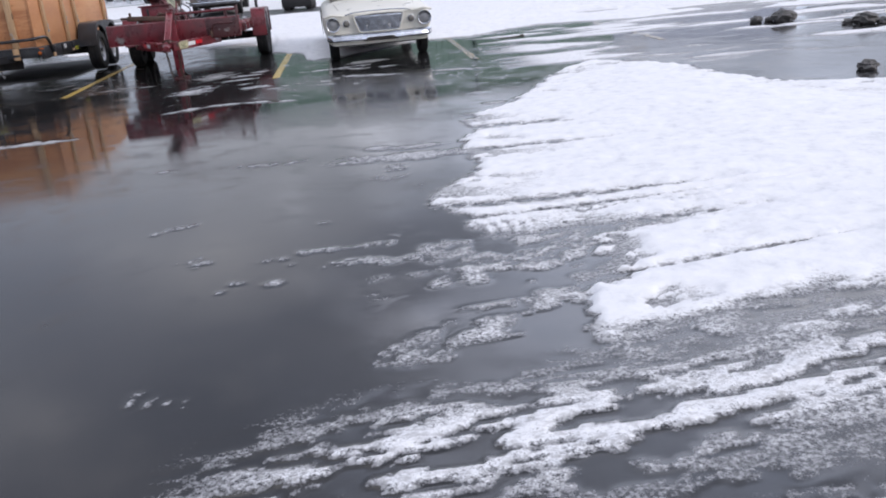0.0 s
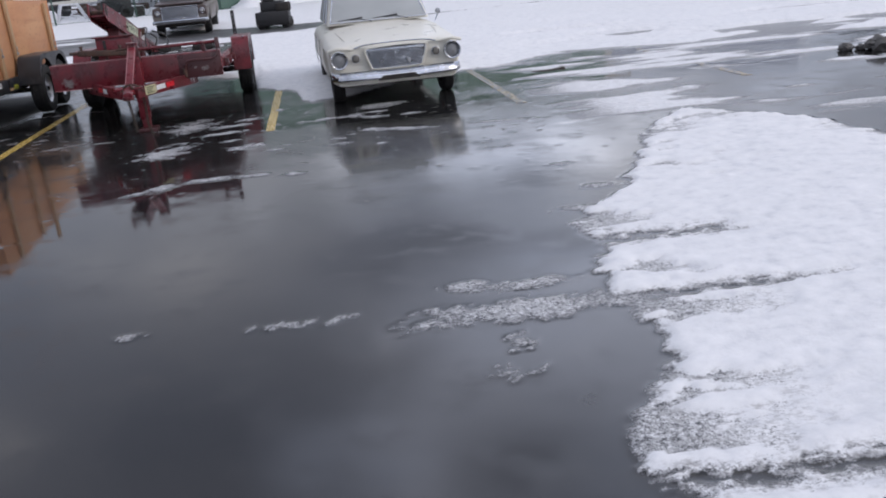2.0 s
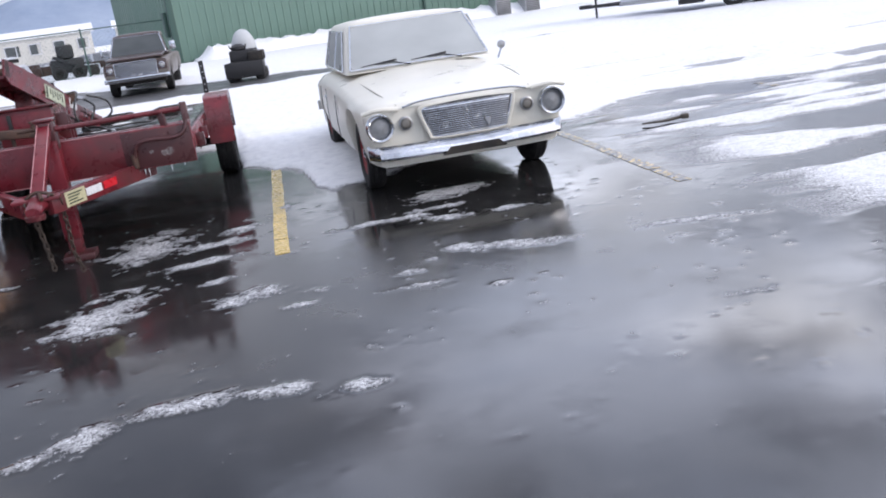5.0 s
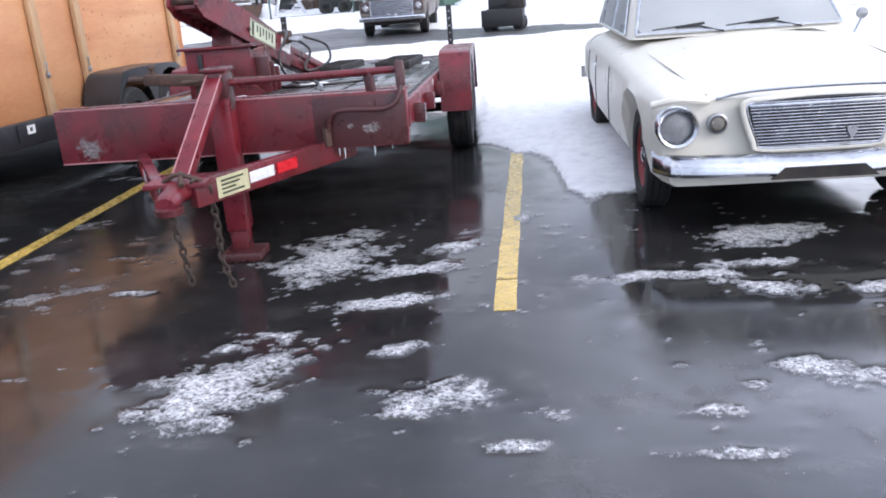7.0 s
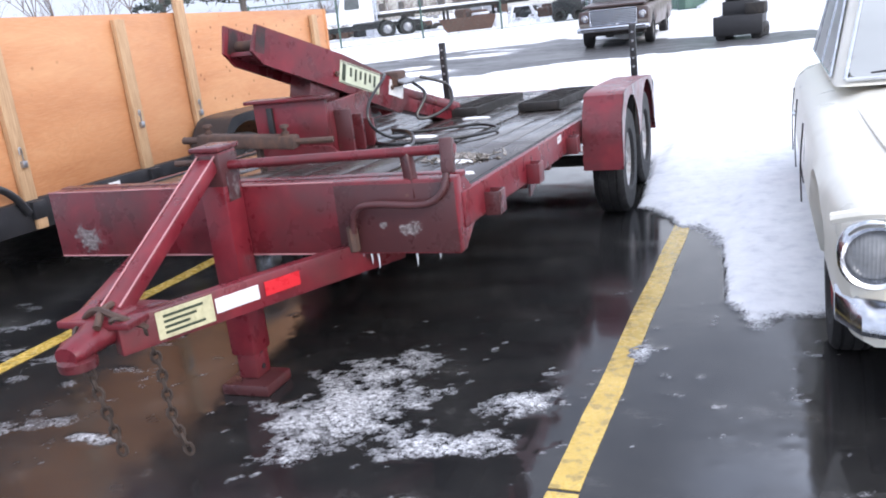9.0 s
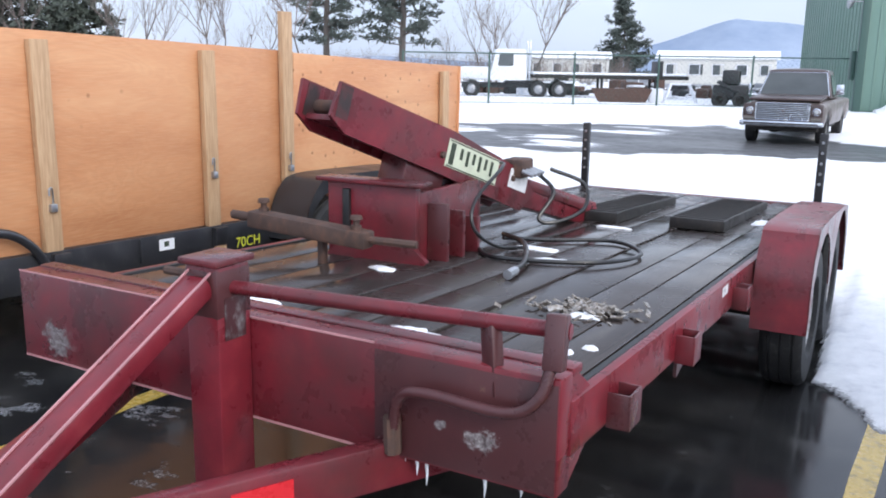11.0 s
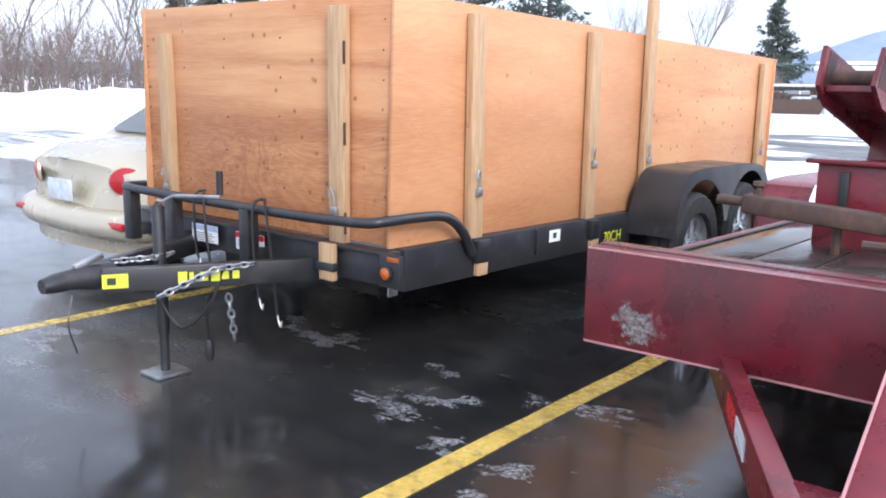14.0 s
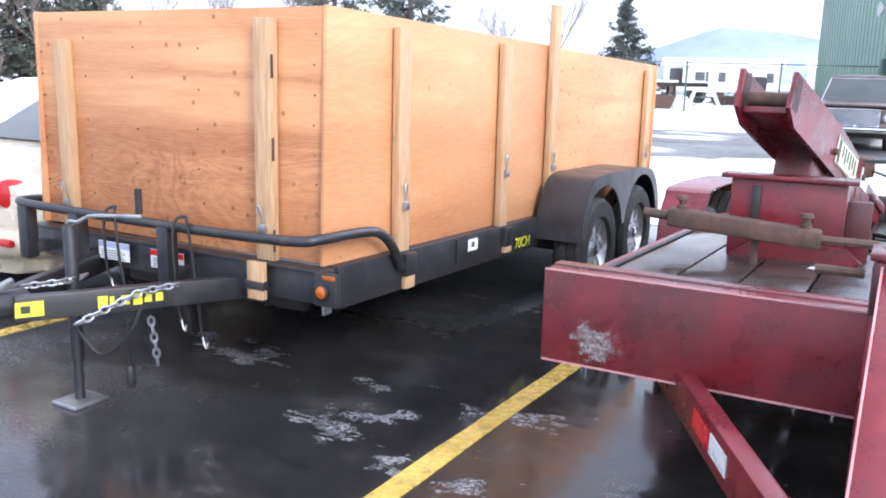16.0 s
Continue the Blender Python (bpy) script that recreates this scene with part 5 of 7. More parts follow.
def deck_snow(x, y, sx, sy, seed):
    rng = random.Random(seed)
    ob = thing("snow_patch", "thin melting snow patch on the wet plank deck", "snow", group="snow on the deck")
    SL = -0.0415
    ob.matrix_world = red.matrix_world @ Matrix.Translation((x, y, 0.80 + SL * y + 0.003)) @ Matrix.Rotation(math.atan(SL), 4, "X")
    bm = bmesh.new()
    rings = []
    k = 20
    rad = [rng.uniform(0.55, 1.1) for _ in range(k)]
    for f, z in ((1.0, 0.0), (0.9, 0.006), (0.55, 0.011), (0.2, 0.012)):
        rings.append([(sx * rad[i] * f * math.cos(2 * math.pi * i / k), sy * rad[i] * f * math.sin(2 * math.pi * i / k), z + rng.uniform(-0.002, 0.003) * (f < 1)) for i in range(k)])
    add_rings(bm, rings)
    part("crust", bm, SNOWY, ob)


for i, (x, y, sx, sy) in enumerate(((-0.32, 0.36, 0.15, 0.07), (0.13, 0.27, 0.15, 0.06), (0.36, 0.33, 0.11, 0.06), (0.71, 0.29, 0.07, 0.04), (-0.25, 1.1, 0.09, 0.04), (0.72, 0.86, 0.07, 0.05), (0.88, 0.5, 0.025, 0.02), (0.05, 2.0, 0.16, 0.05), (0.1, 3.0, 0.12, 0.03), (0.78, 3.9, 0.05, 0.2), (0.9, 0.27, 0.03, 0.025), (0.84, 0.42, 0.02, 0.016), (0.8, 0.37, 0.018, 0.014), (0.25, 1.75, 0.12, 0.04))):
    deck_snow(x, y, sx, sy, i)


def deck_litter():
    rng = random.Random(8)
    ob = thing("leaf_litter", "heap of wet leaves, crumbs and slush on the deck", "debris", kind="stuff")
    SL = -0.0415
    ob.matrix_world = red.matrix_world @ Matrix.Translation((0.72, 0.95, 0.80 + SL * 0.95 + 0.004)) @ Matrix.Rotation(math.atan(SL), 4, "X")
    bm = bmesh.new()
    for _ in range(150):
        a, r = rng.uniform(0, 6.28), abs(rng.gauss(0, 0.09))
        s = rng.uniform(0.006, 0.02)
        m = Matrix.Translation((r * math.cos(a) * 1.3, r * math.sin(a), rng.uniform(0, 0.02))) @ Euler((rng.uniform(-0.7, 0.7), rng.uniform(-0.7, 0.7), rng.uniform(0, 6))).to_matrix().to_4x4()
        add_box(bm, (-s, -s * 0.6, 0), (s, s * 0.6, s * 0.35), 0, m)
    part("litter", bm, surface("wet_litter", (0.2, 0.17, 0.14), 0.6, 0, 0.8, 40, 0.3, (0.6, 0.6, 0.6), 0.4), ob, smooth=False)


deck_litter()
# ---- plywood-sided utility trailer ----
def plywood_material(name, swirl, bands, knots, plane, figured=False):
    m = Nodes(name)
    info = m.n.new("ShaderNodeObjectInfo")
    off = m.n.new("ShaderNodeVectorMath")
    off.operation = "ADD"
    m.l.new(m.tc.outputs["Object"], off.inputs[0])
    sc = m.n.new("ShaderNodeVectorMath")
    sc.operation = "SCALE"
    sc.inputs[0].default_value = (7.0, 5.0, 3.0)
    m.l.new(info.outputs["Random"], sc.inputs["Scale"])
    m.l.new(sc.outputs[0], off.inputs[1])
    v = off.outputs[0]

    def stretch(s):
        mp = m.n.new("ShaderNodeMapping")
        mp.inputs["Scale"].default_value = s
        m.l.new(v, mp.inputs["Vector"])
        return mp.outputs[0]

    flow = m.noise(1.0, stretch((0.9, 0.9, 2.6)), 4, 0.5, 0.6 + 1.2 * swirl)
    rings = m.math("FRACT", m.math("MULTIPLY", flow, 13.0 if figured else 21.0))
    rings = m.maprange(m.math("ABSOLUTE", m.math("SUBTRACT", rings, 0.5)), 0.0, 0.5, 0.0, 1.0)
    cath = m.maprange(m.noise(0.8, stretch((1, 1, 1.6)), 3), 0.46, 0.58, 0.08, swirl)
    if figured:
        # two veneers: a plain one above, a strongly figured one below
        own = m.n.new("ShaderNodeSeparateXYZ")
        m.l.new(m.tc.outputs["Object"], own.inputs[0])
        low = m.maprange(m.math("ADD", own.outputs["Z"], m.math("MULTIPLY", m.noise(3.0, None, 3), 0.12)), 1.2, 1.3, 1.0, 0.06)
        cath = m.math("MULTIPLY", low, m.maprange(m.noise(1.3, stretch((1, 1, 1.4)), 3), 0.34, 0.56, 0.15, 0.8))
    grain = m.noise(3.0, stretch((3, 3, 60)), 4, 0.6)
    tone = m.noise(1.1, stretch((0.7, 0.7, 2.2)), 5, 0.55)
    col = m.ramp(tone, [(0.3, (0.44, 0.185, 0.078)), (0.5, (0.55, 0.255, 0.116)), (0.68, (0.62, 0.33, 0.165))])
    band = m.noise(1.0, stretch((0.35, 0.35, 6.5)), 5, 0.6, 0.3)
    col = m.mix(m.maprange(band, 0.56 - 0.14 * bands, 0.7 - 0.08 * bands, 0.0, bands), col, (0.36, 0.135, 0.055))
    col = m.mix(m.math("MULTIPLY", rings, cath), col, (0.28, 0.1, 0.038))
    col = m.mix(m.maprange(grain, 0.45, 0.7, 0, 0.35), col, (0.62, 0.38, 0.21))
    vo = m.n.new("ShaderNodeTexVoronoi")
    vo.inputs["Scale"].default_value, vo.inputs["Randomness"].default_value = 5.6, 1.0
    vo.voronoi_dimensions = "2D"
    sp, cb = m.n.new("ShaderNodeSeparateXYZ"), m.n.new("ShaderNodeCombineXYZ")
    m.l.new(v, sp.inputs[0])
    m.l.new(sp.outputs[plane], cb.inputs["X"])
    m.l.new(sp.outputs["Z"], cb.inputs["Y"])
    m.l.new(cb.outputs[0], vo.inputs["Vector"])
    knot = m.maprange(vo.outputs["Distance"], 0.03, 0.085, 0.8, 0.0)
    few = m.maprange(m.noise(1.2, stretch((1, 1, 1)), 2), 0.62 - knots, 0.68 - knots, 0.0, 1.0)
    col = m.mix(m.math("MULTIPLY", knot, few), col, (0.2, 0.075, 0.025))
    m.set("Base Color", col)
    m.set("Roughness", m.maprange(tone, 0.3, 0.7, 0.5, 0.68))
    m.bump(grain, 0.12, 0.002)
    return m.mat


def timber_material():
    m = Nodes("weathered_pine_slat")
    info = m.n.new("ShaderNodeObjectInfo")
    grain = m.noise(6, m.coords((14, 14, 0.8)), 6, 0.6, 0.3)
    col = m.ramp(grain, [(0.3, (0.34, 0.2, 0.105)), (0.55, (0.5, 0.33, 0.19)), (0.75, (0.6, 0.43, 0.27))])
    col = m.mix(m.math("MULTIPLY", info.outputs["Random"], 0.4), col, (0.4, 0.24, 0.12))
    col = m.mix(m.maprange(m.noise(9, None, 6, 0.7), 0.66, 0.72, 0, 0.6), col, (0.16, 0.09, 0.05))
    m.set("Base Color", col)
    m.set("Roughness", 0.7)
    m.bump(grain, 0.25, 0.003)
    return m.mat


PLY_FRONT, PLY, PLY_KNOTTY = plywood_material("orange_plywood_swirled", 1.0, 0.8, 0.1, "X", True), plywood_material("orange_plywood", 0.16, 0.3, 0.04, "Y"), plywood_material("orange_plywood_knotty", 0.2, 0.4, 0.26, "Y")
TIMBER = timber_material()
TRAILER_BLACK = surface("charcoal_trailer_paint", (0.022, 0.023, 0.027), 0.38, 0, 0.25, 6, 0.06, (0.1, 0.095, 0.09), 0.2)
YELLOW_DECAL = surface("yellow_decal", (0.66, 0.66, 0.06), 0.4, 0, 0.08, 20, 0.0)
WHITE_DECAL = surface("white_decal", (0.75, 0.76, 0.78), 0.4, 0, 0.06, 20, 0.0)
CORD = surface("black_rubber_cord", (0.012, 0.012, 0.013), 0.55, 0, 0.3, 30, 0.1)


def slat(parent, p, q, flat, hook=0.0, hinge=False):
    """A 2x4 from p to q; flat is the way its broad face looks."""
    p, q = Vector(p), Vector(q)
    w = (0.1, 0.04) if abs(flat[1]) > 0 else (0.04, 0.1)
    bm = bmesh.new()
    add_box(bm, (p.x - w[0] / 2, p.y - w[1] / 2, p.z), (p.x + w[0] / 2, p.y + w[1] / 2, q.z), 0.004)
    bmesh.ops.transform(bm, matrix=Matrix.Translation(p) @ Matrix.Shear("XY", 4, ((q.x - p.x) / (q.z - p.z), (q.y - p.y) / (q.z - p.z))) @ Matrix.Translation(-p), verts=bm.verts)
    s = part("slat", bm, TIMBER, parent, "weathered softwood upright")
    f = Vector((flat[0], flat[1], 0)) * 0.026
    side = Vector((flat[1], -flat[0], 0)) * 0.02
    if hook:
        c = Vector((p.x, p.y, hook)) + f
        part("hook", tube(bend([c + side * -0.2 + Vector((0, 0, -0.065)), c + Vector((0, 0, -0.01)) + f * 0.3, c + side * 0.4 + Vector((0, 0, 0.03)) + f * 0.6, c + side * 1.1 + Vector((0, 0, 0.028)) + f * 0.6, c + side * 1.2 + f * 0.6 + Vector((0, 0, -0.005))], 5), 0.0045, 6), STEEL, s)
        part("eye_plate", box(c - Vector((0.018, 0.018, 0.09)), c + Vector((0.018, 0.018, -0.05)), 0.004), STEEL, s)
    if hinge:
        for z in (0.75, 1.15, 1.5):
            part("hinge", box((p.x + 0.05, p.y - 0.023, z - 0.05), (p.x + 0.055, p.y - 0.008, z + 0.05), 0.002), RUST, s)
    return s


def utility_trailer():
    SLB = -0.029
    t = thing("utility_trailer", "black utility trailer with tall orange plywood sides", "trailer", -4.635, 1.29, 0, 1.2)
    WH, LN = 0.955, 4.68
    zs = lambda y: SLB * y
    tilt = Matrix.Rotation(math.atan(SLB), 4, "X")
    # steel frame
    fr = part("front_channel", box((-WH - 0.03, -0.03, 0.505), (WH + 0.03, 0.03, 0.66), 0.006), TRAILER_BLACK, t)
    part("channel_lip", box((-WH - 0.03, -0.055, 0.645), (WH + 0.03, -0.03, 0.66), 0.003), TRAILER_BLACK, fr)
    for s in (-1, 1):
        part("side_rail", box((s * (WH + 0.0) - 0.035, 0.03, 0.475), (s * WH + 0.035, LN, 0.665), 0.006, tilt), TRAILER_BLACK, t)
        part("rail_rib", box((s * (WH + 0.035), 1.06, 0.52), (s * (WH + 0.05), 1.072, 0.655), 0.002, tilt), TRAILER_BLACK, t)
        for y, z in ((0.515, 0.482), (1.61, 0.505), (4.37, 0.505)):
            part("stake_pocket", box((s * (WH + 0.035), y, 0.545), (s * (WH + 0.072), y + 0.1, 0.655), 0.005, tilt), TRAILER_BLACK, t)
            part("slat_foot", box((s * (WH + 0.036), y + 0.012, z), (s * (WH + 0.066), y + 0.09, 0.546), 0.004, tilt), TIMBER, t, "sawn lower end of an upright")
    part("rear_channel", box((-WH, LN, 0.5), (WH, LN + 0.05, 0.66), 0.006, tilt), TRAILER_BLACK, t)
    part("deck", box((-WH + 0.04, 0.03, 0.6), (WH - 0.04, LN, 0.645), 0.004, tilt), PLANK, t)
    for y in (1.0, 2.0, 3.0, 4.0):
        part("cross_member", box((-WH + 0.04, y, 0.5), (WH - 0.04, y + 0.05, 0.6), 0.004, tilt), TRAILER_BLACK, t)
    # plywood sheets
    th = 0.018
    part("plywood_front", box((-WH, 0.04, 0.665), (WH - 0.036, 0.04 + th, 1.745), 0.002), PLY_FRONT, t, "front plywood sheet with swirling grain and knots")
    for s in (-1, 1):
        for a, b, dz in ((-0.014, 2.42, 0.0), (2.424, LN, -0.008)):
            x = s * (WH - 0.035)
            part("plywood_side", box((x, a, 0.665), (x + s * th, b, 1.75 + dz), 0.002, tilt), PLY_KNOTTY if a > 2 else PLY, t, "side plywood sheet with scattered knots")
    part("plywood_back", box((-WH, LN - th, 0.665), (WH, LN, 1.74), 0.002, tilt), PLY, t)
    # nail heads
    rng = random.Random(12)
    for k in range(8):
        part("nail_head", lathe([(0.0045, 0), (0.004, 0.003), (0, 0.003)], pose(WH - 0.08 + rng.uniform(-0.01, 0.01), 0.039, 0.76 + 0.125 * k, 90), 6), RUST, t)
    for x0 in (-0.56, -0.22, 0.2):
        for k in range(5):
            part("nail_head", lathe([(0.005, 0), (0.004, 0.003), (0, 0.003)], pose(x0 + rng.uniform(-0.015, 0.015), 0.039, 0.84 + 0.19 * k + rng.uniform(-0.03, 0.03), 90), 6), RUST, t)
    for k in range(8):
        part("nail_head", lathe([(0.006, 0), (0.005, 0.003), (0, 0.003)], pose(-WH + 0.05, 0.039, 0.78 + 0.11 * k, 90), 6), RUST, t)
    # lower end of one upright, strapped to the front channel
    ft = part("slat_foot", box((0.59, -0.09, 0.495), (0.68, -0.059, 0.664), 0.004), TIMBER, t, "sawn lower end of an upright")
    part("strap", box((0.578, -0.094, 0.54), (0.687, -0.0585, 0.578), 0.003), TRAILER_BLACK, ft)
    # uprights
    slat(t, (-0.71, 0.02, 0.56), (-0.71, 0.02, 1.61), (0, -1), 0.86)
    slat(t, (0.63, 0.005, 0.52), (0.635, 0.005, 1.7), (0, -1), 0.87, True)
    x = WH + 0.012
    for y, a, b, hk in ((0.565, 0.53, 1.69, 0.94), (1.66, 0.5, 1.665, 1.0), (2.36, 0.79, 1.93, 0.98), (4.42, 0.72, 1.56, 0.92)):
        slat(t, (x, y, a + zs(y) * 0.3), (x, y + 0.0, b), (1, 0), hk)
    slat(t, (-x, 1.2, 0.5), (-x, 1.2, 1.68), (-1, 0))
    slat(t, (-x, 3.4, 0.75), (-x, 3.4, 1.6), (-1, 0))
    # bent guard rail round the nose
    rail = part("guard_rail", tube(bend([(-WH - 0.02, 0.2, 0.765), (-WH - 0.02, -0.02, 0.785), (-WH + 0.06, -0.13, 0.785), (-0.3, -0.135, 0.78), (0.4, -0.135, 0.78), (WH - 0.08, -0.13, 0.79), (WH + 0.03, -0.06, 0.8), (WH + 0.055, 0.12, 0.8), (WH + 0.06, 0.3, 0.78), (WH + 0.06, 0.42, 0.7), (WH + 0.06, 0.5, 0.58)], 8), 0.023, 10), TRAILER_BLACK, t, "bent charcoal tube rail round the nose")
    for px, pz in ((-0.48, 0.775), (0.14, 0.775), (-0.88, 0.775)):
        part("rail_post", box((px - 0.035, -0.16, 0.5), (px + 0.035, -0.09, pz), 0.008), TRAILER_BLACK, rail)
        part("post_tie", box((px - 0.035, -0.1, 0.52), (px + 0.035, -0.02, 0.58), 0.004), TRAILER_BLACK, rail)
    # tongue
    for s in (-1, 1):
        tr = part("tongue_channel", beam((s * 0.52, 0.1, 0.51), (s * 0.055, -0.84, 0.53), 0.05, 0.105, 0.006), TRAILER_BLACK, t)
        if s > 0:
            d = Vector((0.52 - 0.055, 0.94, -0.02)).normalized()
            nrm = Vector((d.y, -d.x, 0)).normalized() * 0.027
            base = Vector((0.055, -0.84, 0.53)) + nrm
            part("hitch_sticker", beam(base + d * 0.0, base + d * 0.105, 0.003, 0.062, 0), YELLOW_DECAL, tr, smooth=False)
            part("sticker_mark", beam(base + d * 0.02 + nrm * 0.08, base + d * 0.055 + nrm * 0.08, 0.002, 0.03, 0), INK, tr, smooth=False)
            for k, (w, h) in enumerate(((0.062, 0.075), (0.03, 0.06), (0.055, 0.06), (0.062, 0.075), (0.05, 0.055), (0.05, 0.055))):
                a = 0.31 + 0.047 * k
                part("name_decal", beam(base + d * a + nrm * 0.06, base + d * (a + w * 0.62) + nrm * 0.06, 0.002, h * 0.68, 0), YELLOW_DECAL, tr, smooth=False)
    rings = []
    for y, w, h, z in ((-0.76, 0.07, 0.055, 0.54), (-0.86, 0.065, 0.055, 0.54), (-0.93, 0.045, 0.045, 0.545), (-1.02, 0.05, 0.04, 0.54), (-1.07, 0.035, 0.03, 0.535)):
        rings.append([(w * math.cos(a), y, z + h * math.sin(a)) for a in (2 * math.pi * k / 14 for k in range(14))])
    bm = bmesh.new()
    add_rings(bm, rings)
    cp = part("coupler", bm, TRAILER_BLACK, t, "black pressed-steel ball coupler")
    part("latch", beam((0, -0.93, 0.59), (0.0, -0.8, 0.63), 0.03, 0.03), STEEL, cp)
    # drop-leg jack
    jk = part("jack_tube", lathe([(0.027, 0.2), (0.029, 0.22), (0.029, 0.8), (0.024, 0.81), (0, 0.81)], pose(-0.05, -0.49, 0), 16), TRAILER_BLACK, t, "charcoal drop-leg jack")
    part("jack_leg", lathe([(0.022, 0.02), (0.022, 0.5)], pose(-0.05, -0.49, 0), 14), TRAILER_BLACK, jk)
    part("jack_foot", box((-0.13, -0.58, 0.0), (0.03, -0.4, 0.02), 0.006), STEEL, jk)
    part("jack_crank", tube(bend([(-0.05, -0.5, 0.82), (0.02, -0.53, 0.84), (0.06, -0.53, 0.84), (0.1, -0.52, 0.86), (0.14, -0.5, 0.87), (0.3, -0.4, 0.87)], 5), 0.008, 6), STEEL, jk)
    part("crank_grip", tube([(0.19, -0.32, 0.86), (0.19, -0.32, 0.97)], 0.016, 8), BLACK, jk)
    # safety chain, wiring, plug
    part("safety_chain", chain_links([(0.17, -0.65, 0.44), (0.25, -0.55, 0.5), (0.33, -0.45, 0.56), (0.38, -0.28, 0.565)], 0.006, 0.045), STEEL, t)
    part("safety_chain", chain_links([(-0.1, -0.7, 0.57), (-0.02, -0.55, 0.575), (-0.05, -0.42, 0.575)], 0.006, 0.045), STEEL, t)
    part("safety_chain", chain_links([(0.28, -0.36, 0.42), (0.29, -0.35, 0.3), (0.29, -0.34, 0.2)], 0.006, 0.045), STEEL, t)
    part("wiring", tube(bend([(0.3, -0.4, 0.54), (0.26, -0.45, 0.38), (0.15, -0.52, 0.27), (0.06, -0.58, 0.4)], 6), 0.008, 6), HOSE, t)
    part("wiring", tube(bend([(0.24, -0.44, 0.42), (0.22, -0.44, 0.3), (0.22, -0.43, 0.2)], 5), 0.008, 6), HOSE, t)
    part("plug", lathe([(0.014, 0.0), (0.022, 0.02), (0.022, 0.08), (0.016, 0.1), (0, 0.1)], pose(0.22, -0.43, 0.11), 12), BLACK, t)
    part("breakaway_cord", tube(bend([(-0.03, -0.93, 0.47), (0.0, -0.97, 0.35), (0.0, -0.94, 0.22)], 5), 0.004, 5), HOSE, t)
    # stickers on the front channel, amber markers, numbers
    for x0, x1 in ((-0.42, -0.2), (-0.05, 0.17)):
        st = part("notice_sticker", box((x0, -0.0585, 0.545), (x1, -0.0565, 0.635), 0), WHITE_DECAL, fr, smooth=False)
        part("red_band", box((x0, -0.0595, 0.605), (x1, -0.0588, 0.632), 0), TAPE_RED if x0 > -0.2 else surface("blue_band", (0.35, 0.42, 0.6)), st, smooth=False)
        for k in range(4):
            part("print_bar", box((x0 + 0.015, -0.0592, 0.552 + 0.012 * k), (x1 - 0.03 - 0.02 * (k % 2), -0.0587, 0.556 + 0.012 * k), 0), INK, st, smooth=False)
    st = part("size_sticker", box((WH + 0.036, 1.2, 0.57), (WH + 0.038, 1.31, 0.635), 0, tilt), WHITE_DECAL, t, smooth=False)
    part("print_bar", box((WH + 0.0385, 1.235, 0.59), (WH + 0.039, 1.27, 0.62), 0, tilt), INK, st, smooth=False)
    ml = part("marker_light", lathe([(0.027, -0.01), (0.027, 0.012), (0.016, 0.02), (0, 0.022)], pose(WH + 0.03, -0.066, 0.575, 90), 16), LENS_AMBER, t, "round amber marker lamp")
    part("marker_bezel", lathe([(0.034, -0.01), (0.036, 0.008), (0.029, 0.012)], pose(WH + 0.03, -0.066, 0.575, 90), 16), BLACK, ml)
    part("lamp_bracket", box((WH - 0.02, -0.058, 0.51), (WH + 0.1, -0.03, 0.655), 0.004), TRAILER_BLACK, t)
    part("reflector", box((WH + 0.03, -0.0625, 0.628), (WH + 0.095, -0.0585, 0.648), 0.001), LENS_AMBER, t)
    part("corner_tab", box((WH + 0.0, -0.03, 0.46), (WH + 0.012, 0.03, 0.53), 0.004), STEEL, t)
    me = text_mesh("70CH", 0.092, 0.0008)
    me.materials.append(YELLOW_DECAL)
    num = new("number_decal", me)
    num.parent = t
    num.matrix_local = tilt @ Matrix.Translation((WH + 0.0362, 1.92, 0.53)) @ Matrix(((0, 0, 1, 0), (1, 0, 0, 0), (0, 1, 0, 0), (0, 0, 0, 1)))
    # elastic cords slung over the rail
    for x, dz, mid in ((-0.2, 0.42, 0.07), (0.26, 0.3, 0.1)):
        part("bungee_cord", tube(bend([(x, -0.17, dz + 0.06), (x - 0.02, -0.175, 0.55), (x - 0.025, -0.172, 0.79), (x + 0.01, -0.135, 0.832), (x + mid * 0.5, -0.16, 0.8), (x + mid, -0.175, 0.6), (x + mid + 0.03, -0.17, dz)], 6), 0.0068, 6), CORD, t)
        for hx, hz in ((x, dz + 0.06), (x + mid + 0.03, dz)):
            part("cord_hook", tube(bend([(hx, -0.17, hz + 0.01), (hx + 0.01, -0.17, hz - 0.03), (hx + 0.025, -0.17, hz - 0.05), (hx + 0.03, -0.17, hz - 0.02)], 4), 0.005, 5), STEEL, t)
    # tandem wheels and scalloped mudguards
    rim = surface("silver_spoke_rim", (0.55, 0.56, 0.58), 0.35, 0.85, 0.15, 14, 0.05, (0.25, 0.23, 0.22), 0.15)
    for s in (-1, 1):
        ws = (2.52, 3.34)
        for y in ws:
            wheel(t, s * (WH + 0.235), y, 0.36, 0.352, 0.2, 0.215, s, rim, 8, CHROME)
            part("axle", tube([(0, y, 0.36), (s * (WH + 0.12), y, 0.36)], 0.035, 10), DARK, t)
        x0, x1 = s * (WH + 0.03), s * (WH + 0.345)
        line = bend([(0, y, z) for y, z in ((2.13, 0.47), (2.165, 0.66), (2.27, 0.815), (2.42, 0.868), (2.9, 0.862), (3.4, 0.845), (3.62, 0.79), (3.77, 0.62), (3.82, 0.42))], 4)
        rings = []
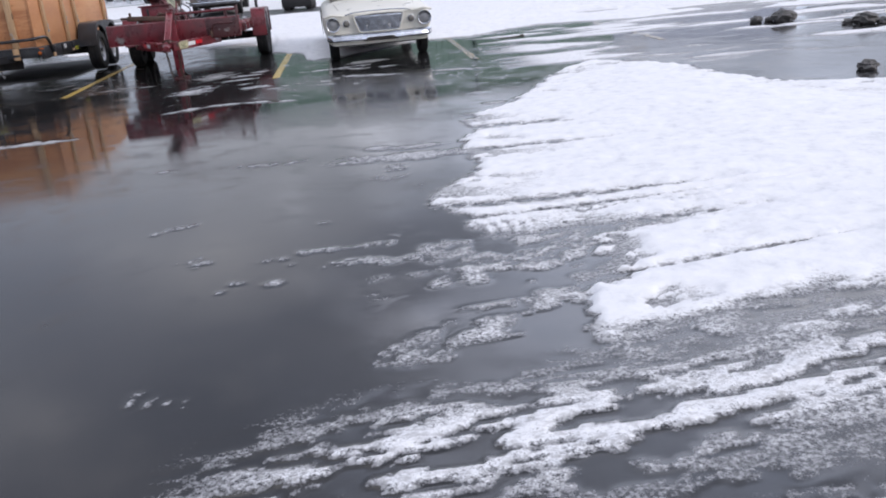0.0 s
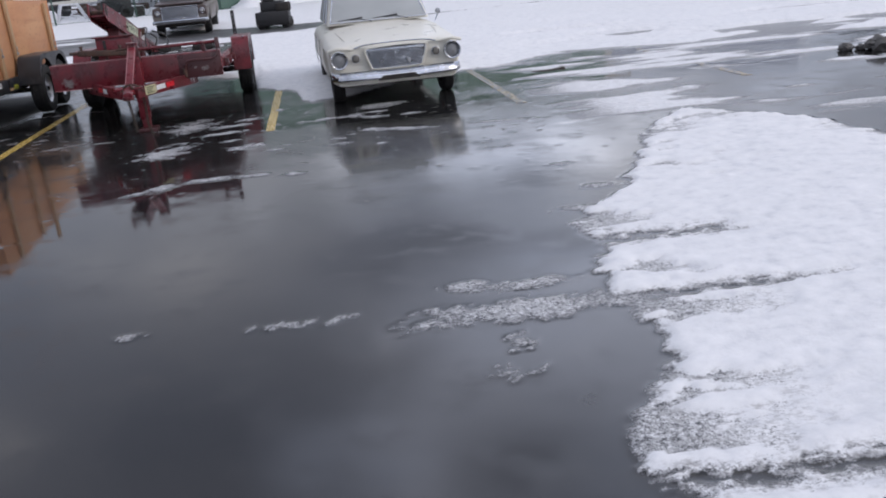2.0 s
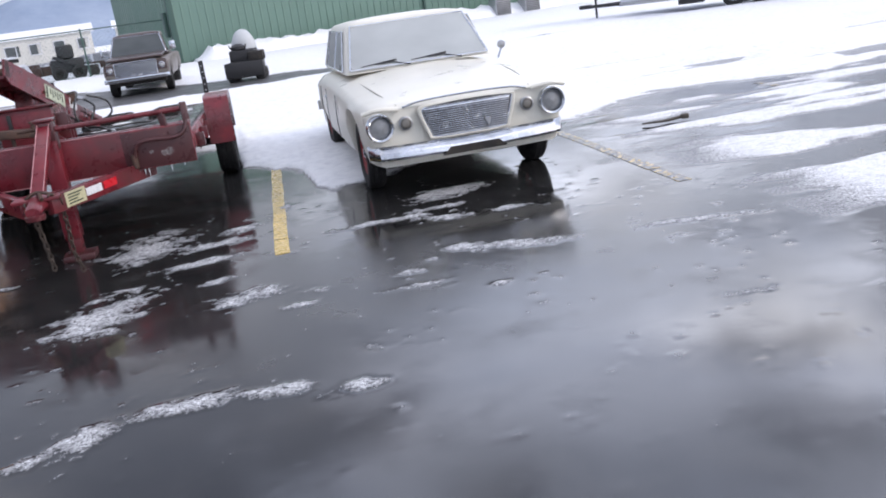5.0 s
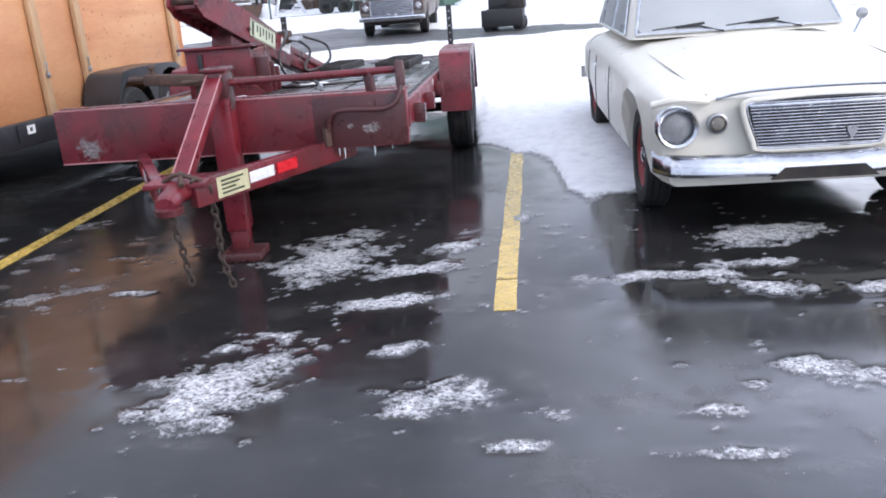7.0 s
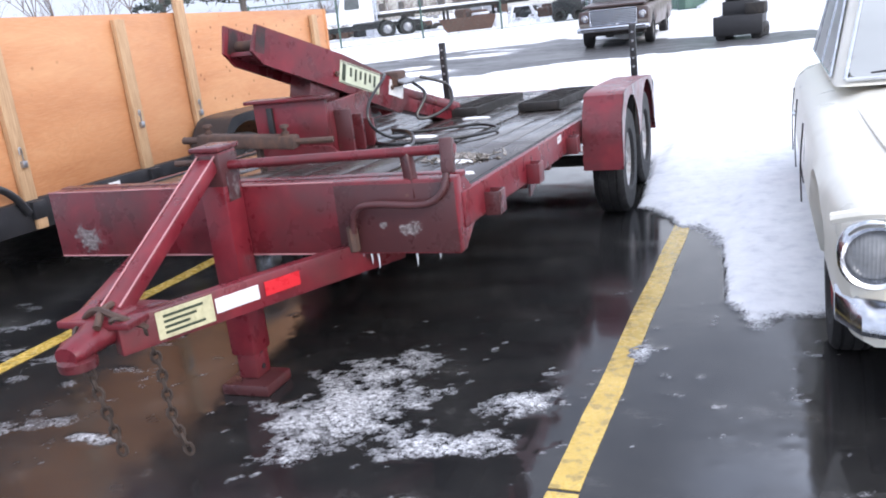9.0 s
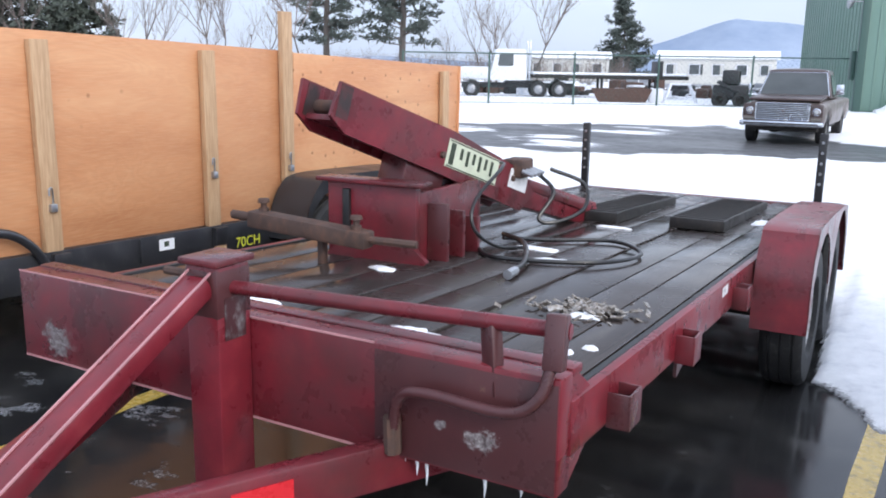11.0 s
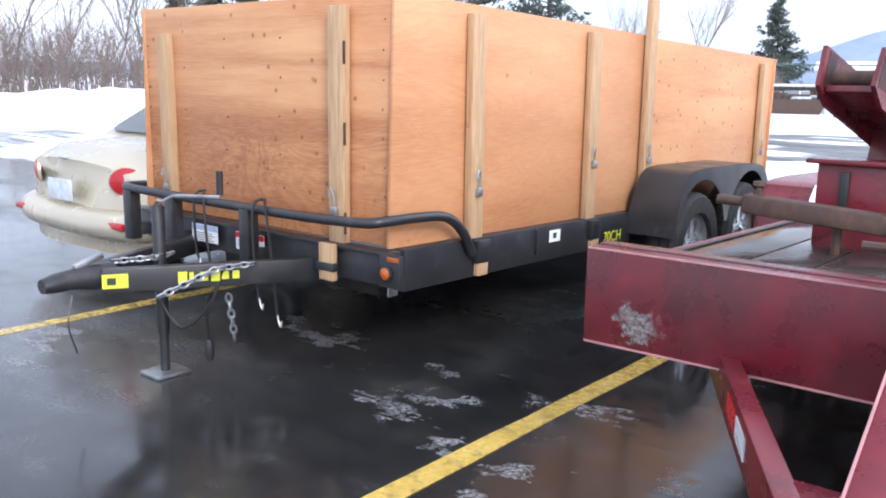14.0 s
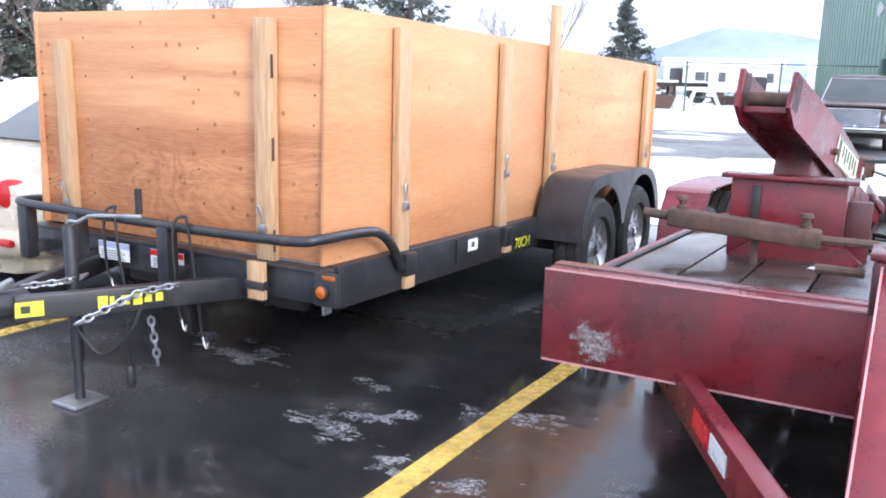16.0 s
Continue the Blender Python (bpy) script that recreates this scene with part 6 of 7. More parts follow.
        for p in line:
            inw = (Vector((0, 2.93, 0.4)) - p).normalized() * 0.01
            rings.append([(x0, p.y, p.z), (x1, p.y, p.z), (x1, p.y + inw.y, p.z + inw.z), (x0, p.y + inw.y, p.z + inw.z)])
        bm = bmesh.new()
        add_rings(bm, rings)
        f = part("mudguard", bm, TRAILER_BLACK, t, "charcoal teardrop mudguard over two wheels")
        arch = []
        for yc in (ws[1], ws[0]):
            arch += [(yc + 0.395 * math.cos(a), 0.41 + 0.39 * math.sin(a)) for a in (radians(v) for v in range(12, 169, 12))]
        bm = bmesh.new()
        add_plate(bm, [(p.y, p.z) for p in line] + arch, 0.008, Matrix(((0, 0, 1, x1 - s * 0.004), (1, 0, 0, 0), (0, 1, 0, 0), (0, 0, 0, 1))))
        part("mudguard_skirt", bm, TRAILER_BLACK, f, smooth=False)
    # thin dark panel set back under the nose
    part("nose_panel", box((-0.7, 0.35, 0.32), (0.55, 0.4, 0.5), 0.01), DARK, t)
    return t


utility_trailer()


# ---- gold saloon beyond the plywood trailer, tail towards the lane ----
GOLD = surface("pale_gold_paint", (0.52, 0.47, 0.37), 0.28, 0.35, 0.06, 3, 0.02, (0.4, 0.36, 0.3), 0.12)


def gold_saloon():
    car = thing("saloon_car", "pale gold saloon with red tail lamps and a scuffed bumper", "car", -6.84, 1.52, 0, 0)
    half = [(0, 0.68), (0.08, 0.79), (0.3, 0.85), (1.0, 0.87), (3.4, 0.87), (4.2, 0.78), (4.4, 0.62)]
    shoulder = [(0, 0.74), (0.15, 0.82), (0.6, 0.86), (2.0, 0.85), (3.4, 0.78), (4.4, 0.62)]
    top = [(0, 0.84), (0.12, 0.92), (0.5, 0.95), (0.9, 0.96), (3.0, 0.95), (3.6, 0.86), (4.4, 0.68)]
    part("body", body_shell(4.4, half, shoulder, top, 0.24, (0.95, 3.55), 0.36, 0.31, nose=0.1), GOLD, car)
    part("floor_pan", box((-0.7, 0.15, 0.2), (0.7, 4.2, 0.3), 0.02), DARK, car)
    part("bumper", tube(bend([(-0.86, 0.3, 0.45), (-0.78, 0.04, 0.44), (-0.4, -0.06, 0.43), (0.4, -0.06, 0.43), (0.78, 0.04, 0.44), (0.86, 0.3, 0.45)], 6), 0.1, 12), GOLD, car)
    part("roof", cabin_shell((0.55, 3.1, 0.74, 0.94, 0.94), (1.15, 2.5, 0.58, 1.34, 1.34)), GOLD, car)
    part("rear_window", pane([(-0.62, 0.58, 0.97), (0.62, 0.58, 0.97), (0.52, 1.13, 1.3), (-0.52, 1.13, 1.3)], 0.012), GLASS_DARK, car)
    part("windscreen", pane([(0.66, 3.08, 0.97), (-0.66, 3.08, 0.97), (-0.53, 2.53, 1.3), (0.53, 2.53, 1.3)], 0.012), GLASS_DARK, car)
    for s in (-1, 1):
        q = [(s * 0.73, 0.95, 0.97), (s * 0.73, 2.7, 0.97), (s * 0.605, 2.4, 1.28), (s * 0.605, 1.3, 1.28)]
        part("side_window", pane(q if s > 0 else [q[1], q[0], q[3], q[2]], 0.01), GLASS_DARK, car)
        tl = part("tail_light", lathe([(0.13, -0.02), (0.125, 0.02), (0.09, 0.045), (0, 0.055)], pose(s * 0.6, 0.015, 0.72, 90, 0, s * 34) @ Matrix.Diagonal((0.95, 0.72, 0.7, 1)), 24), LENS_RED, car, "oval red tail lamp")
        part("lamp_rim", lathe([(0.14, -0.03), (0.142, 0.0), (0.128, 0.012)], pose(s * 0.6, 0.015, 0.72, 90, 0, s * 34) @ Matrix.Diagonal((0.95, 0.72, 0.7, 1)), 24), GOLD, tl)
        part("reflector", box((s * 0.66 - 0.09, -0.13, 0.43), (s * 0.66 + 0.09, -0.09, 0.475), 0.012), LENS_RED, car)
        for y in (0.95, 3.55):
            wheel(car, s * 0.76, y, 0.31, 0.312, 0.19, 0.2, s, surface("grey_wheel_trim", (0.3, 0.3, 0.31), 0.4, 0.5, 0.2, 10, 0.05), 7)
    part("number_plate", box((-0.2, -0.13, 0.56), (0.12, -0.115, 0.7), 0.004), surface("pale_plate", (0.55, 0.6, 0.66), 0.4, 0, 0.3, 20, 0.02), car)
    part("boot_handle", tube(bend([(-0.05, -0.1, 0.84), (0, -0.12, 0.85), (0.05, -0.1, 0.84)], 4), 0.012, 6), CHROME, car)
    return car


gold_saloon()
# ---- green metal building ----
def ribbed(name, color):
    return surface(name, color, 0.5, 0.0, 0.08, 0.4, 0.02, tuple(c * 0.8 for c in color), 0.15, fine=8)


GREEN = ribbed("green_metal_siding", (0.14, 0.23, 0.185))
GREEN_DARK = ribbed("dark_green_trim", (0.04, 0.085, 0.07))
WHITE_METAL = ribbed("white_metal_siding", (0.66, 0.68, 0.72))


def metal_building():
    b = thing("metal_building", "large sage-green ribbed metal building with dark trim", "building", -4.35, 39.6, 0, 17)
    L, H, D = 25.5, 7.4, 18.0
    part("wall", box((0, 0, 0), (L, D, H), 0.03), GREEN, b)
    part("wall", box((L, 0.0, 0), (L + 2.2, D, H), 0.03), ribbed("cream_metal_siding", (0.55, 0.54, 0.5)), b)
    for k in range(64):
        x = 0.2 + k * 0.4
        part("siding_rib", box((x, -0.035, 0.05), (x + 0.07, 0.01, H - 0.2), 0.01), GREEN, b)
    for k in range(24):
        y = 0.3 + k * 0.75
        part("siding_rib", box((-0.03, y, 0.05), (0.01, y + 0.09, H - 0.2), 0.01), GREEN, b)
    part("corner_trim", box((-0.09, -0.09, 0), (0.22, 0.22, H), 0.02), GREEN_DARK, b)
    for x in (14.0,):
        part("downspout", box((x, -0.16, 0.1), (x + 0.14, -0.03, H), 0.02), GREEN_DARK, b)
    part("base_trim", box((0.2, -0.07, 0), (L, -0.01, 0.12), 0.01), GREEN_DARK, b)
    part("roof", box((-0.4, -0.4, H), (L + 2.6, D + 0.4, H + 0.25), 0.05), WHITE_METAL, b)
    lamp = part("wall_lamp", lathe([(0.03, -0.5), (0.03, 0.0), (0.22, 0.1), (0.3, 0.22), (0.28, 0.26), (0, 0.27)], pose(-0.4, 0.1, 4.6, 0, -90), 20), STEEL, b, "grey dish lamp on a bracket")
    part("lamp_arm", tube([(0.0, 0.1, 5.2), (-0.4, 0.1, 4.95)], 0.04, 8), STEEL, lamp)
    part("electric_box", box((-0.22, 0.5, 1.4), (-0.03, 1.0, 2.6), 0.02), GREEN_DARK, b)
    return b


metal_building()


def heap(name, label, category, pts, w, h, seed, mat, kind="stuff"):
    """A long uneven bank along a line."""
    rng = random.Random(seed)
    ob = thing(name, label, category, kind=kind)
    ln = bend([(x, y, 0) for x, y in pts], 14)
    rings = []
    for i, p in enumerate(ln):
        d = (ln[min(i + 1, len(ln) - 1)] - ln[max(i - 1, 0)]).normalized()
        s = Vector((-d.y, d.x, 0))
        hh = h * rng.uniform(0.85, 1.1) * min(1, 0.3 + min(i, len(ln) - 1 - i) * 0.4)
        rings.append([p + s * (w * u * rng.uniform(0.85, 1.15)) + Vector((0, 0, -0.03 + hh * v * rng.uniform(0.8, 1.15))) for u, v in ((-1, 0), (-0.75, 0.45), (-0.45, 0.85), (-0.1, 1.0), (0.3, 0.9), (0.65, 0.5), (1, 0))])
    bm = bmesh.new()
    add_rings(bm, rings)
    part("bank", bm, mat, ob)
    return ob


heap("snow_bank", "uneven ploughed snow bank along the green building", "snow bank", [(-3.5, 39.2), (2, 40.6), (8, 42.2), (15, 44.4), (20, 45.8), (24, 47)], 1.3, 0.75, 3, SNOWY)
heap("snow_bank", "white snow bank at the yard's edge by the trees", "snow bank", [(-34, -14), (-33, -2), (-33.5, 8), (-35, 20), (-37, 33)], 2.6, 0.95, 5, SNOWY)
heap("snow_bank", "low snow bank behind the parked trailer", "snow bank", [(15, 32), (21, 27), (26, 22), (30, 16)], 1.2, 0.45, 9, SNOWY)


def ac_unit(x, y):
    u = thing("air_conditioner", "grey outdoor air conditioner on the ground by the wall", "air conditioner", x, y, 0, 17, "units by the building")
    part("case", box((-0.5, -0.4, 0.05), (0.5, 0.4, 1.1), 0.04), STEEL, u)
    for k in range(9):
        part("louvre", box((-0.46, -0.425, 0.15 + 0.1 * k), (0.46, -0.4, 0.2 + 0.1 * k), 0.005), BLACK, u)
    part("base", box((-0.55, -0.45, 0), (0.55, 0.45, 0.05), 0.01), DARK, u)


ac_unit(13.3, 42.9)
ac_unit(15.2, 43.5)


# ---- old pickup across the lane ----
BROWN = surface("dull_brown_paint", (0.14, 0.115, 0.105), 0.42, 0, 0.15, 4, 0.05, (0.3, 0.28, 0.26), 0.2)
BROWN_DARK = surface("dark_maroon_paint", (0.06, 0.038, 0.036), 0.35, 0, 0.15, 4, 0.05, (0.2, 0.19, 0.18), 0.2)


def pickup():
    t = thing("pickup_truck", "old dark brown pickup with square chrome-barred grille, parked by the lane", "pickup truck", -3.62, 20.15, 0, 2)
    half = [(0, 0.86), (0.1, 0.9), (1.5, 0.92), (3.0, 0.93), (5.2, 0.93)]
    shoulder = [(0, 0.86), (0.1, 0.9), (1.5, 0.95), (2.9, 0.98), (3.0, 0.98), (5.2, 0.98)]
    top = [(0, 0.9), (0.1, 0.97), (1.4, 1.05), (2.9, 1.06), (3.0, 1.0), (5.2, 1.0)]
    part("body", body_shell(5.2, half, shoulder, top, 0.4, (0.85, 4.15), 0.42, 0.36), BROWN, t)
    part("bonnet", box((-0.78, 0.1, 1.0), (0.78, 1.4, 1.065), 0.03, Matrix.Rotation(radians(3), 4, "X") @ Matrix.Translation((0, 0, -0.02))), BROWN_DARK, t)
    part("roof", cabin_shell((1.4, 3.0, 0.85, 1.04, 1.04), (1.85, 2.85, 0.7, 1.68, 1.68), crown=0.05), BROWN_DARK, t)
    ws = [(-0.8, 1.42, 1.08), (0.8, 1.42, 1.08), (0.66, 1.83, 1.62), (-0.66, 1.83, 1.62)]
    part("windscreen", pane(ws, 0.015), GLASS_DARK, t)
    part("windscreen_trim", trim_loop(ws, 0.014, 0.012), CHROME, t)
    for s in (-1, 1):
        q = [(s * 0.845, 1.75, 1.08), (s * 0.845, 2.75, 1.08), (s * 0.72, 2.7, 1.58), (s * 0.72, 2.0, 1.58)]
        part("side_window", pane(q if s > 0 else [q[1], q[0], q[3], q[2]], 0.012), GLASS_DARK, t)
        lp = part("headlight", lathe([(0.1, -0.03), (0.105, 0.02), (0.085, 0.03)], pose(s * 0.72, 0.0, 0.76, 90) @ Matrix.Scale(0.82, 4), 20), CHROME, t)
        part("lens", lathe([(0.09, 0.0), (0.06, 0.02), (0, 0.03)], pose(s * 0.72, 0.0, 0.76, 90) @ Matrix.Scale(0.82, 4), 18), LENS_CLEAR, lp)
        part("lamp_surround", box((s * 0.72 - 0.14, -0.015, 0.64), (s * 0.72 + 0.14, 0.02, 0.92), 0.015), BROWN_DARK, lp)
        part("side_lamp", box((s * 0.72 - 0.11, -0.02, 0.56), (s * 0.72 + 0.11, 0.02, 0.6), 0.01), LENS_GREY, t)
        mr = part("mirror", box((s * 1.0 - 0.03 - 0.06, 1.62, 1.12), (s * 1.06 + 0.03, 1.68, 1.36), 0.02), CHROME, t)
        part("mirror_arm", tube([(s * 0.86, 1.7, 1.1), (s * 1.0, 1.66, 1.16)], 0.012, 6), CHROME, mr)
        for y in (0.85, 4.15):
            wheel(t, s * 0.78, y, 0.36, 0.36, 0.22, 0.2, s, surface("dull_steel_wheel", (0.25, 0.25, 0.25), 0.5, 0.6), 0)
    g = part("grille", box((-0.57, -0.03, 0.58), (0.57, 0.03, 0.92), 0.02), BLACK, t, "wide square grille with horizontal bars")
    for k in range(8):
        part("grille_bar", box((-0.56, -0.05, 0.605 + 0.04 * k), (0.56, -0.03, 0.622 + 0.04 * k), 0.003), CHROME, g)
    part("grille_frame", trim_loop([(-0.58, -0.035, 0.57), (0.58, -0.035, 0.57), (0.58, -0.035, 0.93), (-0.58, -0.035, 0.93)], 0.018, 0.0), CHROME, g)
    part("bumper", box((-0.9, -0.2, 0.42), (0.9, -0.08, 0.54), 0.03), CHROME, t)
    part("bumper_groove", box((-0.8, -0.21, 0.47), (0.8, -0.2, 0.5), 0.004), DARK, t)
    part("underside", box((-0.75, 0.1, 0.3), (0.75, 5.0, 0.45), 0.02), DARK, t)


pickup()


# ---- small black machine with a pale hood, by the lane ----
def compact_machine():
    m = thing("compact_machine", "small black tracked machine with a pale domed hood behind", "machine", -0.6, 19.3, 0, -6)
    for s in (-1, 1):
        tr = part("track", box((s * 0.36 - 0.11, -0.1, 0.0), (s * 0.36 + 0.11, 1.1, 0.34), 0.05), RUBBER, m)
        for k in range(4):
            part("roller", lathe([(0.09, -0.12), (0.09, 0.12), (0, 0.12)], pose(s * 0.36, 0.05 + 0.3 * k, 0.15, 0, 90), 12), DARK, tr)
    part("chassis", box((-0.42, 0.0, 0.25), (0.42, 1.1, 0.62), 0.05), BLACK, m)
    part("blade", box((-0.5, -0.22, 0.12), (0.5, -0.14, 0.6), 0.03), BLACK, m)
    part("engine_cover", box((-0.36, 0.1, 0.6), (0.3, 0.9, 0.95), 0.03), BLACK, m)
    part("side_tank", box((0.12, -0.05, 0.58), (0.52, 0.5, 0.88), 0.04), DARK, m)
    part("control_head", lathe([(0.12, 0.9), (0.2, 0.98), (0.2, 1.06), (0.1, 1.14), (0, 1.15)], pose(-0.12, 0.3, 0), 16), BLACK, m)
    for s in (-1, 1):
        part("control_lever", tube([(s * 0.15 - 0.1, 0.15, 0.9), (s * 0.22 - 0.1, 0.05, 1.12)], 0.018, 6), BLACK, m)
    rings = []
    for k in range(8):
        a = k / 7 * math.pi / 2
        rings.append([(0.36 * math.cos(a) * math.cos(b) - 0.05, 1.0 + 0.3 * math.cos(a) * math.sin(b), 0.62 + 0.95 * math.sin(a) ** 0.8) for b in (2 * math.pi * j / 16 for j in range(16))])
    bm = bmesh.new()
    add_rings(bm, rings)
    part("hood", bm, surface("pale_plastic_hood", (0.5, 0.52, 0.53), 0.5, 0, 0.1, 4, 0.05), m, "pale domed plastic hood")
    m.scale = (1.08, 1.0, 0.9)


compact_machine()


# ---- white enclosed trailer and dark SUV off to the side ----
def enclosed_trailer():
    ang = math.degrees(math.atan2(-0.6, 0.8))
    t = thing("cargo_trailer", "long white enclosed cargo trailer on tandem wheels", "trailer", 11.3, 23.9, 0, ang)
    white = surface("white_trailer_skin", (0.66, 0.69, 0.76), 0.35, 0, 0.05, 1.2, 0.02, (0.5, 0.52, 0.55), 0.12)
    part("body", box((1.5, -1.15, 0.5), (8.2, 1.15, 2.75), 0.06), white, t)
    for k in range(11):
        part("panel_seam", box((1.6 + k * 0.62, -1.156, 0.55), (1.612 + k * 0.62, -1.148, 2.65), 0), STEEL, t, smooth=False)
    part("lower_rail", box((1.48, -1.18, 0.42), (8.22, -1.1, 0.54), 0.01), STEEL, t)
    part("roof_rail", box((1.48, -1.18, 2.68), (8.22, -1.1, 2.78), 0.01), STEEL, t)
    for s in (-1, 1):
        part("tongue", beam((0.1, s * 0.05, 0.48), (1.7, s * 0.7, 0.48), 0.08, 0.1), BLACK, t)
        for x in (5.1, 5.95):
            w = wheel(t, x, s * 1.02, 0.36, 0.35, 0.2, 0.21, 1, CHROME, 6)
            w.matrix_local = pose(x, s * 1.08, 0.36, 90 * s, 0, 0)
    bm = bmesh.new()
    add_plate(bm, [(4.55, 0.5), (4.7, 0.8), (5.0, 0.86), (6.05, 0.86), (6.35, 0.8), (6.5, 0.5), (6.4, 0.5)] + [(5.95 + 0.42 * math.cos(a), 0.4 + 0.4 * math.sin(a)) for a in (0.4, 1.0, 1.6, 2.2, 2.7)] + [(5.1 + 0.42 * math.cos(a), 0.4 + 0.4 * math.sin(a)) for a in (0.4, 1.0, 1.6, 2.2, 2.8)], 0.12, Matrix.Translation((0, -1.16, 0)) @ pose(0, 0, 0, 90))
    part("fender", bm, white, t, smooth=False)
    part("jack", lathe([(0.04, 0.0), (0.04, 0.85), (0, 0.86)], pose(0.35, 0, 0), 12), BLACK, t)
    part("jack_crank", tube([(0.35, 0, 0.85), (0.35, -0.2, 0.9), (0.35, -0.25, 1.0)], 0.015, 6), BLACK, t)
    part("coupler", box((-0.25, -0.07, 0.42), (0.2, 0.07, 0.56), 0.03), BLACK, t)
    part("spare_step", box((3.4, -1.25, 0.25), (4.2, -0.9, 0.42), 0.03), BLACK, t)


enclosed_trailer()
NAVY = surface("navy_paint", (0.018, 0.022, 0.045), 0.25, 0.1, 0.1, 3, 0.02, (0.1, 0.1, 0.11), 0.12)


def navy_suv():
    t = thing("suv", "dark navy SUV parked on the snow", "car", 19.0, 13.9, 0, 4)
    half = [(0, 0.8), (0.1, 0.88), (1.0, 0.93), (4.2, 0.92), (4.6, 0.8)]
    shoulder = [(0, 0.8), (0.2, 0.92), (2, 1.0), (4.4, 1.0), (4.6, 0.9)]
    top = [(0, 0.9), (0.15, 1.0), (1.2, 1.08), (4.4, 1.1), (4.6, 1.0)]
    part("body", body_shell(4.6, half, shoulder, top, 0.34, (0.9, 3.65), 0.42, 0.37), NAVY, t)
    part("roof", cabin_shell((1.2, 4.5, 0.85, 1.06, 1.08), (1.9, 4.3, 0.72, 1.72, 1.7)), NAVY, t)
    part("windscreen", pane([(-0.78, 1.22, 1.1), (0.78, 1.22, 1.1), (0.66, 1.88, 1.65), (-0.66, 1.88, 1.65)], 0.012), GLASS_DARK, t)
    for s in (-1, 1):
        for y0, y1, t0, t1 in ((1.55, 2.5, 2.05, 2.5), (2.6, 3.5, 2.6, 3.5), (3.6, 4.3, 3.6, 4.2)):
            q = [(s * 0.845, y0, 1.1), (s * 0.845, y1, 1.1), (s * 0.735, t1, 1.62), (s * 0.735, t0, 1.62)]
            part("side_window", pane(q if s > 0 else [q[1], q[0], q[3], q[2]], 0.012), GLASS_DARK, t)
        part("headlight", box((s * 0.66 - 0.14, -0.03, 0.72), (s * 0.66 + 0.14, 0.04, 0.88), 0.03), LENS_CLEAR, t)
        for y in (0.9, 3.65):
            wheel(t, s * 0.8, y, 0.37, 0.37, 0.22, 0.24, s, surface("alloy_wheel", (0.45, 0.46, 0.47), 0.3, 0.8), 6)
    part("underside", box((-0.75, 0.1, 0.28), (0.75, 4.4, 0.4), 0.02), DARK, t)
    for s in (-1, 1):
        part("roof_rail", tube([(s * 0.6, 2.1, 1.8), (s * 0.6, 4.1, 1.78)], 0.02, 6), BLACK, t)


navy_suv()


# ---- chain-link fence and what stands behind it ----
def fence(p, q, name="chain_link_fence"):
    p, q = Vector(p), Vector(q)
    f = thing(name, "tall dark chain-link fence with round posts", "fence", p.x, p.y, 0, math.degrees(math.atan2(q.y - p.y, q.x - p.x)))
    L, H = (q - p).length, 2.3
    n = int(L / 3.2)
    for k in range(n + 1):
        part("post", lathe([(0.045, 0), (0.045, H + 0.05), (0.03, H + 0.1), (0, H + 0.11)], pose(L * k / n, 0, 0), 10), GREEN_DARK, f)
    part("top_rail", tube([(0, 0, H), (L, 0, H)], 0.03, 8), GREEN_DARK, f)
    part("bottom_wire", tube([(0, 0, 0.12), (L, 0, 0.12)], 0.012, 5), GREEN_DARK, f)
    bm = bmesh.new()
    step = 0.24
    for k in range(int((L + H) / step)):
        for s in (1, -1):
            x0 = k * step - (H if s > 0 else 0)
            a, b = (x0, 0.1), (x0 + s * (H - 0.1), H)
            if s < 0:
                a, b = (k * step, 0.1), (k * step - (H - 0.1), H)
            if 0 <= min(a[0], b[0]) and max(a[0], b[0]) <= L:
                add_tube(bm, [(a[0], 0, a[1]), (b[0], 0, b[1])], 0.0035, 3, False)
    me = part("wire_mesh", bm, GREEN_DARK, f)
    me["kind"] = "stuff"
    return f


fence((-22, 31.5, 0), (-12.5, 38.3, 0))
fence((-12.5, 38.3, 0), (-4.9, 41.5, 0))


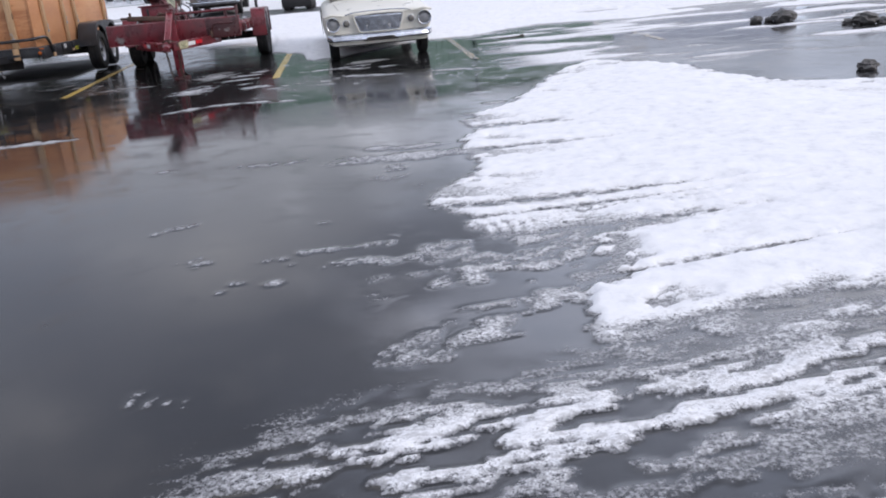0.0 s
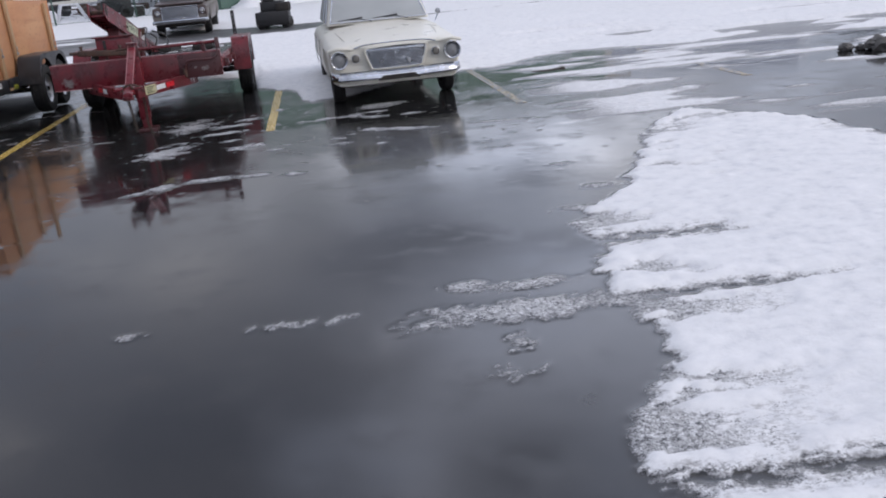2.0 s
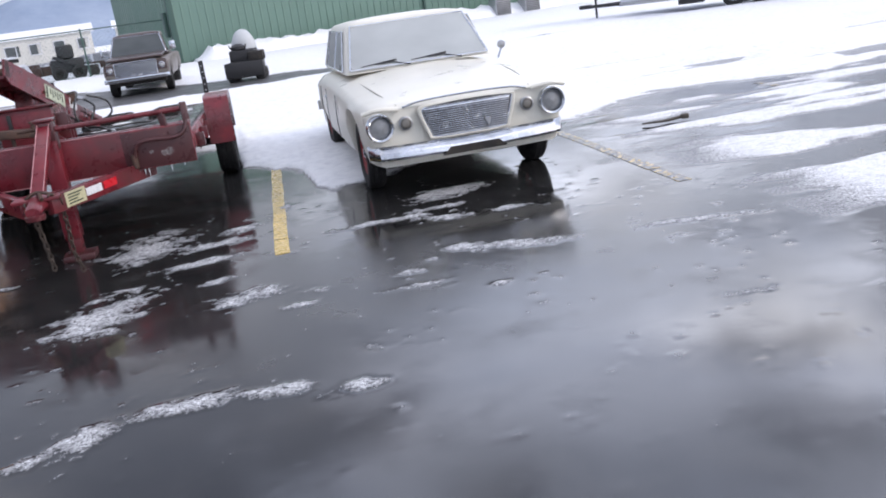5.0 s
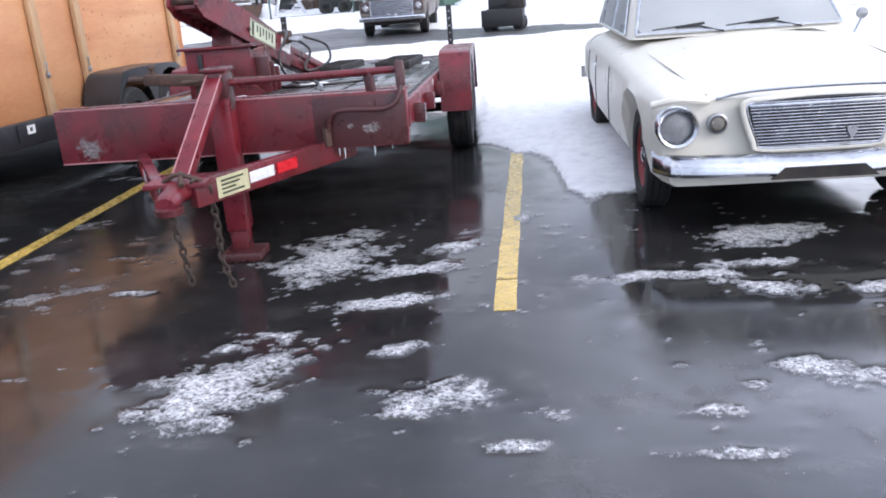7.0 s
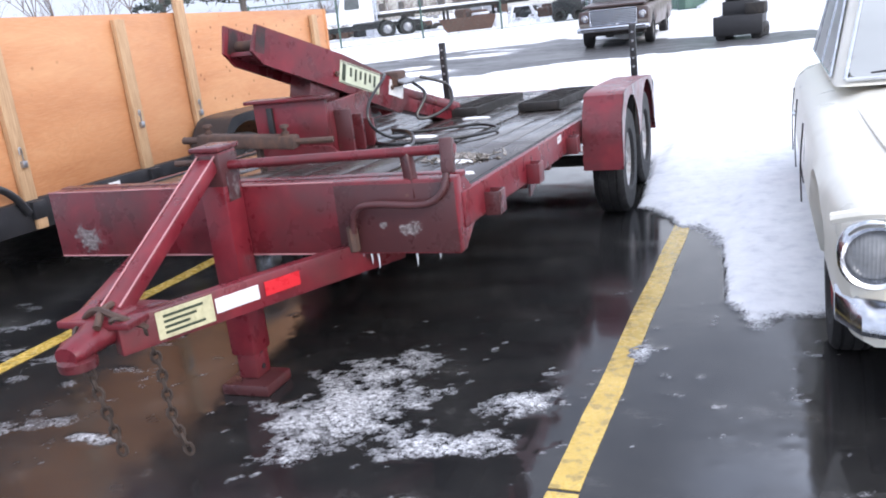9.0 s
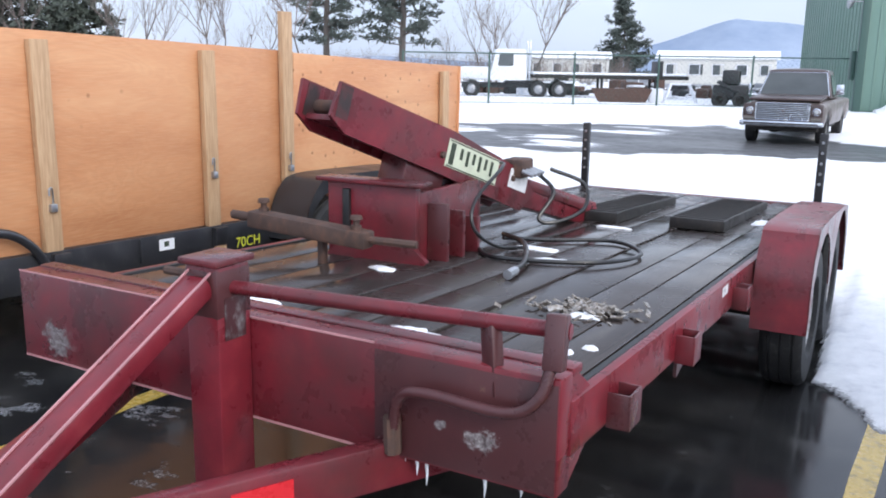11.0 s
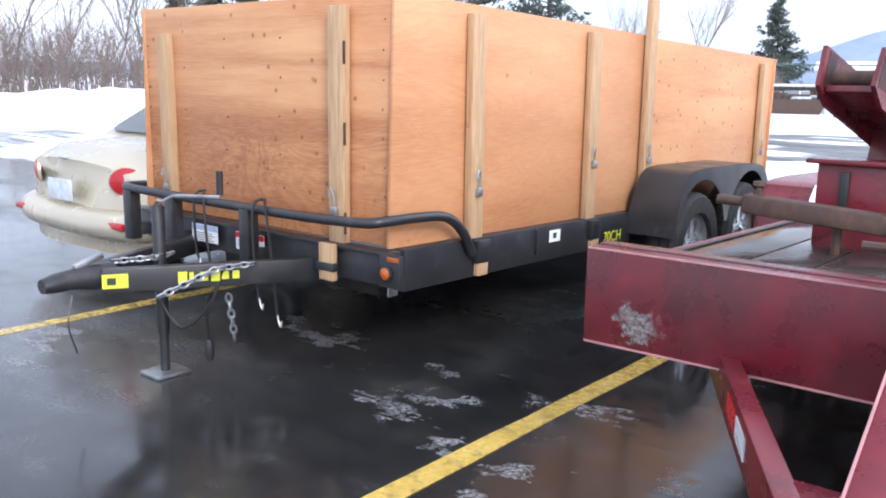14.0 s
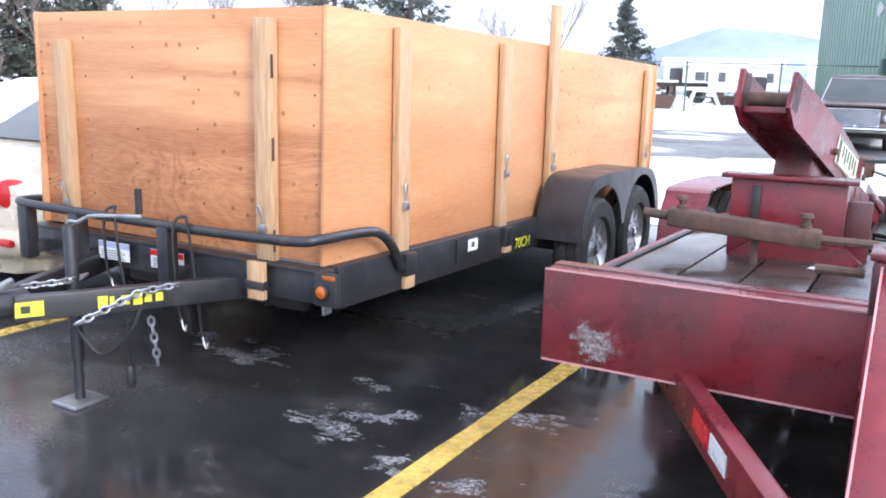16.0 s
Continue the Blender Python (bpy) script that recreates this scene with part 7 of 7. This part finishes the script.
def semi_truck():
    t = thing("flatbed_truck", "white lorry tractor with a long snow-covered flatbed", "truck", -24.8, 44.5, 0, -60)
    w = surface("white_cab_paint", (0.66, 0.68, 0.7), 0.4, 0, 0.08, 2, 0.02)
    part("cab", cabin_shell((0, 2.2, 1.05, 1.0, 1.0), (0.35, 2.15, 0.95, 2.75, 2.75)), w, t)
    part("bonnet", box((-0.8, -1.7, 1.0), (0.8, 0.1, 1.75), 0.15), w, t)
    part("windscreen", pane([(-0.85, 0.03, 1.85), (0.85, 0.03, 1.85), (0.8, 0.3, 2.55), (-0.8, 0.3, 2.55)], 0.03), GLASS_DARK, t)
    for s in (-1, 1):
        q = [(s * 1.0, 0.5, 1.8), (s * 1.0, 1.4, 1.8), (s * 0.96, 1.4, 2.5), (s * 0.96, 0.6, 2.5)]
        part("side_window", pane(q if s > 0 else [q[1], q[0], q[3], q[2]], 0.03), GLASS_DARK, t)
        part("exhaust_pipe", lathe([(0.08, 1.0), (0.08, 3.2), (0.06, 3.25)], pose(s * 1.05, 2.35, 0), 10), CHROME, t)
        for y in (-1.0, 2.9, 4.1):
            wheel(t, s * 0.95, y, 0.5, 0.5, 0.3, 0.28, s, STEEL, 0)
    part("chassis", box((-0.45, -1.6, 0.55), (0.45, 5.0, 0.85), 0.03), BLACK, t)
    part("flatbed", box((-1.2, 2.5, 1.15), (1.2, 11.5, 1.35), 0.03), DARK, t)
    part("bed_snow", box((-1.15, 2.55, 1.352), (1.15, 11.4, 1.5), 0.06), SNOWY, t)
    part("headboard", box((-1.2, 9.8, 1.35), (1.2, 10.0, 2.2), 0.03), BLACK, t)
    for y in (6.5, 9.6):
        part("bed_leg", box((-0.9, y, 0.0), (-0.75, y + 0.15, 1.15), 0.01), BLACK, t)
        part("bed_leg", box((0.75, y, 0.0), (0.9, y + 0.15, 1.15), 0.01), BLACK, t)
    return t


semi_truck()


def steel_trough(x, y, rz):
    t = thing("steel_trough", "long dark steel trough half sunk in snow", "trough", x, y, 0, rz)
    bm = bmesh.new()
    add_plate(bm, [(-1.5, 0.75), (1.5, 0.75), (1.2, 0.05), (-1.1, 0.05)], 0.06, pose(0, 0, 0, 90))
    part("front_plate", bm, RUST, t, smooth=False)
    bm = bmesh.new()
    add_plate(bm, [(-1.5, 0.75), (1.5, 0.75), (1.2, 0.05), (-1.1, 0.05)], 0.06, Matrix.Translation((0, 0.9, 0)) @ pose(0, 0, 0, 90))
    part("back_plate", bm, RUST, t, smooth=False)
    part("floor_plate", box((-1.1, 0, 0), (1.2, 0.9, 0.06), 0.01), RUST, t)


steel_trough(-15.2, 41.0, 25)


def bare_cab(x, y, rz):
    t = thing("stripped_cab", "pale stripped vehicle cab shell standing in snow", "vehicle shell", x, y, 0, rz)
    for a, b in (((-0.8, 0, 0.1), (-0.5, 0.2, 1.0)), ((0.8, 0, 0.1), (0.4, 0.2, 1.0)), ((-0.5, 0.2, 1.0), (0.4, 0.2, 1.0)), ((-0.8, 1.2, 0.1), (-0.5, 1.1, 1.0)), ((0.8, 1.2, 0.1), (0.4, 1.1, 1.0)), ((-0.5, 1.1, 1.0), (0.4, 1.1, 1.0)), ((-0.5, 0.2, 1.0), (-0.5, 1.1, 1.0)), ((0.4, 0.2, 1.0), (0.4, 1.1, 1.0))):
        part("pillar", beam(a, b, 0.09, 0.09, 0.02), WHITE_METAL, t)
    part("side_panel", box((-1.6, 0.0, 0.0), (-0.8, 1.2, 0.75), 0.2), WHITE_METAL, t)


bare_cab(-12.6, 42.4, 20)


def loader(x, y, rz):
    t = thing("skid_loader", "black skid loader in the snow behind the fence", "loader", x, y, 0, rz)
    part("body", box((-0.9, -0.5, 0.35), (0.7, 0.6, 1.05), 0.1), BLACK, t)
    part("canopy", box((-0.5, -0.45, 1.05), (0.3, 0.5, 1.75), 0.12), BLACK, t)
    part("bucket", box((0.8, -0.6, 0.1), (1.35, 0.6, 0.6), 0.1), DARK, t)
    for s in (-1, 1):
        part("lift_arm", beam((-0.7, s * 0.58, 1.2), (1.0, s * 0.58, 0.4), 0.1, 0.14), BLACK, t)
        for xx in (-0.55, 0.4):
            w = wheel(t, xx, s * 0.6, 0.36, 0.36, 0.24, 0.2, 1, DARK)
            w.matrix_local = pose(xx, s * 0.62, 0.36, 90 * s, 0, 0)


loader(-9.9, 41.6, 10)


def mobile_home(x, y, rz, L, label, seed):
    b = thing("mobile_home", label, "building", x, y, 0, rz, "homes beyond the yard")
    rng = random.Random(seed)
    part("wall", box((0, 0, 0.5), (L, 3.6, 3.0), 0.05), surface("cream_siding", (0.58, 0.57, 0.53), 0.6, 0, 0.08, 1), b)
    bm = bmesh.new()
    add_plate(bm, [(-0.3, 2.95), (4.0 / 2 - 0.2, 3.75), (3.9, 2.95)], L + 0.6, Matrix(((0, 0, 1, -0.3), (1, 0, 0, 0), (0, 1, 0, 0), (0, 0, 0, 1))))
    part("roof", bm, SNOWY, b, "snow-covered roof", smooth=False)
    part("skirting", box((0.05, 0.05, 0), (L - 0.05, 3.5, 0.5), 0.02), STEEL, b)
    n = int(L / 2.2)
    for k in range(n):
        x0 = 0.8 + k * 2.2
        wn = part("window", box((x0, -0.05, 1.4), (x0 + rng.choice((0.7, 1.0, 1.3)), 0.02, 2.4), 0.02), GLASS_DARK, b)
        part("window_frame", trim_loop([(x0, -0.06, 1.4), (x0 + 1.0, -0.06, 1.4), (x0 + 1.0, -0.06, 2.4), (x0, -0.06, 2.4)], 0.04, 0), WHITE_METAL, wn)


mobile_home(-27.5, 84, 12, 11, "cream mobile home with snow on its roof", 1)
mobile_home(-44, 88, 18, 9, "cream mobile home with snow on its roof", 2)
mobile_home(-15.0, 90, 8, 12, "cream mobile home with snow on its roof", 3)
mobile_home(-9.5, 62, 8, 4.5, "small white house with a snow-covered roof", 4)


def junk_field():
    ob = thing("scrap_rows", "rows of snow-dusted scrap and machine parts", "scrap", kind="stuff")
    rng = random.Random(21)
    for k in range(90):
        a = radians(rng.uniform(8, 34))
        d = rng.uniform(54, 74)
        x, y = -d * math.sin(a), d * math.cos(a)
        s = rng.uniform(0.35, 1.1)
        bm = bmesh.new()
        for _ in range(rng.randint(2, 4)):
            m = Matrix.Translation((x + rng.uniform(-0.9, 0.9), y + rng.uniform(-0.9, 0.9), 0)) @ Matrix.Rotation(rng.uniform(0, 3), 4, "Z")
            h = s * rng.uniform(0.4, 1.1)
            add_box(bm, (-s * rng.uniform(0.3, 1), -s * 0.5, 0), (s * rng.uniform(0.3, 1), s * 0.5, h), 0.08, m, 1)
        part("scrap", bm, rng.choice((RUST, DARK, BLACK, STEEL, SNOWY, SNOWY, WHITE_METAL)), ob)


junk_field()


def brown_shed():
    b = thing("timber_shed", "low dark brown timber building beyond the yard", "building", 27.5, 33.5, 0, -45)
    part("wall", box((0, 0, 0), (14, 6, 2.4), 0.04), surface("brown_timber", (0.13, 0.085, 0.06), 0.75, 0, 0.3, 2, 0.2), b)
    for k in range(28):
        part("batten", box((0.1 + k * 0.5, -0.04, 0.0), (0.18 + k * 0.5, 0.0, 2.35), 0.005), surface("brown_timber", (0.13, 0.085, 0.06)), b)
    part("roof", box((-0.4, -0.5, 2.4), (14.4, 6.5, 2.75), 0.08), SNOWY, b)


brown_shed()


# ---- loose lumps and sticks on the ground ----
def lump(x, y, s, seed):
    rng = random.Random(seed)
    ob = thing("dirty_ice_lump", "dark dirty lump of ice on the slush", "ice lump", x, y, 0, rng.uniform(0, 360), "lumps on the yard")
    bm = bmesh.new()
    bmesh.ops.create_icosphere(bm, subdivisions=3, radius=s)
    for v in bm.verts:
        n = noise.noise(v.co * (2.4 / s) + Vector((seed, 0, 0)))
        v.co *= 1 + 0.45 * n
        v.co.z = max(v.co.z * 0.62 + s * 0.4, -0.004)
    part("lump", bm, surface("dirty_ice", (0.1, 0.095, 0.09), 0.7, 0, 0.5, 12, 0.6, (0.4, 0.4, 0.42), 0.25), ob)


for i, (x, y, s) in enumerate(((8.0, 1.35, 0.1), (8.35, 1.1, 0.19), (8.2, 1.3, 0.07), (8.95, -0.3, 0.17), (8.75, -0.15, 0.08), (9.15, -0.45, 0.09), (6.6, -4.2, 0.1))):
    lump(x, y, s, i)


def debris_stick():
    ob = thing("broken_board", "dark broken strip of wood lying in slush", "debris", 3.9, 2.35, 0, -12)
    part("strip", tube(bend([(-0.25, 0.02, 0.03), (-0.1, -0.01, 0.04), (0.1, 0.04, 0.035), (0.3, 0.1, 0.05)], 4), [0.012 + 0.0012 * k for k in range(len(bend([(-0.25, 0.02, 0.03), (-0.1, -0.01, 0.04), (0.1, 0.04, 0.035), (0.3, 0.1, 0.05)], 4)))], 6), surface("wet_wood", (0.07, 0.06, 0.05), 0.6), ob)
    ob.scale = (0.75, 0.75, 0.75)
    part("knob", box((0.3, 0.05, 0.02), (0.4, 0.13, 0.09), 0.02), surface("wet_wood", (0.07, 0.06, 0.05), 0.6), ob)


debris_stick()
BARK = surface("grey_bark", (0.1, 0.085, 0.075), 0.9, 0, 0.35, 8, 0.6)
TWIG = surface("brown_twigs", (0.17, 0.135, 0.12), 0.9, 0, 0.3, 8, 0.2)


def needle_material(name, c):
    m = Nodes(name)
    info = m.n.new("ShaderNodeNewGeometry")
    m.set("Base Color", m.mix(info.outputs["Random Per Island"], tuple(v * 0.6 for v in c), tuple(v * 1.25 for v in c)))
    m.set("Roughness", 0.7)
    return m.mat


# needle greens are greyed and lightened to carry the distance haze
NEEDLES = needle_material("pine_needles", (0.075, 0.092, 0.078))
SPRUCE = needle_material("spruce_needles", (0.08, 0.095, 0.074))


# ---- trees ----
def pine(name, label, x, y, h, spread, seed, first=0.25, mat=None, dense=1.0):
    rng = random.Random(seed)
    t = thing(name, label, "tree", x, y, 0, rng.uniform(0, 360), "conifers")
    trunk = [(rng.uniform(-0.1, 0.1) * k, rng.uniform(-0.1, 0.1) * k, h * k / 6) for k in range(7)]
    part("trunk", tube(trunk, [h * 0.017 * (1 - 0.9 * k / 6) + 0.02 for k in range(7)], 8), BARK, t)
    bmb, bmn = bmesh.new(), bmesh.new()
    n = int(46 * dense)
    for k in range(n):
        f = first + (0.99 - first) * (k + rng.random()) / n
        z = h * f
        shape = (1 - f) / (1 - first)
        r = spread * (0.25 + 0.75 * min(1, shape * 1.5)) * (shape ** 0.35) * rng.uniform(0.55, 1.1)
        a = rng.uniform(0, 6.283)
        end = Vector((r * math.cos(a), r * math.sin(a), z + r * rng.uniform(-0.1, 0.3)))
        add_tube(bmb, [(0, 0, z - r * 0.1), end * 0.5 + Vector((0, 0, z * 0.5 - r * 0.08)), end], [0.05 + r * 0.01, 0.035, 0.012], 4, False)
        tufts = max(4, int(9 * r / spread * dense + 3))
        for j in range(tufts):
            u = 0.3 + 0.75 * (j + rng.random()) / tufts
            c = Vector((0, 0, z - r * 0.1)).lerp(end, u) + Vector((rng.gauss(0, 0.16), rng.gauss(0, 0.16), rng.gauss(0.05, 0.12))) * spread * 0.35
            for q in range(11):
                d = Vector((rng.gauss(0, 1), rng.gauss(0, 1), rng.gauss(0.25, 0.6))).normalized() * rng.uniform(0.2, 0.5) * (0.5 + spread * 0.18)
                w = d.orthogonal().normalized() * 0.055
                v = [bmn.verts.new(c - w), bmn.verts.new(c + d * 0.6 + w * 1.3), bmn.verts.new(c + d), bmn.verts.new(c + d * 0.5 - w * 1.4)]
                bmn.faces.new(v)
    part("limbwork", bmb, BARK, t)
    part("crown", bmn, mat or NEEDLES, t, smooth=False)
    return t


def at_bearing(left, d):
    return 0.2 - d * math.sin(radians(left)), -0.6 + d * math.cos(radians(left))


def bare_tree(x, y, h, seed, twigs=1.0):
    rng = random.Random(seed)
    t = thing("bare_tree", "leafless grey-brown tree in winter", "tree", x, y, 0, rng.uniform(0, 360), "bare trees")
    bmt, bmb = bmesh.new(), bmesh.new()

    def grow(p, d, length, r, level):
        pts, q = [p], p
        for k in range(3):
            d = (d + Vector((rng.gauss(0, 0.14), rng.gauss(0, 0.14), rng.gauss(0.06, 0.06)))).normalized()
            q = q + d * length / 3
            pts.append(q)
        add_tube(bmt if level == 0 else bmb, pts, [r, r * 0.85, r * 0.7, r * 0.5], 6 if level == 0 else 4, False)
        if level >= 3:
            return
        for k in range((7, 5, 4)[level] if twigs >= 1 else (5, 4, 3)[level]):
            b = pts[1 + k % 3] if level else pts[2 + k % 2]
            s = Vector((rng.gauss(0, 1), rng.gauss(0, 1), rng.uniform(0.5, 1.6))).normalized()
            grow(b, (d * 0.5 + s * 0.8).normalized(), length * rng.uniform(0.5, 0.75), r * 0.46, level + 1)

    grow(Vector((0, 0, -0.1)), Vector((0, 0, 1)), h * 0.5, h * 0.006 + 0.012, 0)
    part("trunk", bmt, BARK, t)
    part("canopy", bmb, TWIG, t)
    return t


for left, d, h, s, seed in ((39.6, 84, 19.0, 4.4, 1), (34.7, 84, 20.0, 4.2, 2)):
    x, y = at_bearing(left, d)
    pine("pine_tree", "tall dark pine with open ragged branches", x, y, h, s, seed, 0.2, NEEDLES, 1.8)
x, y = at_bearing(20.5, 108)
pine("pine_tree", "broad dense dark pine standing alone", x, y, 11.0, 4.0, 7, 0.06, NEEDLES, 1.9)
for left, d, h, s, seed in ((56.2, 70, 9.4, 4.4, 4), (54.2, 71, 8.2, 3.8, 5), (58.4, 72, 7.8, 3.6, 6)):
    x, y = at_bearing(left, d)
    pine("spruce_tree", "dark bushy evergreen behind the plywood trailer", x, y, h, s, seed, 0.03, SPRUCE, 1.8)
rng = random.Random(40)
models = [bare_tree(*at_bearing(28.2, 92), 11, 50), bare_tree(*at_bearing(46, 80), 12, 51), bare_tree(*at_bearing(51, 74), 11, 52, 0.5), bare_tree(*at_bearing(65, 62), 10.5, 53)]
for k in range(44):
    left = rng.choice((rng.uniform(42, 62), rng.uniform(60, 88), rng.uniform(62, 80), rng.uniform(23, 42)))
    d = rng.uniform(58, 100)
    x, y = at_bearing(left, d)
    s = rng.uniform(0.55, 1.05)
    c = copy_thing(models[k % 4], pose(x, y, 0, 0, 0, rng.uniform(0, 360)) @ Matrix.Scale(s, 4))


def thicket():
    ob = thing("thicket", "brown leafless thicket along the yard's edge", "bushes", kind="stuff")
    r = random.Random(77)
    bm = bmesh.new()
    for k in range(4200):
        left = r.uniform(48, 100) if k % 3 else r.uniform(20, 60)
        d = r.uniform(52, 66) if left > 60 else r.uniform(86, 110)
        x, y = at_bearing(left, d)
        h = r.uniform(1.5, 5.2) * (1.0 if left > 60 else 0.7)
        lx, ly = r.gauss(0, 0.14) * h, r.gauss(0, 0.14) * h
        p = [(x, y, 0), (x + lx * 0.4, y + ly * 0.4, h * 0.5), (x + lx, y + ly, h)]
        add_tube(bm, p, [0.026, 0.018, 0.006], 3, False)
        for j in range(4):
            u = r.uniform(0.3, 0.85)
            b = Vector(p[0]).lerp(Vector(p[2]), u)
            add_tube(bm, [b, b + Vector((r.gauss(0, 0.6), r.gauss(0, 0.6), r.uniform(0.4, 1.3)))], [0.018, 0.006], 3, False)
    part("stems", bm, TWIG, ob)


thicket()


# ---- distant hills ----
def hills():
    m = Nodes("haze_painted_forest_hills")
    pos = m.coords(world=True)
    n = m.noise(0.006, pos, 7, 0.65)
    # pale blue tones paint the distance haze straight into the hill colour
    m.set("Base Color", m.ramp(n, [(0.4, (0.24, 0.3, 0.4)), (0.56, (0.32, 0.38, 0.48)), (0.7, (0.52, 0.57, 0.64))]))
    m.set("Roughness", 1.0)
    m.set("Specular IOR Level", 0.0)
    for name, d, left0, left1, hs, seed in (("far_hills", 1400, -60, 110, (14, 34), 3), ("near_hills", 900, -52.5, 26.5, (22, 56), 9)):
        rings = []
        for k in range(160):
            left = left0 + (left1 - left0) * k / 159
            u = fbm(np.array([left * 0.07]), np.array([seed * 1.7]), seed, 4, 0.38)[0]
            edge = min(1, min(k, 159 - k) / 26)
            h = (hs[0] + (hs[1] - hs[0]) * (u - 0.25) * 1.7) * edge
            row = []
            for f, g in ((0.9, 0), (0.94, 0.4), (1.0, 1.0), (1.1, 0.7), (1.2, 0.0)):
                x, y = at_bearing(left, d * f)
                row.append((x, y, h * g - 2))
            rings.append(row)
        bm = bmesh.new()
        add_rings(bm, rings, close=False)
        tagged(part(name, bm, m.mat), "wooded hills on the horizon, blue distance haze painted into their colour", "hills", kind="structure")


hills()
